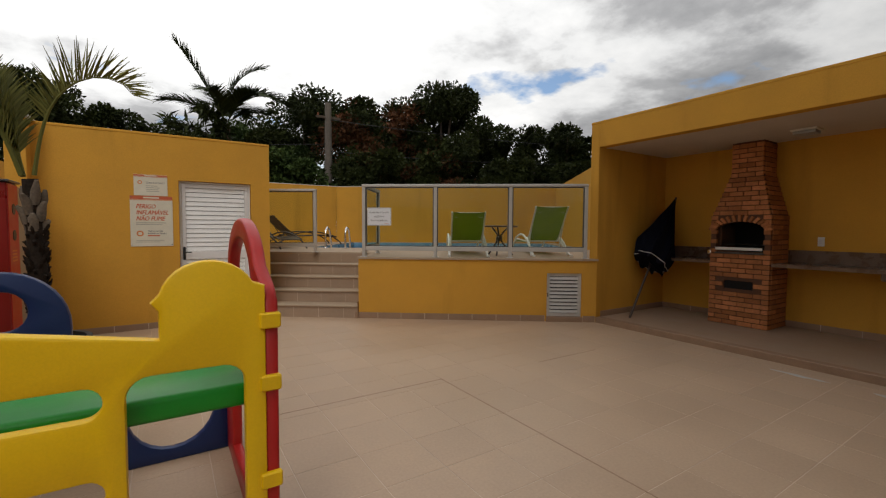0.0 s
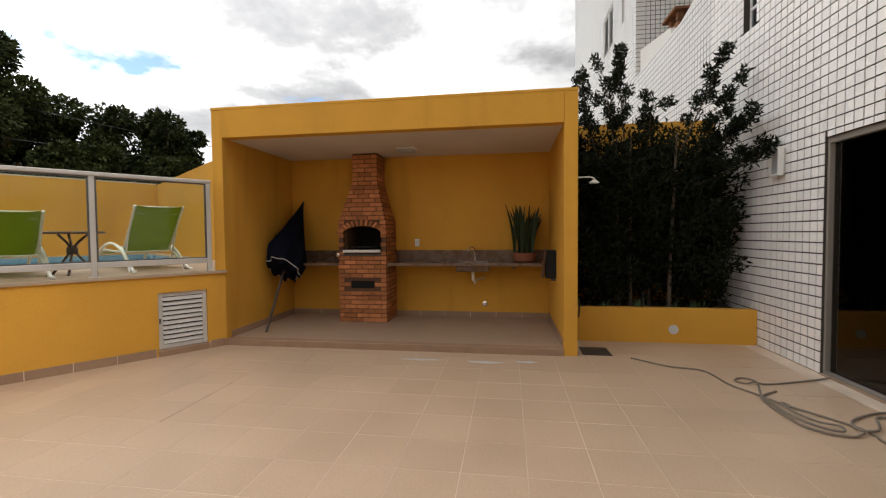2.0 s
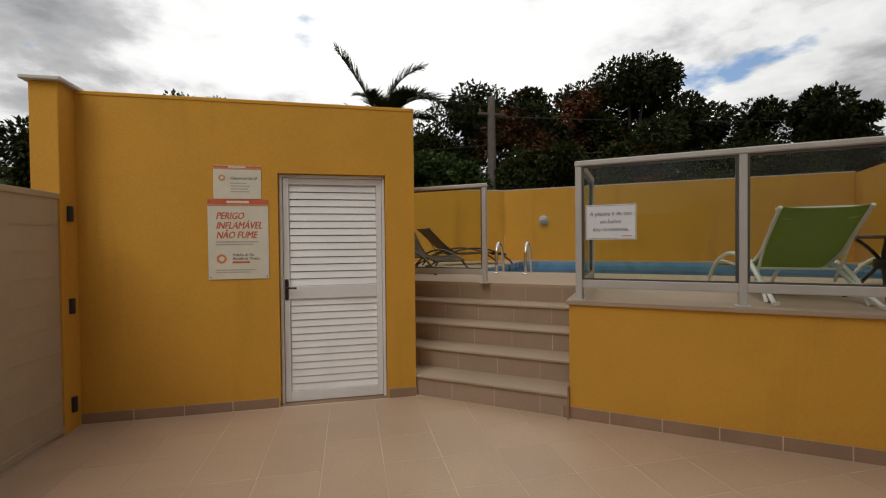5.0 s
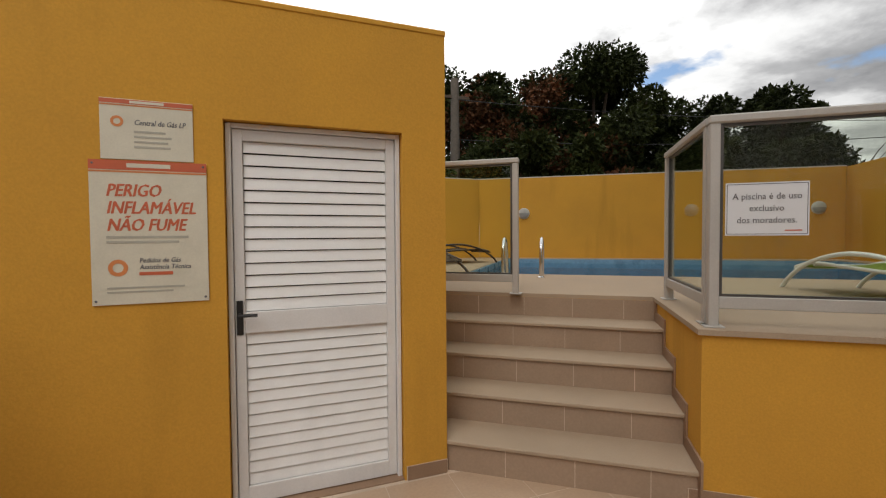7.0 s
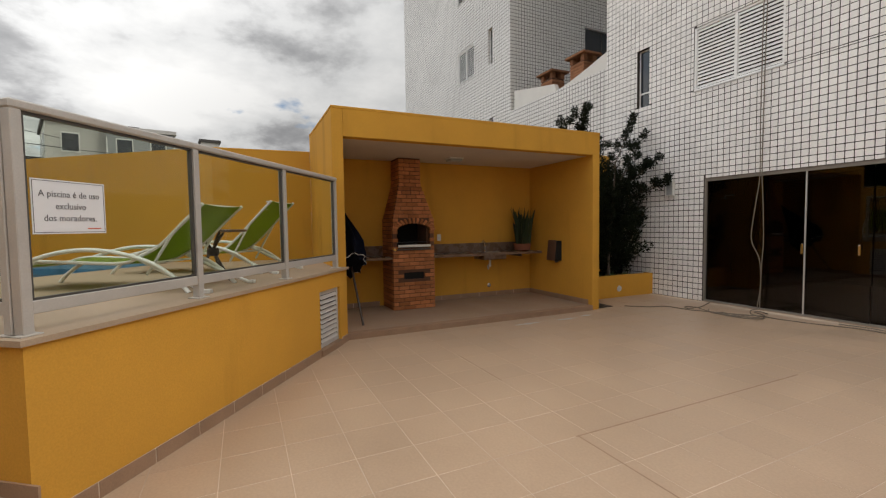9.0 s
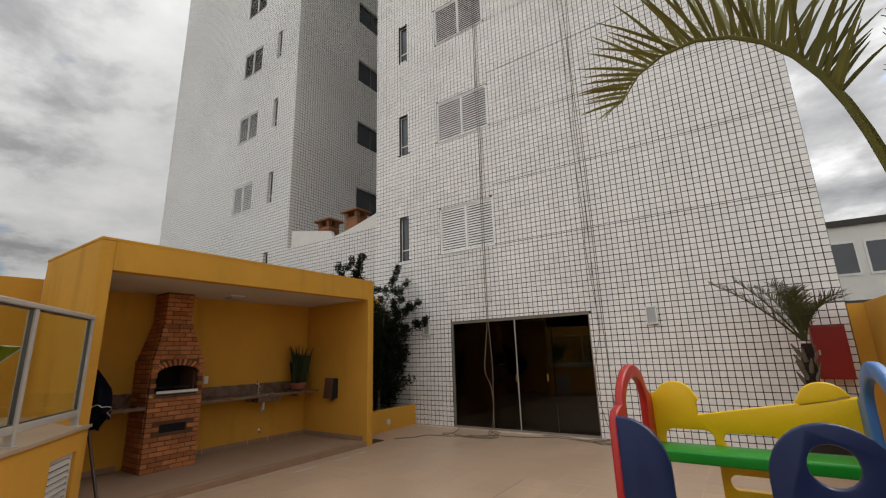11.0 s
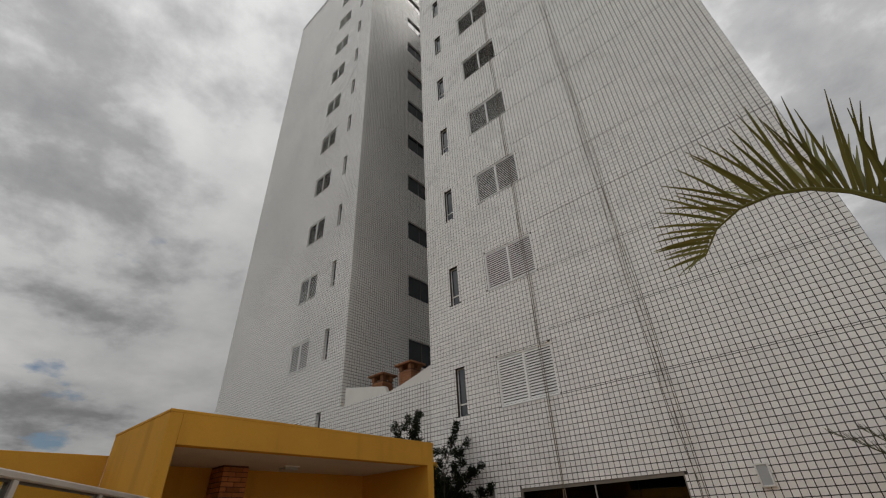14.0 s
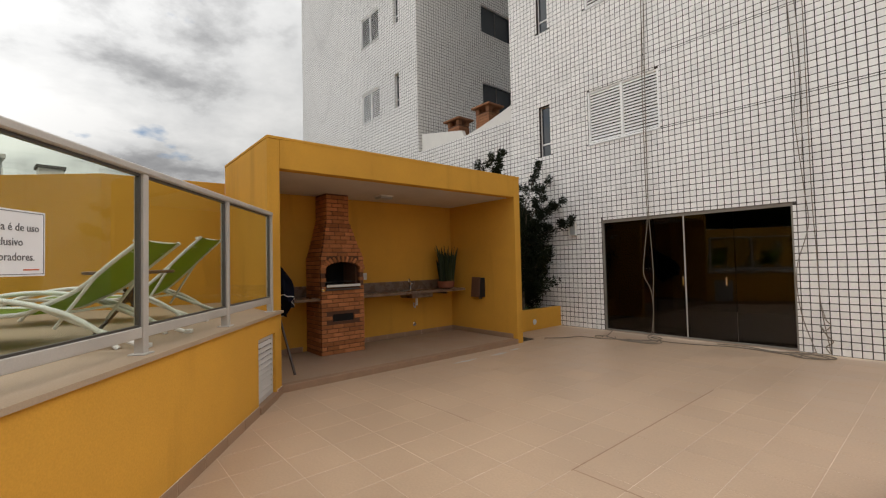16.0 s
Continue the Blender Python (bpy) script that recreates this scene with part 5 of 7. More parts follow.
for j in range(15):
    t = j / 14
    d = L_ * (1.0 - 0.56 * t)
    r0_ = 0.02 + 0.44 * t ** 1.15 * (1 - 0.35 * max(0, t - 0.8) / 0.2)
    ring = []
    for k in range(48):
        th = 2 * math.pi * k / 48
        fold = 1 + 0.16 * math.sin(8 * th + 2.5 * t) + 0.05 * math.sin(17 * th + 5 * t)
        hang = 0.05 * math.sin(8 * th + 1) * (1 if j == 14 else 0.2)
        ring.append(b.verts.new(P0 + ax * (d + hang) + r0_ * fold * (math.cos(th) * e1 * 0.62 + math.sin(th) * e2)))
    rings.append(ring)
for r1_, r2_ in zip(rings, rings[1:]):
    for k in range(48):
        b.faces.new((r1_[k], r1_[(k + 1) % 48], r2_[(k + 1) % 48], r2_[k]))
b.faces.new(rings[0])
b.faces.new(rings[-1][::-1])
part("canopy", b, M_NAVY, para, "folded navy canvas", smooth=70)
for t in (0.985,):
    d = L_ * (1.0 - 0.56 * t)
    rr = 0.02 + 0.44 * t ** 1.15 * (1 - 0.35 * max(0, t - 0.8) / 0.2) + 0.008
    pts_ = [P0 + ax * (d + 0.012 * math.sin(9 * th)) + rr * 1.03 * (1 + 0.12 * math.sin(8 * th + 2.5 * t)) * (math.cos(th) * e1 * 0.62 + math.sin(th) * e2) for th in [2 * math.pi * k / 40 for k in range(41)]]
    part("trim_cord", tube(pts_, 0.005, 5), M_LWHITE, para, "white piping cord")

# ---------- planter with shrub, shower ----------
structure("wall_planter", box((6.5, BY + 0.003, -0.1), (6.64, NY0 - 0.153, 0.43), 0.006), M_YELLOW, "low ochre planter wall", "wall")
structure("soil_planter", box((6.64, BY + 0.003, -0.1), (7.68, NY0 - 0.153, 0.36)), M_SOIL, "dark planting soil", "soil")
structure("wall_planter_back", box((7.68, BY + 0.003, -0.1), (7.83, NY0 - 0.153, 3.03), 0.004), M_YELLOW, "ochre wall behind the planter", "wall")
mk = thing("round_cover", "round cement cover on the planter wall", "cover", at=pose(6.5, -0.95, 0.17))
part("disc", join(None, lathe([(0.06, 0), (0.058, 0.006), (0.03, 0.008)], 20), pose(0, 0, 0, 0, -90, 0)), M_PLASTER, mk)
sh = thing("shower_arm", "white wall shower on a long arm", "shower", at=pose(6.35, NY0 - 0.152, 2.08))
part("arm", tube([(0, 0, 0), (0, -0.24, 0.0), (0, -0.27, -0.01), (0, -0.28, -0.03)], 0.010, 8), M_LWHITE, sh, smooth=60)
part("shower_head", join(None, lathe([(0.012, 0.0), (0.02, -0.015), (0.06, -0.045), (0.062, -0.058), (0.055, -0.06)], 18), pose(0, -0.28, -0.02)), M_LWHITE, sh, smooth=50)
part("flange", join(None, lathe([(0.025, 0), (0.025, 0.006), (0.012, 0.012)], 12), pose(0, 0, 0, 90)), M_LWHITE, sh)
tp = thing("garden_tap", "wall tap with a short hose beside the planter", "tap", at=pose(6.3, NY0 - 0.152, 0.62))
part("tap_body", tube([(0, 0, 0), (0, -0.07, 0), (0, -0.085, -0.04)], 0.012, 8), M_CHROME, tp)
part("hose", tube(smooth_path([(0, -0.085, -0.04), (0.01, -0.1, -0.15), (-0.01, -0.09, -0.28)]), 0.011, 8), M_BLACK, tp)
vl = thing("garden_tap", "small chrome valve on the shelter's outer wall", "tap", at=pose(6.3, NY0 - 0.152, 1.28))
part("tap_body", tube([(0, 0, 0), (0, -0.05, 0)], 0.014, 8), M_CHROME, vl)
dg = thing("drain_grate", "dark metal floor drain grate", "drain", at=pose(5.99, 0.09, 0.0))
part("tray", box((-0.17, -0.16, -0.004), (0.17, 0.16, 0.003)), M_SOOT, dg)
for i in range(11):
    part("bar", box((-0.165, -0.155 + i * 0.029, 0.003), (0.165, -0.142 + i * 0.029, 0.010)), M_ALUD, dg)


# ---------- foliage makers ----------
def leaf_quads(rows, mat, name, parent, label="", wide=0.45, fold=0.18):
    """Many leaves as small folded blades; rows: base, direction, length, and a side vector."""
    V, Fc = [], []
    for c, d, ln, s in rows:
        i = len(V)
        up = d.cross(s).normalized() * (ln * fold)
        w = s * (ln * wide * 0.5)
        V += [c, c + d * ln * 0.5 + w + up * 0.5, c + d * ln - up, c + d * ln * 0.5 - w + up * 0.5]
        Fc.append((i, i + 1, i + 2, i + 3))
    me = bpy.data.meshes.new(name)
    me.from_pydata([tuple(v) for v in V], [], Fc)
    me.materials.append(mat)
    ob = new(name, me)
    ob.parent = parent
    return tagged(ob, label)


def rand_dir(rng):
    while True:
        v = Vector((rng.uniform(-1, 1), rng.uniform(-1, 1), rng.uniform(-1, 1)))
        if 0.05 < v.length < 1:
            return v.normalized()


def tree(label, x, y, top, spread, mat, seed, n=4200, leaf=0.17, base=0.3, mat2=None, category="tree"):
    """A broad tree: tapered trunk, limbs and a crown of many small leaves in uneven clumps."""
    rng = random.Random(seed)
    g = thing("tree", label, category, "trees behind the pool wall", at=pose(x, y, -0.15))
    H = top + 0.15
    part("trunk", tube(smooth_path([(0, 0, 0), (0.1, 0.05, H * 0.2), (-0.05, 0.1, H * 0.42), (0.05, 0.0, H * 0.62)], 3), [0.34 - 0.022 * i for i in range(10)], 9), M_BARK, g, smooth=60)
    clumps = []
    for i in range(int(15 + spread * 4)):
        a, el = rng.uniform(0, 6.283), rng.uniform(-0.35, 1.0)
        rr = rng.uniform(0.35, 1.0)
        c = Vector((math.cos(a) * spread * rr * math.cos(el * 1.2), math.sin(a) * spread * rr * math.cos(el * 1.2), H * (base + (1 - base) * 0.5) + (H * (1 - base) * 0.5) * math.sin(el * 1.45) * rr))
        r = rng.uniform(0.55, 1.0) * spread * 0.38
        c.z = min(c.z, H - r * 0.75)
        clumps.append((c, r))
    clumps.append((Vector((rng.uniform(-0.3, 0.3) * spread, 0, H - spread * 0.24)), spread * 0.3))
    for c, r in clumps[:9]:
        part("limb", tube(smooth_path([(0, 0.03, H * 0.35), c * 0.5 + Vector((0, 0, H * 0.22)), c], 3), [0.12, 0.105, 0.09, 0.075, 0.06, 0.045, 0.03], 6), M_BARK, g)
    rows, rows2 = [], []
    for i in range(int(n * 1.9)):
        c, r = rng.choice(clumps)
        d = rand_dir(rng)
        p = c + Vector((d.x, d.y, d.z * 0.8)) * r * (rng.random() ** 0.35)
        dd = (d + Vector((0, 0, -0.25)) + 0.8 * rand_dir(rng)).normalized()
        row = (p, dd, leaf * rng.uniform(0.6, 1.35), dd.cross(rand_dir(rng)).normalized())
        (rows2 if mat2 and (noise.noise(p * 0.8 + Vector((seed, 0, 0))) + rng.uniform(-0.25, 0.25) > 0.02) else rows).append(row)
    leaf_quads(rows, mat, "crown", g, wide=0.6)
    if rows2:
        leaf_quads(rows2, mat2, "crown", g, "flowering rust-brown clumps", wide=0.6)
    return g


def frond(parent, mat, root, az, length, rise, droop, n=38, leaflet=0.42, seed=0, hang=0.5, bare=0.16, bend=1.35, wide=0.009, lift=0.3, splay=0.75):
    """One pinnate palm frond: an arched rachis with two rows of narrow leaflets."""
    rng = random.Random(seed)
    out = Vector((math.cos(az), math.sin(az), 0))
    side = Vector((-out.y, out.x, 0))
    pts = []
    for i in range(25):
        t = i / 24
        ang = rise - droop * t ** bend
        step = Vector((math.cos(ang) * out.x, math.cos(ang) * out.y, math.sin(ang))) * (length / 24)
        pts.append((pts[-1] if pts else Vector(root)) + step)
    rachis = part("frond", tube(pts[::2], [0.016 - 0.0011 * i for i in range(len(pts[::2]))], 6), mat, parent)
    V, Fc = [], []
    for i in range(n):
        t = bare + (1 - bare) * i / (n - 1)
        k = min(int(t * 24), 23)
        p = pts[k].lerp(pts[min(k + 1, 24)], t * 24 - k)
        d = (pts[min(k + 1, 24)] - pts[max(k - 1, 0)]).normalized()
        for sgn in (-1, 1):
            ln = leaflet * (0.5 + 0.6 * math.sin(math.pi * min((t - bare) / (1 - bare) * 0.88 + 0.1, 1))) * rng.uniform(0.8, 1.1)
            upv = side.cross(d) * -1 if side.cross(d).z < 0 else side.cross(d)
            a = (d * 0.75 + side * sgn * splay + upv * lift * rng.uniform(0.5, 1.5)).normalized()
            i0 = len(V)
            q = p.copy()
            wv = d.cross(a).cross(a).normalized()
            for j in range(4):
                u = j / 3
                w = wide * (1 - u) ** 0.6 * (1 if j else 0.7) + 0.001
                V += [q - wv * w, q + wv * w]
                a = (a + Vector((0, 0, -hang * 0.55)) * (u + 0.25)).normalized()
                q = q + a * (ln / 3)
            for j in range(3):
                Fc.append((i0 + 2 * j, i0 + 2 * j + 1, i0 + 2 * j + 3, i0 + 2 * j + 2))
    me = bpy.data.meshes.new("blade")
    me.from_pydata([tuple(v) for v in V], [], Fc)
    me.materials.append(mat)
    o = new("blade", me)
    o.parent = rachis
    return rachis


# ---------- courtyard palms ----------
pot("plant_pot", "large dark pot at the palm's foot", pose(-0.58, 5.05, 0.0), [(0.25, 0), (0.28, 0.02), (0.33, 0.42), (0.36, 0.44), (0.36, 0.5), (0.32, 0.5), (0.31, 0.45)], M_POTD, 0.31, 0.455)
palm = thing("palm", "young palm with a shaggy dark trunk and arching fronds", "palm", at=pose(-0.58, 5.05, 0.45))
part("trunk", tube([(0.03, 0, 0), (0.035, 0.0, 0.3), (0.035, 0, 0.65), (0.03, 0, 1.0), (0.01, 0, 1.32)], [0.075, 0.066, 0.060, 0.056, 0.05], 14), M_PBARK, palm, smooth=50)
rng = random.Random(5)
for i in range(120):
    a, z = rng.uniform(0, 6.28), rng.uniform(0.05, 0.95)
    out = Vector((math.cos(a), math.sin(a), 0))
    c = Vector((0.033, 0, z))
    part("scale", tube([out * 0.05 + c, out * 0.072 + c + Vector((0, 0, 0.03)), out * 0.085 + c + Vector((0, 0, rng.uniform(0.02, 0.07)))], [0.016, 0.012, 0.003], 5), M_PBARK, palm)
for i in range(11):
    a, z = i * 2.4, 0.97 + 0.28 * i / 11
    out = Vector((math.cos(a), math.sin(a), 0))
    c = Vector((0.025, 0, z))
    b = tube([out * 0.035 + c - Vector((0, 0, 0.10)), out * 0.06 + c, out * rng.uniform(0.07, 0.105) + c + Vector((0, 0, rng.uniform(0.03, 0.09)))], [0.034, 0.032, 0.012], 7)
    part("husk", b, M_HUSK, palm, "dry cut frond base", smooth=60)
for i, (az, ln, rise, droop) in enumerate(((-11, 1.26, 82, 138), (140, 1.1, 76, 80), (172, 1.2, 74, 95), (150, 0.95, 79, 40), (178, 1.0, 80, 45), (200, 1.1, 76, 75), (165, 0.9, 83, 20))):
    frond(palm, M_FROND, (0.03 * math.cos(radians(az)), 0.03 * math.sin(radians(az)), 1.30), radians(az), ln, radians(rise), radians(droop), n=46, leaflet=0.29 if i == 0 else 0.30, seed=i, hang=0.2 if i == 0 else 0.3, bare=0.36 if i == 0 else 0.2, bend=2.75 if i == 0 else 2.3, wide=0.0068, lift=0.85 if i == 0 else 0.3, splay=0.5)

pot("plant_pot", "dark pot by the tiled wall", pose(-0.78, -1.2, 0.0), [(0.2, 0), (0.23, 0.02), (0.27, 0.34), (0.29, 0.36), (0.29, 0.4), (0.26, 0.4), (0.25, 0.36)], M_POTD, 0.25, 0.365)
palm2 = thing("palm", "small palm with drooping brown-green fronds by the tiled wall", "palm", at=pose(-0.78, -1.2, 0.36))
part("trunk", tube([(0, 0, 0), (0.0, 0.0, 0.5), (-0.02, 0, 0.95), (-0.03, 0, 1.2)], [0.10, 0.085, 0.075, 0.06], 12), M_PBARK, palm2, smooth=50)
for i in range(14):
    a, z = i * 2.4, 0.75 + 0.4 * i / 14
    out = Vector((math.cos(a), math.sin(a), 0))
    part("husk", tube([out * 0.055 + Vector((0, 0, z - 0.1)), out * 0.1 + Vector((0, 0, z)), out * 0.14 + Vector((0, 0, z + 0.08))], [0.03, 0.024, 0.01], 6), M_HUSK, palm2, "dry cut frond base")
for i, (az, ln, rise, droop) in enumerate(((8, 1.3, 52, 22), (35, 0.85, 82, 30), (80, 0.8, 84, 45), (150, 0.85, 80, 70), (185, 0.8, 82, 75), (215, 0.85, 80, 85), (330, 0.95, 74, 35), (270, 0.8, 85, 40), (0, 1.1, 62, 18))):
    frond(palm2, M_FRONDD, (-0.03, 0, 1.2), radians(az), ln, radians(rise), radians(droop), n=34, leaflet=0.26, seed=40 + i, hang=0.4, wide=0.007)

# ---------- planter shrub ----------
rng = random.Random(21)
shrub = thing("shrub", "bushy conifer shrub filling the planter, leaves coloured near black for shade", "shrub", at=pose(7.1, -0.85, 0.36))
stems, rows = [], []
for i in range(7):
    bx_, by_ = rng.uniform(-0.25, 0.25), rng.uniform(-0.7, 0.75)
    p = smooth_path([(bx_, by_, 0), (bx_ * 1.1, by_ * 1.05, 0.8), (bx_ * 1.2 - 0.05, by_ * 1.1, 1.6), (bx_ * 1.2 - 0.1, by_ * 1.15, 2.3)], 3)
    part("stem", tube(p, [0.03 - 0.002 * k for k in range(len(p))], 6), M_BARK, shrub)


def spray(a, c, n, leaf, fuzz):
    a, c = Vector(a), Vector(c)
    d = (c - a).normalized()
    for _ in range(n):
        t = rng.random()
        p = a.lerp(c, t) + rand_dir(rng) * fuzz * (1.15 - 0.6 * t)
        dd = (d * 0.7 + rand_dir(rng)).normalized()
        rows.append((p, dd, leaf * rng.uniform(0.6, 1.3), dd.cross(rand_dir(rng)).normalized()))


for i in range(230):
    a = Vector((rng.uniform(-0.42, 0.45), rng.uniform(-0.82, 1.05), rng.uniform(0.02, 2.0)))
    c = a + Vector((rng.uniform(-0.35, 0.2), rng.uniform(-0.35, 0.35), rng.uniform(0.1, 0.6)))
    c.y = max(-0.92, min(1.08, c.y))
    spray(a, c, 150, 0.08, 0.17)
for a, c in (((-0.1, 0.35, 2.0), (-0.2, 0.5, 3.4)), ((-0.1, -0.3, 2.0), (-0.3, -0.76, 3.25)), ((-0.1, 0.7, 1.9), (-0.2, 0.98, 3.05)), ((-0.25, -0.4, 1.9), (-0.4, -0.86, 2.75)), ((-0.3, -0.4, 1.8), (-0.75, -0.9, 2.35)), ((-0.3, -0.4, 1.6), (-1.05, -0.9, 1.9)), ((-0.1, 0.1, 2.0), (-0.2, 0.05, 2.75)), ((-0.2, 0.5, 2.0), (-0.25, 0.68, 3.1)), ((0.1, 0.8, 2.0), (0.3, 1.05, 2.7))):
    a, c = Vector(a), Vector(c)
    part("stem", tube([a, c], [0.014, 0.004], 5), M_BARK, shrub)
    spray(a, c, 160, 0.07, 0.09)
    for k in range(7):
        p = a.lerp(c, 0.35 + 0.65 * k / 6)
        e = p + (rand_dir(rng) * 0.6 + Vector((-0.1, 0, 0.6))).normalized() * rng.uniform(0.12, 0.28)
        e.y = max(-0.98, e.y)
        part("twig", tube([p, e], [0.006, 0.003], 4), M_BARK, shrub)
        for _ in range(130):
            d = (rand_dir(rng) + (e - p).normalized() * 0.6).normalized()
            rows.append((e + rand_dir(rng) * 0.06 - (e - p) * rng.random() * 0.6, d, rng.uniform(0.035, 0.08), d.cross(rand_dir(rng)).normalized()))
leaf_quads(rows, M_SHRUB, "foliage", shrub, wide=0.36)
for i, y in enumerate((-1.35, -1.0, -0.6, -0.2)):
    sp = thing("spider_plant", "small striped spider plant at the planter's edge", "plant", "spider plants in the planter", at=pose(6.76, y, 0.36))
    rr_ = []
    for k in range(26):
        a = rng.uniform(0, 6.28)
        d = Vector((math.cos(a), math.sin(a), rng.uniform(0.3, 1.1))).normalized()
        rr_.append((Vector((0, 0, 0)), d, rng.uniform(0.1, 0.22), d.cross(Vector((0, 0, 1))).normalized()))
    leaf_quads(rr_, M_GRASS, "leaves", sp, wide=0.1)

# ---------- ropes ----------
def rope(name, label, pts, r, cat="rope"):
    g = thing(name, label, cat)
    part("strand", tube(smooth_path(pts, 5), r, 6), M_ROPE, g, smooth=70)
    return g


def wob(x, z0, z1, n, amp, y, seed):
    rg = random.Random(seed)
    return [(x + amp * math.sin(i * 1.7 + seed) * rg.uniform(0.3, 1), y + 0.01 * rg.random(), z0 + (z1 - z0) * i / n) for i in range(n + 1)]


YR = BY + 0.035
rope("facade_rope", "grey work rope hanging down the tiled wall", [(4.42, YR, 0.02), (4.41, YR, 0.5), (4.40, YR, 0.84), (4.38, YR + 0.01, 1.1), (4.39, YR, 1.42), (4.41, YR, 1.9), (4.43, YR, 2.25), (4.43, YR, 3.1), (4.41, YR, 4.95), (4.38, YR, 6.5)] + wob(4.38, 8, 30, 20, 0.02, YR, 1), 0.0075)
rope("facade_rope", "grey work rope hanging in a loop before the glass door", [(4.45, YR + 0.02, 0.02), (4.40, YR + 0.02, 0.45), (4.43, YR + 0.02, 0.85), (4.54, YR + 0.02, 1.1), (4.56, YR + 0.02, 1.3), (4.50, YR + 0.02, 1.8), (4.45, YR + 0.02, 2.25), (4.46, YR + 0.02, 3.1), (4.45, YR + 0.02, 4.95), (4.42, YR + 0.02, 6.5)] + wob(4.42, 8, 30, 20, 0.02, YR + 0.02, 2), 0.0075)
rope("facade_rope", "thin grey cable hanging down the tiled wall", [(2.06, YR, 0.02), (2.21, YR, 0.59), (2.24, YR, 1.25), (2.08, YR, 1.9), (2.11, YR, 2.49), (2.18, YR, 3.56), (2.15, YR, 4.1), (2.2, YR, 5.4)] + wob(2.2, 7, 34, 26, 0.05, YR, 3), 0.006)
rope("facade_rope", "thin grey cable hanging down the tiled wall", [(1.89, YR + 0.015, 0.02), (1.98, YR + 0.015, 0.74), (2.0, YR + 0.015, 1.57), (2.02, YR + 0.015, 2.28), (2.02, YR + 0.015, 3.85), (2.02, YR + 0.015, 5.3)] + wob(2.04, 7, 34, 26, 0.05, YR + 0.015, 7), 0.006)
rope("facade_rope", "thin grey cable hanging down the tiled wall", wob(2.10, 2.9, 34, 30, 0.05, YR, 9), 0.005)
rope("facade_rope", "curled cable end hanging on the tiled wall", [(1.98, YR + 0.02, 0.74), (1.93, YR + 0.03, 0.52), (1.88, YR + 0.03, 0.44), (1.94, YR + 0.03, 0.36), (2.0, YR + 0.03, 0.42), (1.92, YR + 0.04, 0.28), (1.86, YR + 0.04, 0.2), (1.94, YR + 0.04, 0.12), (1.9, YR + 0.04, 0.03)], 0.007)
rope("coiled_rope", "grey rope lying in a tangle on the paving", [(5.72, -0.24, 0.012), (5.46, -0.53, 0.012), (5.35, -0.82, 0.012), (4.97, -0.88, 0.012), (4.76, -0.98, 0.012), (4.54, -1.05, 0.02), (4.4, -1.16, 0.014), (4.21, -1.3, 0.012), (4.06, -1.36, 0.012), (3.92, -1.34, 0.012), (3.5, -1.42, 0.012), (3.0, -1.6, 0.012), (2.5, -1.52, 0.012), (2.15, -1.45, 0.012)], 0.0082)
rope("coiled_rope", "grey rope lying in a tangle on the paving", [(5.25, -1.88, 0.02), (5.19, -1.73, 0.014), (5.05, -1.35, 0.012), (5.02, -1.18, 0.012), (5.12, -1.14, 0.016), (5.16, -1.06, 0.014), (5.08, -0.98, 0.012), (5.0, -1.04, 0.016), (5.03, -1.14, 0.024), (4.76, -1.03, 0.016), (4.56, -0.96, 0.014), (4.2, -0.96, 0.014), (4.05, -1.03, 0.014), (3.99, -1.19, 0.014), (4.06, -1.31, 0.016)], 0.0082)
rope("coiled_rope", "doubled grey rope in a tangle on the paving", [(4.83, -1.19, 0.014), (4.7, -1.02, 0.014), (4.5, -0.99, 0.022), (4.3, -0.99, 0.022), (4.1, -1.06, 0.024), (4.03, -1.16, 0.03), (4.12, -1.2, 0.03), (4.18, -1.1, 0.03), (4.35, -1.04, 0.03), (4.52, -1.05, 0.03), (4.5, -1.1, 0.02), (4.44, -1.06, 0.014)], 0.0082)
rope("coiled_rope", "grey rope end trailing from the glass door", [(4.43, -1.86, 0.02), (4.44, -1.68, 0.014), (4.3, -1.42, 0.014), (4.18, -1.32, 0.016), (4.06, -1.3, 0.03), (4.1, -1.42, 0.02), (4.2, -1.5, 0.014), (4.35, -1.6, 0.014), (4.3, -1.7, 0.014), (4.15, -1.6, 0.014)], 0.0082)
rope("coiled_rope", "tangle of grey cable at the wall's foot", [(2.06, -1.86, 0.02), (2.2, -1.6, 0.012), (1.95, -1.45, 0.012), (1.8, -1.6, 0.014), (2.0, -1.7, 0.02), (2.3, -1.5, 0.02), (2.1, -1.35, 0.014), (1.85, -1.45, 0.024), (2.05, -1.62, 0.028), (2.25, -1.7, 0.02), (2.5, -1.6, 0.012), (2.9, -1.75, 0.012), (3.3, -1.7, 0.012)], 0.0085)

# ---------- red cabinets ----------
hc = thing("hose_cabinet", "red steel fire hose cabinet on the tiled wall", "cabinet", at=pose(-1.12, BY + 0.001, 1.06))
part("body", box((-0.19, 0, 0), (0.19, 0.2, 0.74), 0.006), M_REDP, hc)
part("door", box((-0.175, 0.2, 0.02), (0.175, 0.208, 0.72), 0.003), M_REDP, hc)
part("latch", box((0.13, 0.208, 0.33), (0.15, 0.222, 0.4), 0.003), M_ALU, hc)
ex = thing("steel_cabinet", "tall red steel cabinet with side vents", "cabinet", at=pose(-1.02, 5.95, 0.0))
part("body", box((-0.24, -0.16, 0.06), (0.15, 0.16, 1.8), 0.01), M_REDP, ex)
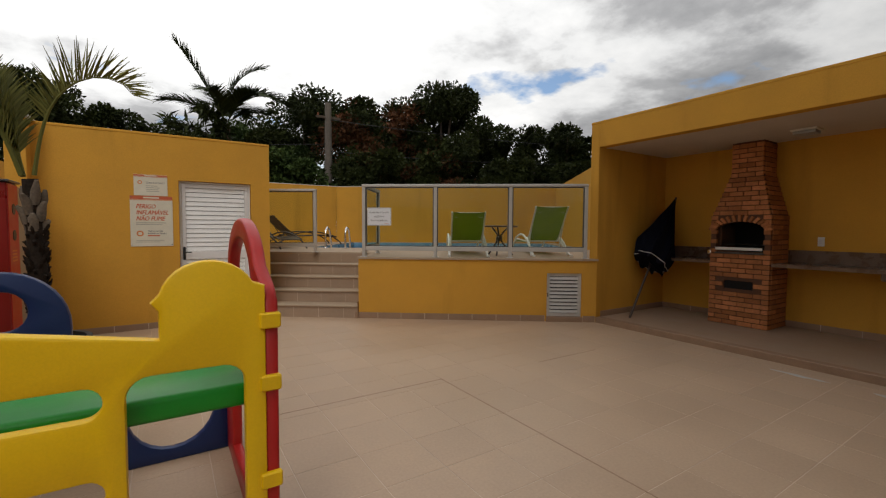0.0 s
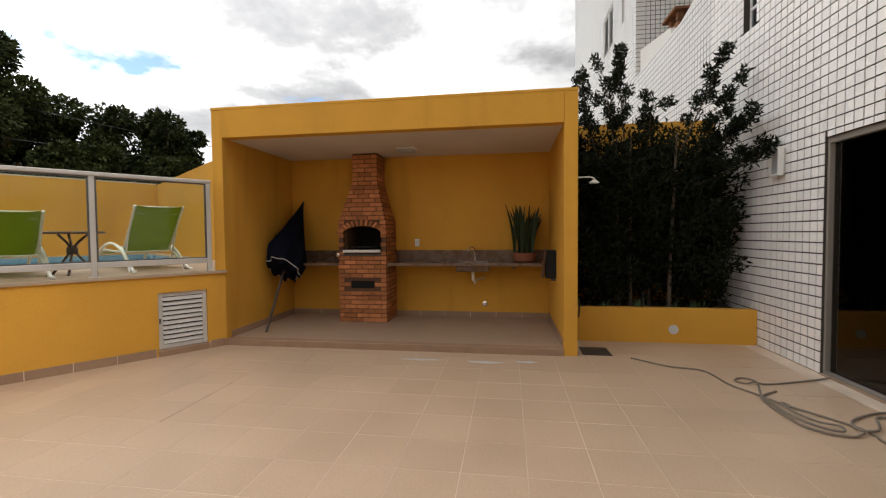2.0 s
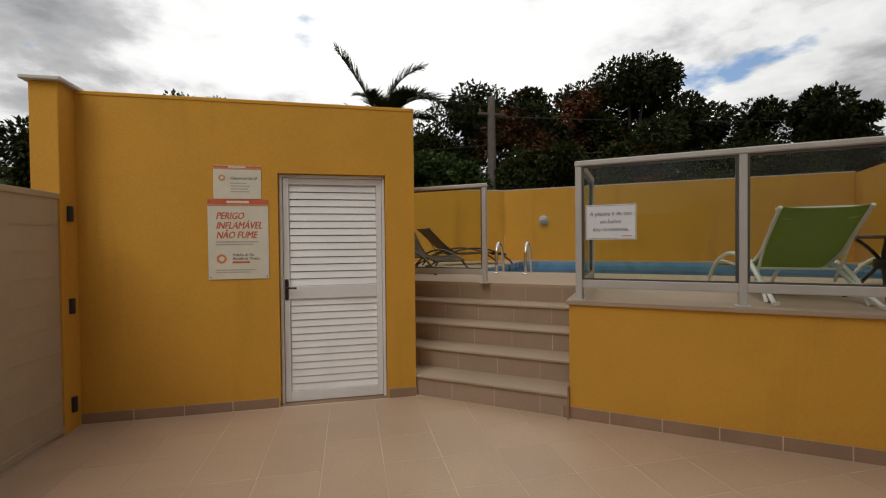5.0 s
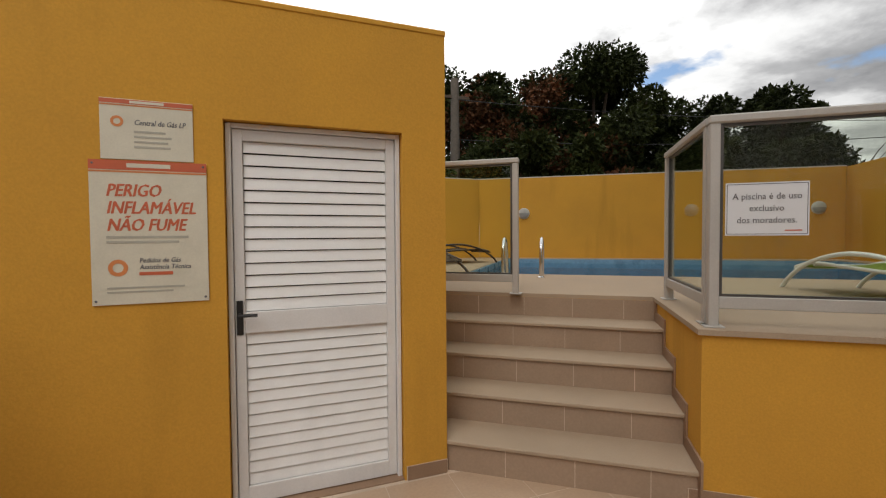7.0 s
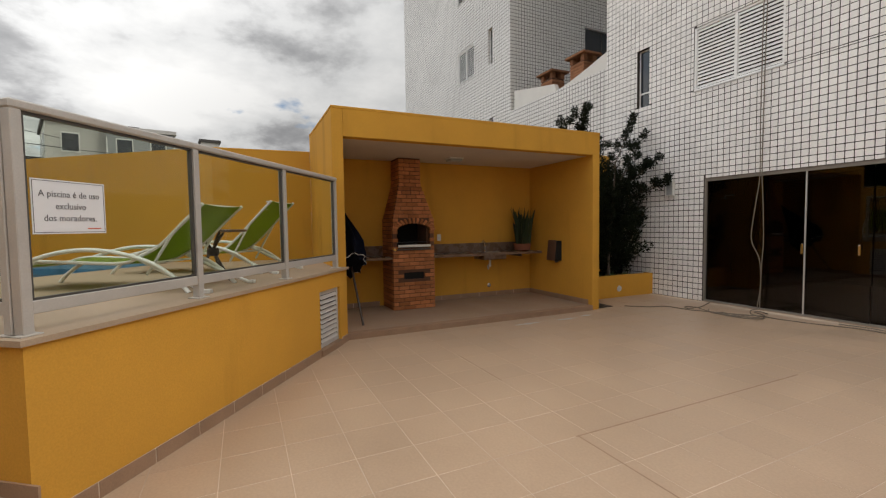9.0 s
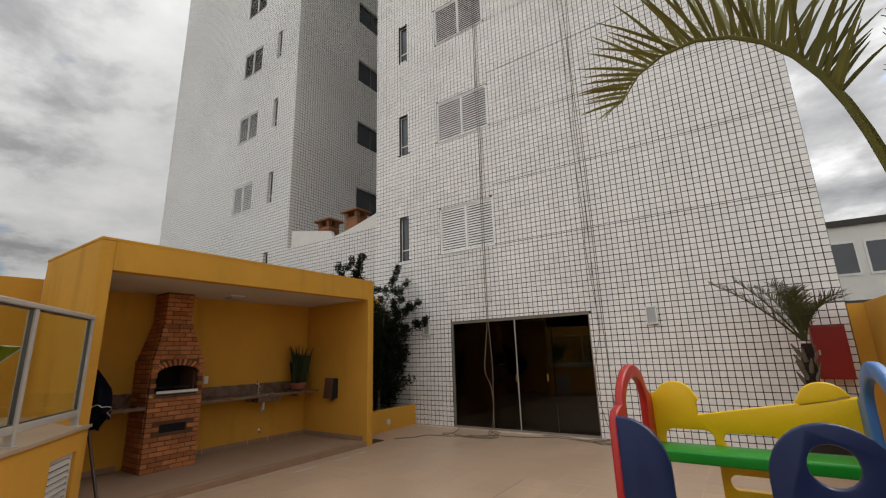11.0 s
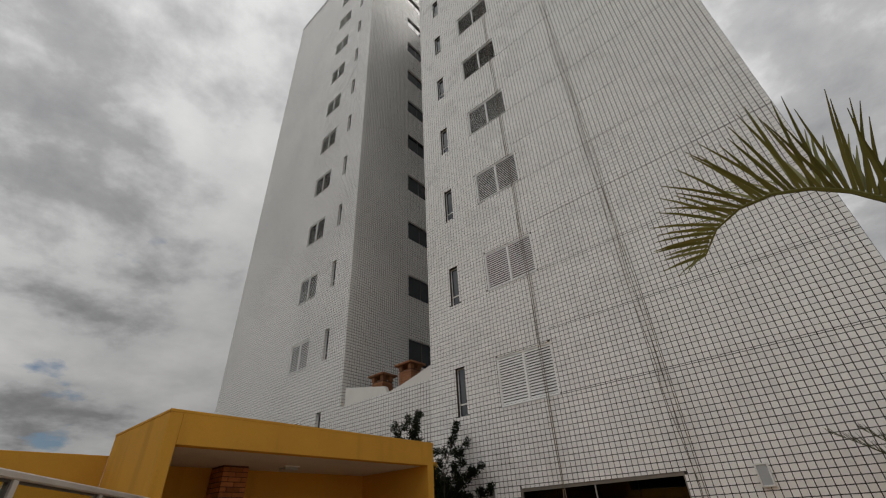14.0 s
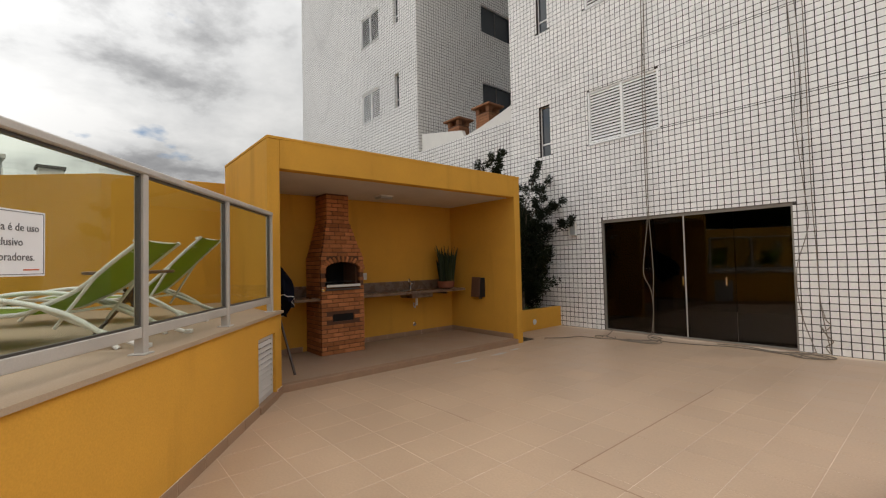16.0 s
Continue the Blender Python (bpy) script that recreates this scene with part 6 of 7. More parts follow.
# side panel in a lighter red than the body
part("side_panel", box((0.15, -0.15, 0.08), (0.156, 0.15, 1.78), 0.002), M_PR, ex, "lighter red side panel")
part("cap", box((-0.26, -0.18, 1.8), (0.17, 0.18, 1.82), 0.004), M_ALUD, ex)
for z in (1.56, 1.32):
    part("vent", join(None, lathe([(0.05, 0), (0.05, 0.004), (0.03, 0.005)], 16), pose(0.156, 0.0, z, 0, 90, 0)), M_BLACK, ex)
for i in range(4):
    part("print_line", box((0.156, -0.08, 1.08 + i * 0.03), (0.158, 0.06, 1.095 + i * 0.03)), M_SORANGE, ex)
for x in (-0.2, 0.11):
    for y in (-0.13, 0.13):
        part("foot", box((x - 0.025, y - 0.025, 0.0), (x + 0.025, y + 0.025, 0.06)), M_ALUD, ex)

# ---------- play table house ----------
PX, PYS, PYN = -0.05, 2.19, 3.47
ph = thing("playhouse", "yellow, red and blue plastic playhouse with a green table", "playhouse")


def turret(cx, s):
    pts = [(cx - s * 0.155, 1.02), (cx - s * 0.155, 1.115), (cx - s * 0.178, 1.145)]
    pts += [(cx - s * 0.155 * math.cos(radians(a)), 1.145 + 0.14 * math.sin(radians(a))) for a in range(12, 160, 12)]
    return pts + [(cx + s * 0.15, 1.185)]


def rounded(x0, x1, z0, z1, r, n=5):
    out = []
    for cx, cz, a0 in ((x1 - r, z0 + r, -90), (x1 - r, z1 - r, 0), (x0 + r, z1 - r, 90), (x0 + r, z0 + r, 180)):
        out += arc(cx, cz, r, a0, a0 + 90, n)
    return out


tr_ = turret(0.44, 1)
tl_ = [(2 * PX - x, z) for x, z in turret(0.44, 1)][::-1]
outline = [(2 * PX - 0.625, 0.0), (0.625, 0.0), (0.625, 1.185)] + tr_[::-1][1:] + tl_[:-1] + [(2 * PX - 0.625, 1.185)]
hl = [rounded(0.19, 0.55, 0.14, 0.90, 0.07), rounded(2 * PX - 0.55, 2 * PX - 0.19, 0.14, 0.90, 0.07), rounded(PX - 0.18, PX + 0.18, 0.785, 0.888, 0.05), rounded(PX - 0.18, PX + 0.18, 0.48, 0.585, 0.05), rounded(PX - 0.18, PX + 0.18, 0.17, 0.28, 0.05)]
b = slab(outline, hl, 0.055, 0.012)
b.transform(pose(0, PYS, 0))
part("yellow_panel", b, M_PY, ph, "yellow panel with two turrets", smooth=40)
YM = 2.86


def arch_panel(x, mat, label):
    # local: first coordinate runs along y
    out = [(-0.66, 0.0), (0.66, 0.0), (0.66, 1.12), (0.60, 1.18)] + [(0.46 * math.cos(radians(a)), 1.16 + 0.29 * math.sin(radians(a))) for a in range(8, 173, 11)] + [(-0.60, 1.18), (-0.66, 1.12)]
    hole = [(-0.36, 0.12), (0.36, 0.12)] + [(0.36 * math.cos(radians(a)), 1.13 + 0.22 * math.sin(radians(a))) for a in range(0, 181, 15)]
    b = slab(out, [hole], 0.055, 0.016, 3)
    b.transform(Matrix(((0, 1, 0, x), (1, 0, 0, YM), (0, 0, 1, 0), (0, 0, 0, 1))))
    part("arch_panel", b, mat, ph, label, smooth=50)


arch_panel(0.618, M_PR, "red arched end panel")
arch_panel(2 * PX - 0.673, M_PLB, "faded blue arched end panel")
TCX, TCZ = 0.35, 0.87      # turret centre off the middle, springing height


def dome(cx):
    return [(cx + 0.275 * math.cos(radians(a)), TCZ + 0.30 * math.sin(radians(a))) for a in range(0, 181, 10)]


outl = [(2 * PX - 0.625, 0.0), (0.625, 0.0), (0.625, 1.15)] + [(0.60 - 0.26 * math.sin(radians(a)), 0.85 + 0.30 * math.cos(radians(a))) for a in range(0, 91, 10)] + [(0.34, 0.62), (PX - 0.075, 0.62)] + dome(PX - TCX) + [(PX - TCX - 0.275, 0.80), (2 * PX - 0.625, 0.80)]
hb_ = [[(PX + s * TCX + 0.105 * math.cos(radians(a)), 0.965 + 0.105 * math.sin(radians(a))) for a in range(0, 360, 18)] for s in (-1,)] + [[(PX + s * 0.375 + 0.225 * math.cos(radians(a)), 0.31 + 0.235 * math.sin(radians(a))) for a in range(0, 360, 15)] for s in (-1, 1)]
b = slab(outl, hb_, 0.055, 0.012)
b.transform(pose(0, PYN, 0))
part("blue_panel", b, M_PB, ph, "dark blue panel with round shoulders and round holes", smooth=40)
part("table_top", box((2 * PX - 0.615, 2.262, 0.71), (0.615, 2.60, 0.80), 0.02, seg=3), M_PG, ph, "green table board", smooth=40)
for y in (2.215, 3.49):
    for z in (0.4, 0.78, 1.02):
        part("lug", box((0.60, y - 0.04, z), (0.678, y - 0.012, z + 0.06), 0.006), M_PY if y < 3 else M_PB, ph)

# ---------- loungers, table, ladder, pool lamps ----------
def lounger(label, back, toe, h, fabric, tubing, group):
    """A sling lounger: back's head over (0, 0), feet along y."""
    back, toe = Vector(back), Vector(toe)
    d = (toe - back).normalized()
    g = thing("sun_lounger", label, "lounger", group, at=frame_at(back, (d.y, -d.x), DECK))
    W = 0.25
    prof = smooth_path([(0, -0.02, h), (0, 0.17, h * 0.78), (0, 0.36, h * 0.55), (0, 0.54, 0.30), (0, 0.72, 0.235), (0, 1.15, 0.24), (0, 1.6, 0.25), (0, 1.84, 0.20)], 4)
    b = bmesh.new()
    prev = None
    for p in prof:
        cur = [b.verts.new((x, p.y, p.z - 0.018 * (1 - (x / W) ** 2))) for x in (-W, -W / 2, 0, W / 2, W)]
        if prev:
            for k in range(4):
                b.faces.new((prev[k], prev[k + 1], cur[k + 1], cur[k]))
        prev = cur
    bmesh.ops.solidify(b, geom=b.faces[:], thickness=0.006)
    sl = part("sling", b, fabric, g, smooth=40)
    part("head_cord", tube(smooth_path([(-W, 0.055, h * 0.92 + 0.012), (-W * 0.8, 0.075, h * 0.89 + 0.0), (0, 0.078, h * 0.88), (W * 0.8, 0.075, h * 0.89), (W, 0.055, h * 0.92 + 0.012)], 3), 0.006, 6), M_LWHITE if tubing is M_LWHITE else tubing, sl)
    for s in (-1, 1):
        x = s * (W + 0.012)
        part("side_rail", tube([(x, p.y, p.z) for p in prof], 0.0145, 8), tubing, g, smooth=60)
        x = s * (W + 0.055)
        part("arm", tube(smooth_path([(x, 1.97, 0.0), (x, 1.86, 0.10), (x, 1.58, 0.25), (x, 1.18, 0.34), (x, 0.8, 0.335), (x, 0.45, 0.25), (x, 0.22, 0.12), (x, 0.1, 0.0)], 4), [0.018] * 29, 8), tubing, g, smooth=60)
        part("rear_leg", tube([(x - s * 0.03, 0.62, 0.30), (x - s * 0.02, 0.30, 0.15), (x, -0.07, 0.0)], 0.016, 8), tubing, g, smooth=60)
        part("prop", tube([(x - s * 0.04, 0.25, h * 0.68), (x - s * 0.04, 0.5, 0.14)], 0.011, 6), tubing, g)
        part("foot", box((x - 0.022, -0.095, 0.0), (x + 0.022, -0.045, 0.03), 0.004), tubing, g)
    for y, z in ((0.45, 0.24), (1.55, 0.23), (0.02, h - 0.01), (1.83, 0.19)):
        part("crossbar", tube([(-W - 0.03, y, z), (W + 0.03, y, z)], 0.011, 6), tubing, g)
    return g


c1, c2 = Vector((4.36, 6.01)), Vector((5.61, 5.43))
lounger("lime green sling lounger with white tube arms on the deck", c1, c1 + Vector((0.533, 0.846)), 0.71, M_GREENF, M_LWHITE, "green loungers on the deck")
lounger("lime green sling lounger set upright with white tube arms", c2, c2 + Vector((0.530, 0.848)), 0.815, M_GREENF, M_LWHITE, "green loungers on the deck")
lounger("brown sling lounger with dark tube arms by the pool", (2.0, 11.75), (2.4, 10.5), 0.80, M_TAN, M_BROWN, "brown loungers by the pool")
lounger("brown sling lounger with dark tube arms by the pool", (2.55, 12.25), (4.1, 12.65), 0.76, M_TAN, M_BROWN, "brown loungers by the pool")

tb = thing("side_table", "small round dark table between the loungers", "table", at=pose(5.09, 6.13, DECK))
part("tabletop", lathe([(0.30, 0.475), (0.315, 0.482), (0.315, 0.498), (0.305, 0.503)], 32), M_WOODT, tb, smooth=40)
for k in range(3):
    a = radians(100 + 120 * k)
    part("leg", tube(smooth_path([(0.16 * math.cos(a), 0.16 * math.sin(a), 0.47), (0.05 * math.cos(a), 0.05 * math.sin(a), 0.36), (0.03 * math.cos(a), 0.03 * math.sin(a), 0.26), (0.24 * math.cos(a), 0.24 * math.sin(a), 0.0)], 4), 0.014, 8), M_BROWN, tb, smooth=60)
part("collar", lathe([(0.05, 0.24), (0.055, 0.26), (0.055, 0.30), (0.05, 0.32)], 14), M_BROWN, tb)

lad = thing("pool_ladder", "chrome pool ladder with two arched rails", "ladder")
for p in ((3.25, 9.80), (3.59, 9.50)):
    p = Vector(p)
    pts = [(0, 0), (0, 0.30), (0.05, 0.41), (0.14, 0.46), (0.24, 0.42), (0.32, 0.28), (0.38, 0.0), (0.40, -0.5)]
    pts_ = [(p.x + U.x * a, p.y + U.y * a, DECK + z) for a, z in pts]
    part("rail", tube(smooth_path(pts_, 4), 0.021, 10), M_CHROME, lad, smooth=60)
    part("flange", join(None, lathe([(0.045, 0), (0.045, 0.01), (0.025, 0.02)], 14), pose(p.x, p.y, DECK)), M_CHROME, lad)
for z in (-0.2, -0.42):
    a, c = Vector((3.25, 9.80)) + U * 0.39, Vector((3.59, 9.50)) + U * 0.39
    part("rung", tube([(a.x, a.y, DECK + z), (c.x, c.y, DECK + z)], 0.018, 8), M_CHROME, lad)

wb = (Vector(WALLB[1]) - Vector(WALLB[0])).normalized()
wn = Vector((-wb.y, wb.x))
for x, y, z in ((5.84, 13.637, 1.95), (10.53, 10.5, 1.96)):
    ang = math.degrees(math.atan2(wn.y, wn.x))
    l = thing("bulkhead_lamp", "round white half-shade bulkhead lamp on the pool wall", "wall lamp", "bulkhead lamps", at=pose(x + wn.x * 0.001, y + wn.y * 0.001, z, 0, 0, ang))
    part("base", join(None, lathe([(0.125, 0), (0.125, 0.02), (0.115, 0.03)], 24), pose(0, 0, 0, 0, 90, 0)), M_LWHITE, l)
    part("glass", join(None, lathe([(0.11, 0.03), (0.10, 0.06), (0.06, 0.085), (0.01, 0.09)], 24), pose(0, 0, 0, 0, 90, 0)), M_FROST, l, "frosted glass", smooth=60)
    b = bmesh.new()
    rows_ = []
    for i in range(7):
        ph_ = radians(90 * i / 6)
        rows_.append([b.verts.new((0.03 + 0.075 * math.sin(ph_), 0.118 * math.cos(ph_) * math.cos(radians(a)), 0.118 * math.cos(ph_) * math.sin(radians(a)) + 0.002)) for a in range(0, 181, 15)])
    for r1_, r2_ in zip(rows_, rows_[1:]):
        for k in range(12):
            b.faces.new((r1_[k], r1_[k + 1], r2_[k + 1], r2_[k]))
    bmesh.ops.solidify(b, geom=b.faces[:], thickness=0.006)
    part("half_shade", b, M_LWHITE, l, "white half shade", smooth=60)

# ---------- trees, pole, wires and houses beyond the walls ----------
tree("dense dark green tree with a rounded crown", 6.4, 22.8, 7.9, 3.1, M_LEAF, 1, n=10920)
tree("dark tree with rust-brown flower clumps", 8.9, 20.0, 7.6, 2.6, M_LEAF, 2, n=10080, mat2=M_LEAFR)
tree("tall dark green tree with an uneven crown", 12.2, 19.0, 8.3, 2.7, M_LEAF, 3, n=13020)
tree("dark green tree with a loose crown", 16.2, 18.4, 6.9, 2.4, M_LEAF, 4, n=8820)
tree("dark green tree with a loose crown", 17.4, 15.6, 6.6, 1.7, M_LEAF, 5, n=7560)
tree("dark green tree with a broad crown", -4.4, 23.6, 7.5, 2.4, M_LEAF, 6, n=9660)
tree("dark green tree with a broad crown", -1.4, 24.2, 6.5, 2.0, M_LEAF, 7, n=8820)
tree("dark tree with rust-brown flower clumps", 10.6, 21.8, 7.2, 2.6, M_LEAF, 8, n=9660, mat2=M_LEAFR)
tree("dark green tree with a broad crown", 3.6, 22.0, 6.2, 2.6, M_LEAFB, 9, n=7980)
tree("dark green tree with a broad crown", 14.6, 20.6, 6.3, 2.5, M_LEAF, 10, n=8400)
tree("dark leafy bushes along the wall", 7.6, 17.8, 4.6, 1.9, M_LEAF, 13, n=7560, base=0.15)
tree("dark leafy bushes along the wall", 10.6, 17.0, 4.8, 1.9, M_LEAF, 14, n=7560, base=0.15, mat2=M_LEAFR)
tree("dark leafy bushes along the wall", 13.6, 15.8, 4.6, 1.8, M_LEAF, 15, n=7560, base=0.15)
tree("dark leafy bushes along the wall", 16.0, 13.8, 4.4, 1.6, M_LEAF, 16, n=6300, base=0.15)
tree("dark leafy bushes along the wall", 4.6, 18.0, 4.4, 1.8, M_LEAFB, 17, n=7140, base=0.15)
tree("dark leafy bushes along the wall", 1.4, 18.6, 4.6, 1.9, M_LEAF, 18, n=7140, base=0.15)
tree("dark leafy bushes along the wall", -6.5, 17.5, 5.0, 2.2, M_LEAF, 19, n=7140, base=0.15)

# a tall palm-like tree with big ragged sprays
tp_ = thing("tree", "dark ragged tree with long feathery sprays above the wall", "tree", "trees behind the pool wall", at=pose(2.5, 19.2, -0.15))
part("trunk", tube(smooth_path([(0, 0, 0), (0.1, 0, 2.5), (0.0, 0.1, 4.6), (-0.1, 0.1, 5.6)], 3), [0.2, 0.19, 0.18, 0.165, 0.15, 0.13, 0.11, 0.09, 0.07, 0.05], 8), M_BARK, tp_, smooth=60)
rng = random.Random(31)
rows = []
for a, c in (((0, 0, 4.4), (-2.0, 0, 5.4)), ((0, 0, 4.0), (-1.6, 0.3, 4.9)), ((0, 0, 4.2), (1.2, -0.3, 5.2)), ((0, 0, 4.8), (-0.9, -0.5, 5.9)), ((0, 0, 3.6), (0.9, 0.3, 4.2)), ((0, 0, 3.6), (-0.8, -0.3, 4.3))):
    a, c = Vector(a), Vector(c)
    mid = (a + c) / 2 + Vector((0, 0, 0.25))
    path_ = smooth_path([a, mid, c], 5)
    part("limb", tube(path_, [0.05 - 0.004 * k for k in range(len(path_))], 5), M_BARK, tp_)
    for p in path_[2:]:
        for _ in range(34):
            d = ((c - a).normalized() * 0.5 + rand_dir(rng) + Vector((0, 0, -0.5))).normalized()
            rows.append((p + rand_dir(rng) * 0.13, d, rng.uniform(0.25, 0.55), d.cross(rand_dir(rng)).normalized()))
leaf_quads(rows, M_LEAF, "crown", tp_, wide=0.22)
for i, (az, ln, rise, droop) in enumerate(((180, 3.2, 64, 12), (0, 2.9, 92, 75), (5, 2.9, 70, 105), (12, 1.7, 48, 60), (178, 2.3, 38, 55), (60, 2.2, 60, 90), (120, 2.2, 62, 95), (240, 2.2, 60, 90), (300, 2.3, 65, 95), (330, 2.4, 75, 110))):
    frond(tp_, M_LEAF, (-0.1, 0.1, 5.55), radians(az), ln, radians(rise), radians(droop), n=72, leaflet=0.72, seed=60 + i, hang=0.5, bare=0.14, wide=0.026)

pole = thing("utility_pole", "grey concrete utility pole behind the pool wall", "utility pole", at=pose(6.1, 18.4, -0.15))
part("shaft", tube([(0, 0, 0), (0, 0, 6.75)], [0.2, 0.13], 12), M_POLEC, pole, smooth=60)
part("crossarm", box((-0.5, -0.05, 6.1), (0.5, 0.05, 6.2), 0.008), M_BARK, pole)
for x in (-0.42, 0.0, 0.42):
    part("insulator", join(None, lathe([(0.03, 0), (0.05, 0.02), (0.03, 0.05), (0.05, 0.08), (0.02, 0.11)], 10), pose(x, 0, 6.2)), M_POT, pole)


def wire(pts, r=0.014):
    g = thing("overhead_wire", "thin black overhead wire", "wire", "overhead wires")
    part("strand", tube(pts, r, 5), M_BLACK, g)


def sag(a, c, s, n=29):
    a, c = Vector(a), Vector(c)
    return [a.lerp(c, i / n) - Vector((0, 0, s * 4 * (i / n) * (1 - i / n))) for i in range(n + 1)]


wire(sag((6.1, 18.3, 4.6), (24, 12.0, 5.0), 0.35))
wire(sag((6.1, 18.3, 4.9), (-8, 22.0, 4.9), 0.3))
wire(sag((6.1, 18.3, 5.9), (30, 14.0, 6.4), 0.4))
wire(sag((24, 12.0, 5.0), (26.0, -4.0, 5.2), 0.3))

bare = thing("tree", "bare thin branched sapling beyond the wall", "tree", "trees behind the pool wall", at=pose(22.3, 15.8, -0.15))
rng = random.Random(77)
part("trunk", tube([(0, 0, 0), (0.05, 0, 2.2), (0, 0, 3.4)], [0.09, 0.07, 0.05], 6), M_BARK, bare)
for i in range(26):
    z = rng.uniform(2.0, 3.4)
    a = rng.uniform(0, 6.28)
    e = Vector((math.cos(a) * rng.uniform(0.5, 1.5), math.sin(a) * rng.uniform(0.5, 1.5), z + rng.uniform(1.0, 2.7)))
    m_ = e * 0.5 + Vector((0, 0, z * 0.5))
    p_ = smooth_path([(0, 0, z), tuple(m_ + rand_dir(rng) * 0.12), tuple(e)], 3)
    part("branch", tube(p_, [0.03, 0.026, 0.022, 0.018, 0.014, 0.01, 0.006], 5), M_BARK, bare)


def house(label, x, y, w, d, h, mat, storeys, rot=0, roof=M_ROOFD, cols=4):
    g = thing("house", label, "house", at=pose(x, y, -0.15, 0, 0, rot))
    part("wall", box((-w / 2, -d / 2, 0), (w / 2, d / 2, h)), mat, g)
    part("roof", box((-w / 2 - 0.15, -d / 2 - 0.15, h), (w / 2 + 0.15, d / 2 + 0.15, h + 0.25)), roof, g)
    sh_ = h / storeys
    for s in range(storeys):
        for c in range(cols):
            for sd_ in (-1, 1):
                wx = -w / 2 + (c + 0.5) * w / cols
                wd = part("window", box((wx - 0.5, sd_ * d / 2 - 0.04, s * sh_ + sh_ * 0.35), (wx + 0.5, sd_ * d / 2 + 0.04, s * sh_ + sh_ * 0.8)), M_ALUW, g)
                part("pane", box((wx - 0.43, sd_ * d / 2 - 0.05, s * sh_ + sh_ * 0.38), (wx + 0.43, sd_ * d / 2 + 0.05, s * sh_ + sh_ * 0.77)), M_WGLASS, wd)
        for c in range(2):
            wy = -d / 2 + (c + 0.5) * d / 2
            wd = part("window", box((-w / 2 - 0.04, wy - 0.5, s * sh_ + sh_ * 0.35), (-w / 2 + 0.04, wy + 0.5, s * sh_ + sh_ * 0.8)), M_ALUW, g)
            part("pane", box((-w / 2 - 0.05, wy - 0.43, s * sh_ + sh_ * 0.38), (-w / 2 + 0.05, wy + 0.43, s * sh_ + sh_ * 0.77)), M_WGLASS, wd)
    return g


house("grey concrete house with a flat roof", 40.5, 16.0, 6, 5, 8.9, M_FACE, 3, 20)
house("grey concrete house with a dark flat roof", 39.5, 12.6, 3.5, 4, 8.7, M_FACEB, 3, 12, M_FACE)
house("low white house with a flat roof", 36.0, 18.0, 7, 5, 5.2, M_FACE, 2, 15)
house("low white house with a flat roof", 44.0, 20.0, 9, 6, 6.6, M_FACE, 3, 30)
house("small white rooftop house far off", 50.0, 8.6, 1.5, 1.6, 10.3, M_FACE, 3, 8, cols=1)
house("white apartment building behind the boundary wall", -5.6, -20.5, 5, 6, 6.4, M_WHITE, 2, 5)
house("dark roofed shed behind the boundary wall", -5.0, -11.0, 5, 4, 2.5, M_FACEB, 1, 0, cols=2)
house("white apartment building far off", -3.4, -45.0, 9, 8, 11.0, M_WHITE, 4, 0)

# ---------- roof edge of the rear tower ----------
rail = thing("roof_railing", "dark railing on the rear tower's roof", "railing")
for i in range(10):
    part("post", box((12.2 + i * 0.98, BY - 0.15, BTOP + 0.2), (12.25 + i * 0.98, BY - 0.10, BTOP + 0.75)), M_ALUD, rail)
part("handrail", box((12.1, BY - 0.16, BTOP + 0.72), (21.1, BY - 0.09, BTOP + 0.78)), M_ALUD, rail)

# dark movement joints in the paving
for x0, x1, y0, y1 in ((2.443, 2.452, 1.1, 3.82), (1.0, 2.45, 3.795, 3.803), (3.6, 4.5, 3.683, 3.690)):
    structure("trim_joint", box((x0, y0, -0.005), (x1, y1, 0.0012)), M_STONE_D, "dark filled movement joint in the paving", "joint")

# ---------- floor tiles, piece by piece ----------
def grid_tiles(x0, x1, y0, y1):
    nx, ny = int((x1 - x0) / T) + 1, int((y1 - y0) / T) + 1
    for i in range(nx):
        for j in range(ny):
            yield x0 + i * T, y0 + j * T


X00, Y00 = 2.45 - 13 * T, -0.18 - 5 * T
tile_me = mesh_from(box((GAPW / 2, GAPW / 2, -0.008), (T - GAPW / 2, T - GAPW / 2, 0.0), 0.0008), "floor_tile", M_FLOOR)


def floor_place(x, y):
    """Whether a floor tile lies in the open courtyard."""
    cx, cy = x + T / 2, y + T / 2
    if cx < -2.2 or cy > GY + 0.1 or cy < BY or cx > NX + 0.9:
        return False
    if cx > NX + 0.1 and cy > NY0 - 0.15:
        return False
    rel = Vector((cx, cy)) - PL
    return rel.dot(U) < 0.25


pieces = [(x, y) for x, y in grid_tiles(X00, 7.0, Y00, 8.0) if floor_place(x, y)]
pieces.sort(key=lambda p: (p[0] - 2.4) ** 2 + (p[1] - 3.2) ** 2)
for x, y in pieces[:300]:
    o = new("floor_tile", tile_me)
    o.parent = floor_ob
    o.location = (x, y, 0)
V, Fc = [], []
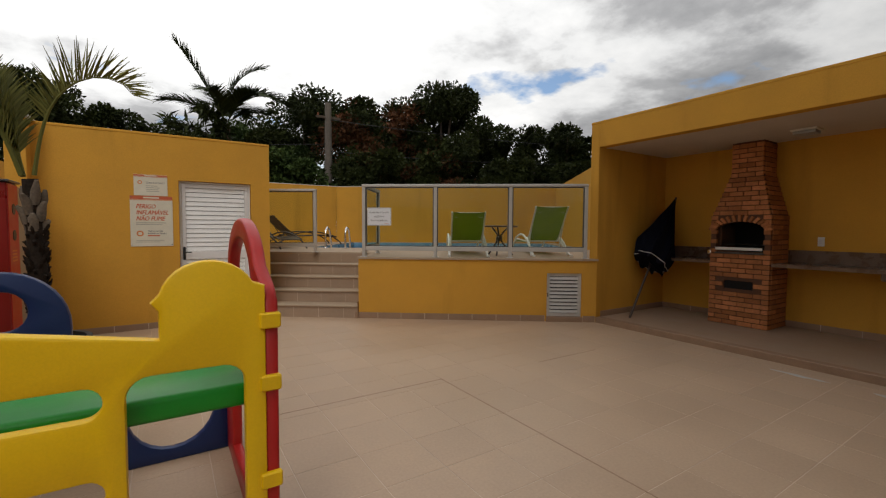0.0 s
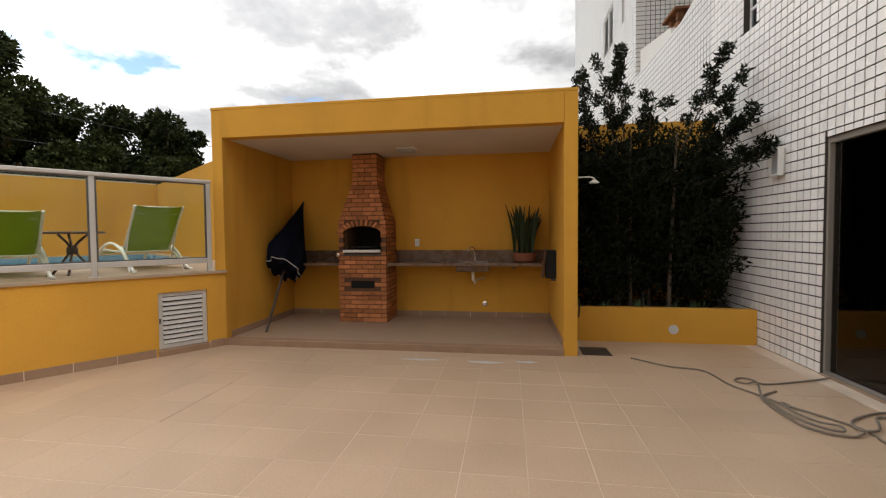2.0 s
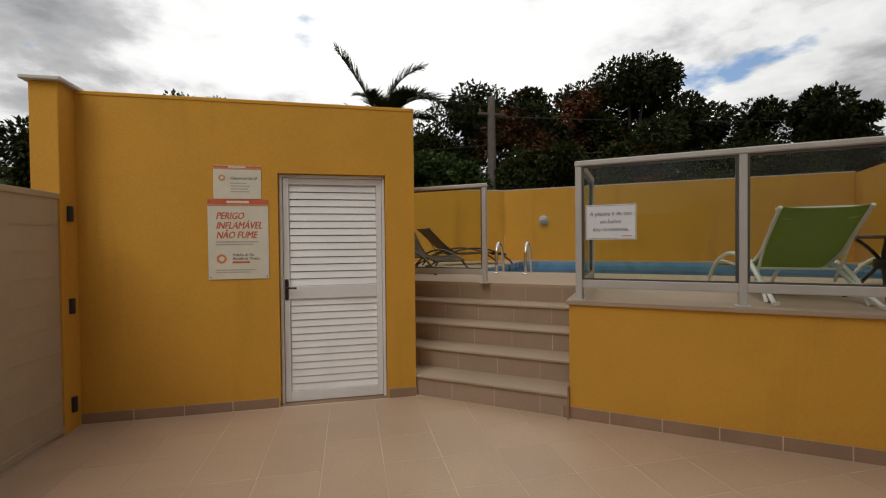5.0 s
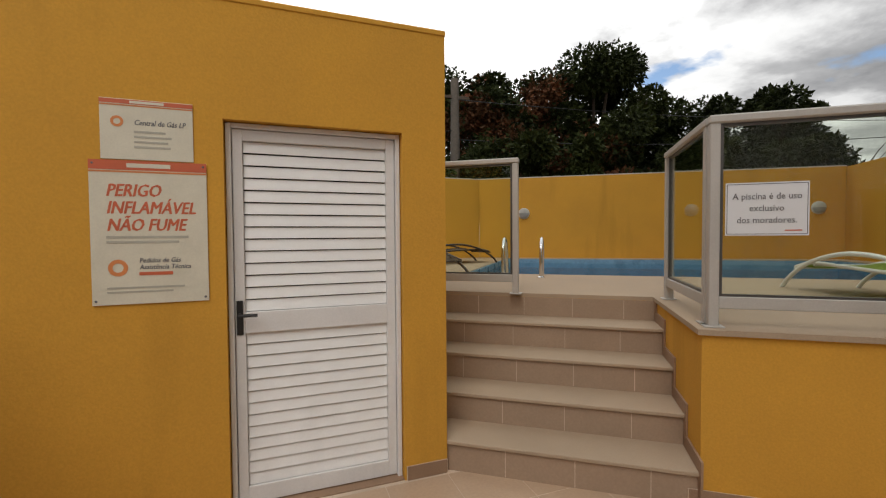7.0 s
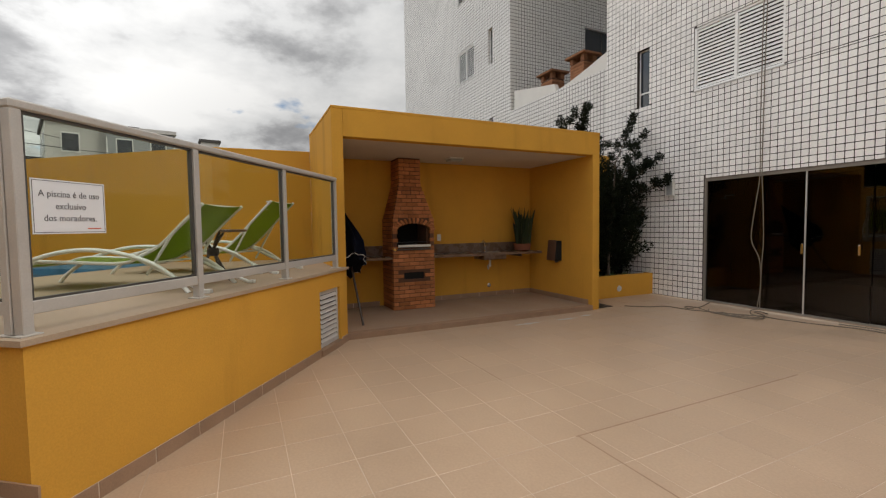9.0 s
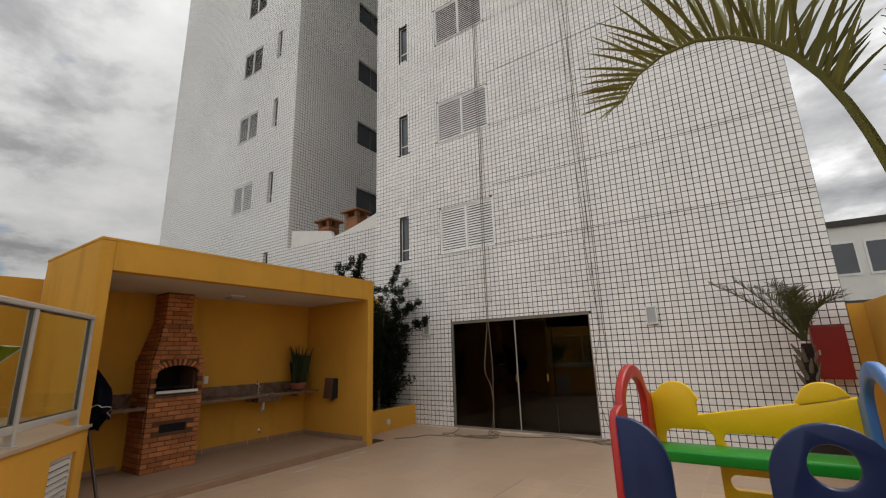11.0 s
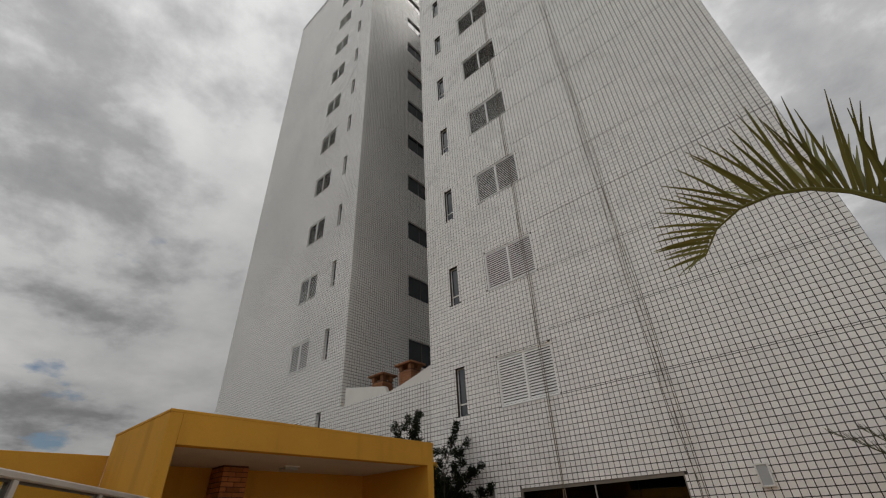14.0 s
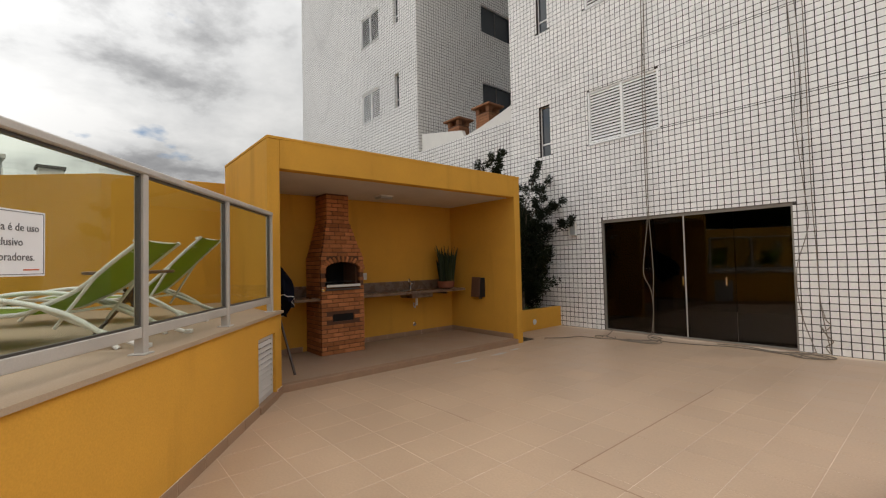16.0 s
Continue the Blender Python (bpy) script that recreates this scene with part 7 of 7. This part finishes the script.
for x, y in pieces[300:]:
    i = len(V)
    a, c, d, e = x + GAPW / 2, x + T - GAPW / 2, y + GAPW / 2, y + T - GAPW / 2
    V += [(a, d, 0), (c, d, 0), (c, e, 0), (a, e, 0), (a, d, -0.008), (c, d, -0.008), (c, e, -0.008), (a, e, -0.008)]
    Fc += [(i, i + 1, i + 2, i + 3), (i, i + 4, i + 5, i + 1), (i + 1, i + 5, i + 6, i + 2), (i + 2, i + 6, i + 7, i + 3), (i + 3, i + 7, i + 4, i)]
me = bpy.data.meshes.new("floor_tiles_rest")
me.from_pydata(V, [], Fc)
me.materials.append(M_FLOORI)
o = new("floor_tiles", me)
o.parent = floor_ob
tagged(o, "beige floor tiles", "", "", "stuff")

# ---------- dried mortar smears on the paving ----------
rng = random.Random(77)
for cx, cy, ln in ((5.42, 2.05, 0.5), (5.40, 1.35, 0.42), (5.46, 0.9, 0.25)):
    ring = []
    for k in range(22):
        a = 2 * math.pi * k / 22
        ring.append((cx + 0.035 * math.sin(a) * rng.uniform(0.4, 1.3), cy + ln / 2 * math.cos(a) * rng.uniform(0.75, 1.05)))
    structure("trim_mortar_smear", prism(ring, 0.0015, 0.004), M_PLASTER, "dried whitish mortar smear on the paving", "stain")

# ---------- facade tiles, piece by piece ----------
wall_ob = bpy.data.objects["wall_block"]
g2 = TG / 2
near, rest = [], []
ncol = int((BX1 - BX0) / TP)
nrow = int((BTOP + 0.0) / TP)


def clip_tile(x0, x1, z0, z1):
    """The part of a tile left beside the openings."""
    for h in holes:
        if x1 <= h[0] or x0 >= h[1] or z1 <= h[2] or z0 >= h[3]:
            continue
        if x0 >= h[0] and x1 <= h[1] and z0 >= h[2] and z1 <= h[3]:
            return None
        if x0 >= h[0] - 1e-6 or x1 <= h[1] + 1e-6 or True:
            dx0, dx1, dz0, dz1 = h[0] - x0, x1 - h[1], h[2] - z0, z1 - h[3]
            best = max(dx0, dx1, dz0, dz1)
            if best < 0.012:
                return None
            if best == dx0:
                x1 = h[0]
            elif best == dx1:
                x0 = h[1]
            elif best == dz0:
                z1 = h[2]
            else:
                z0 = h[3]
    return (x0, x1, z0, z1) if x1 - x0 > 0.012 and z1 - z0 > 0.012 else None


for i in range(ncol + 1):
    for j in range(nrow):
        x0, x1 = BX0 + i * TP + g2, min(BX0 + (i + 1) * TP - g2, BX1)
        z0, z1 = j * TP + g2, (j + 1) * TP - g2
        c = clip_tile(x0, x1, z0, z1) if x1 - x0 > 0.015 else None
        if not c:
            continue
        full = c == (x0, x1, z0, z1) and x1 - x0 > TP - TG - 1e-6
        (near if full and 5.46 < x0 < 6.45 and z0 < 3.9 else rest).append(c)
tme = mesh_from(box((0, GRB, 0), (TP - TG, BY, TP - TG), 0.0012), "wall_tile", M_TILEO)
for c in near[:300]:
    o = new("wall_tile", tme)
    o.parent = wall_ob
    o.location = (c[0], 0, c[2])
V, Fc = [], []
for a, c, d, e in rest + near[300:]:
    i = len(V)
    V += [(a, BY, d), (c, BY, d), (c, BY, e), (a, BY, e), (a, GRB, d), (c, GRB, d), (c, GRB, e), (a, GRB, e)]
    Fc += [(i + 3, i + 2, i + 1, i), (i + 1, i + 5, i + 4, i), (i + 2, i + 6, i + 5, i + 1), (i + 3, i + 7, i + 6, i + 2), (i, i + 4, i + 7, i + 3)]
me = bpy.data.meshes.new("wall_tiles_rest")
me.from_pydata(V, [], Fc)
me.materials.append(M_TILE)
o = new("wall_tiles", me)
o.parent = wall_ob
tagged(o, "white ceramic wall tiles", "", "", "stuff")
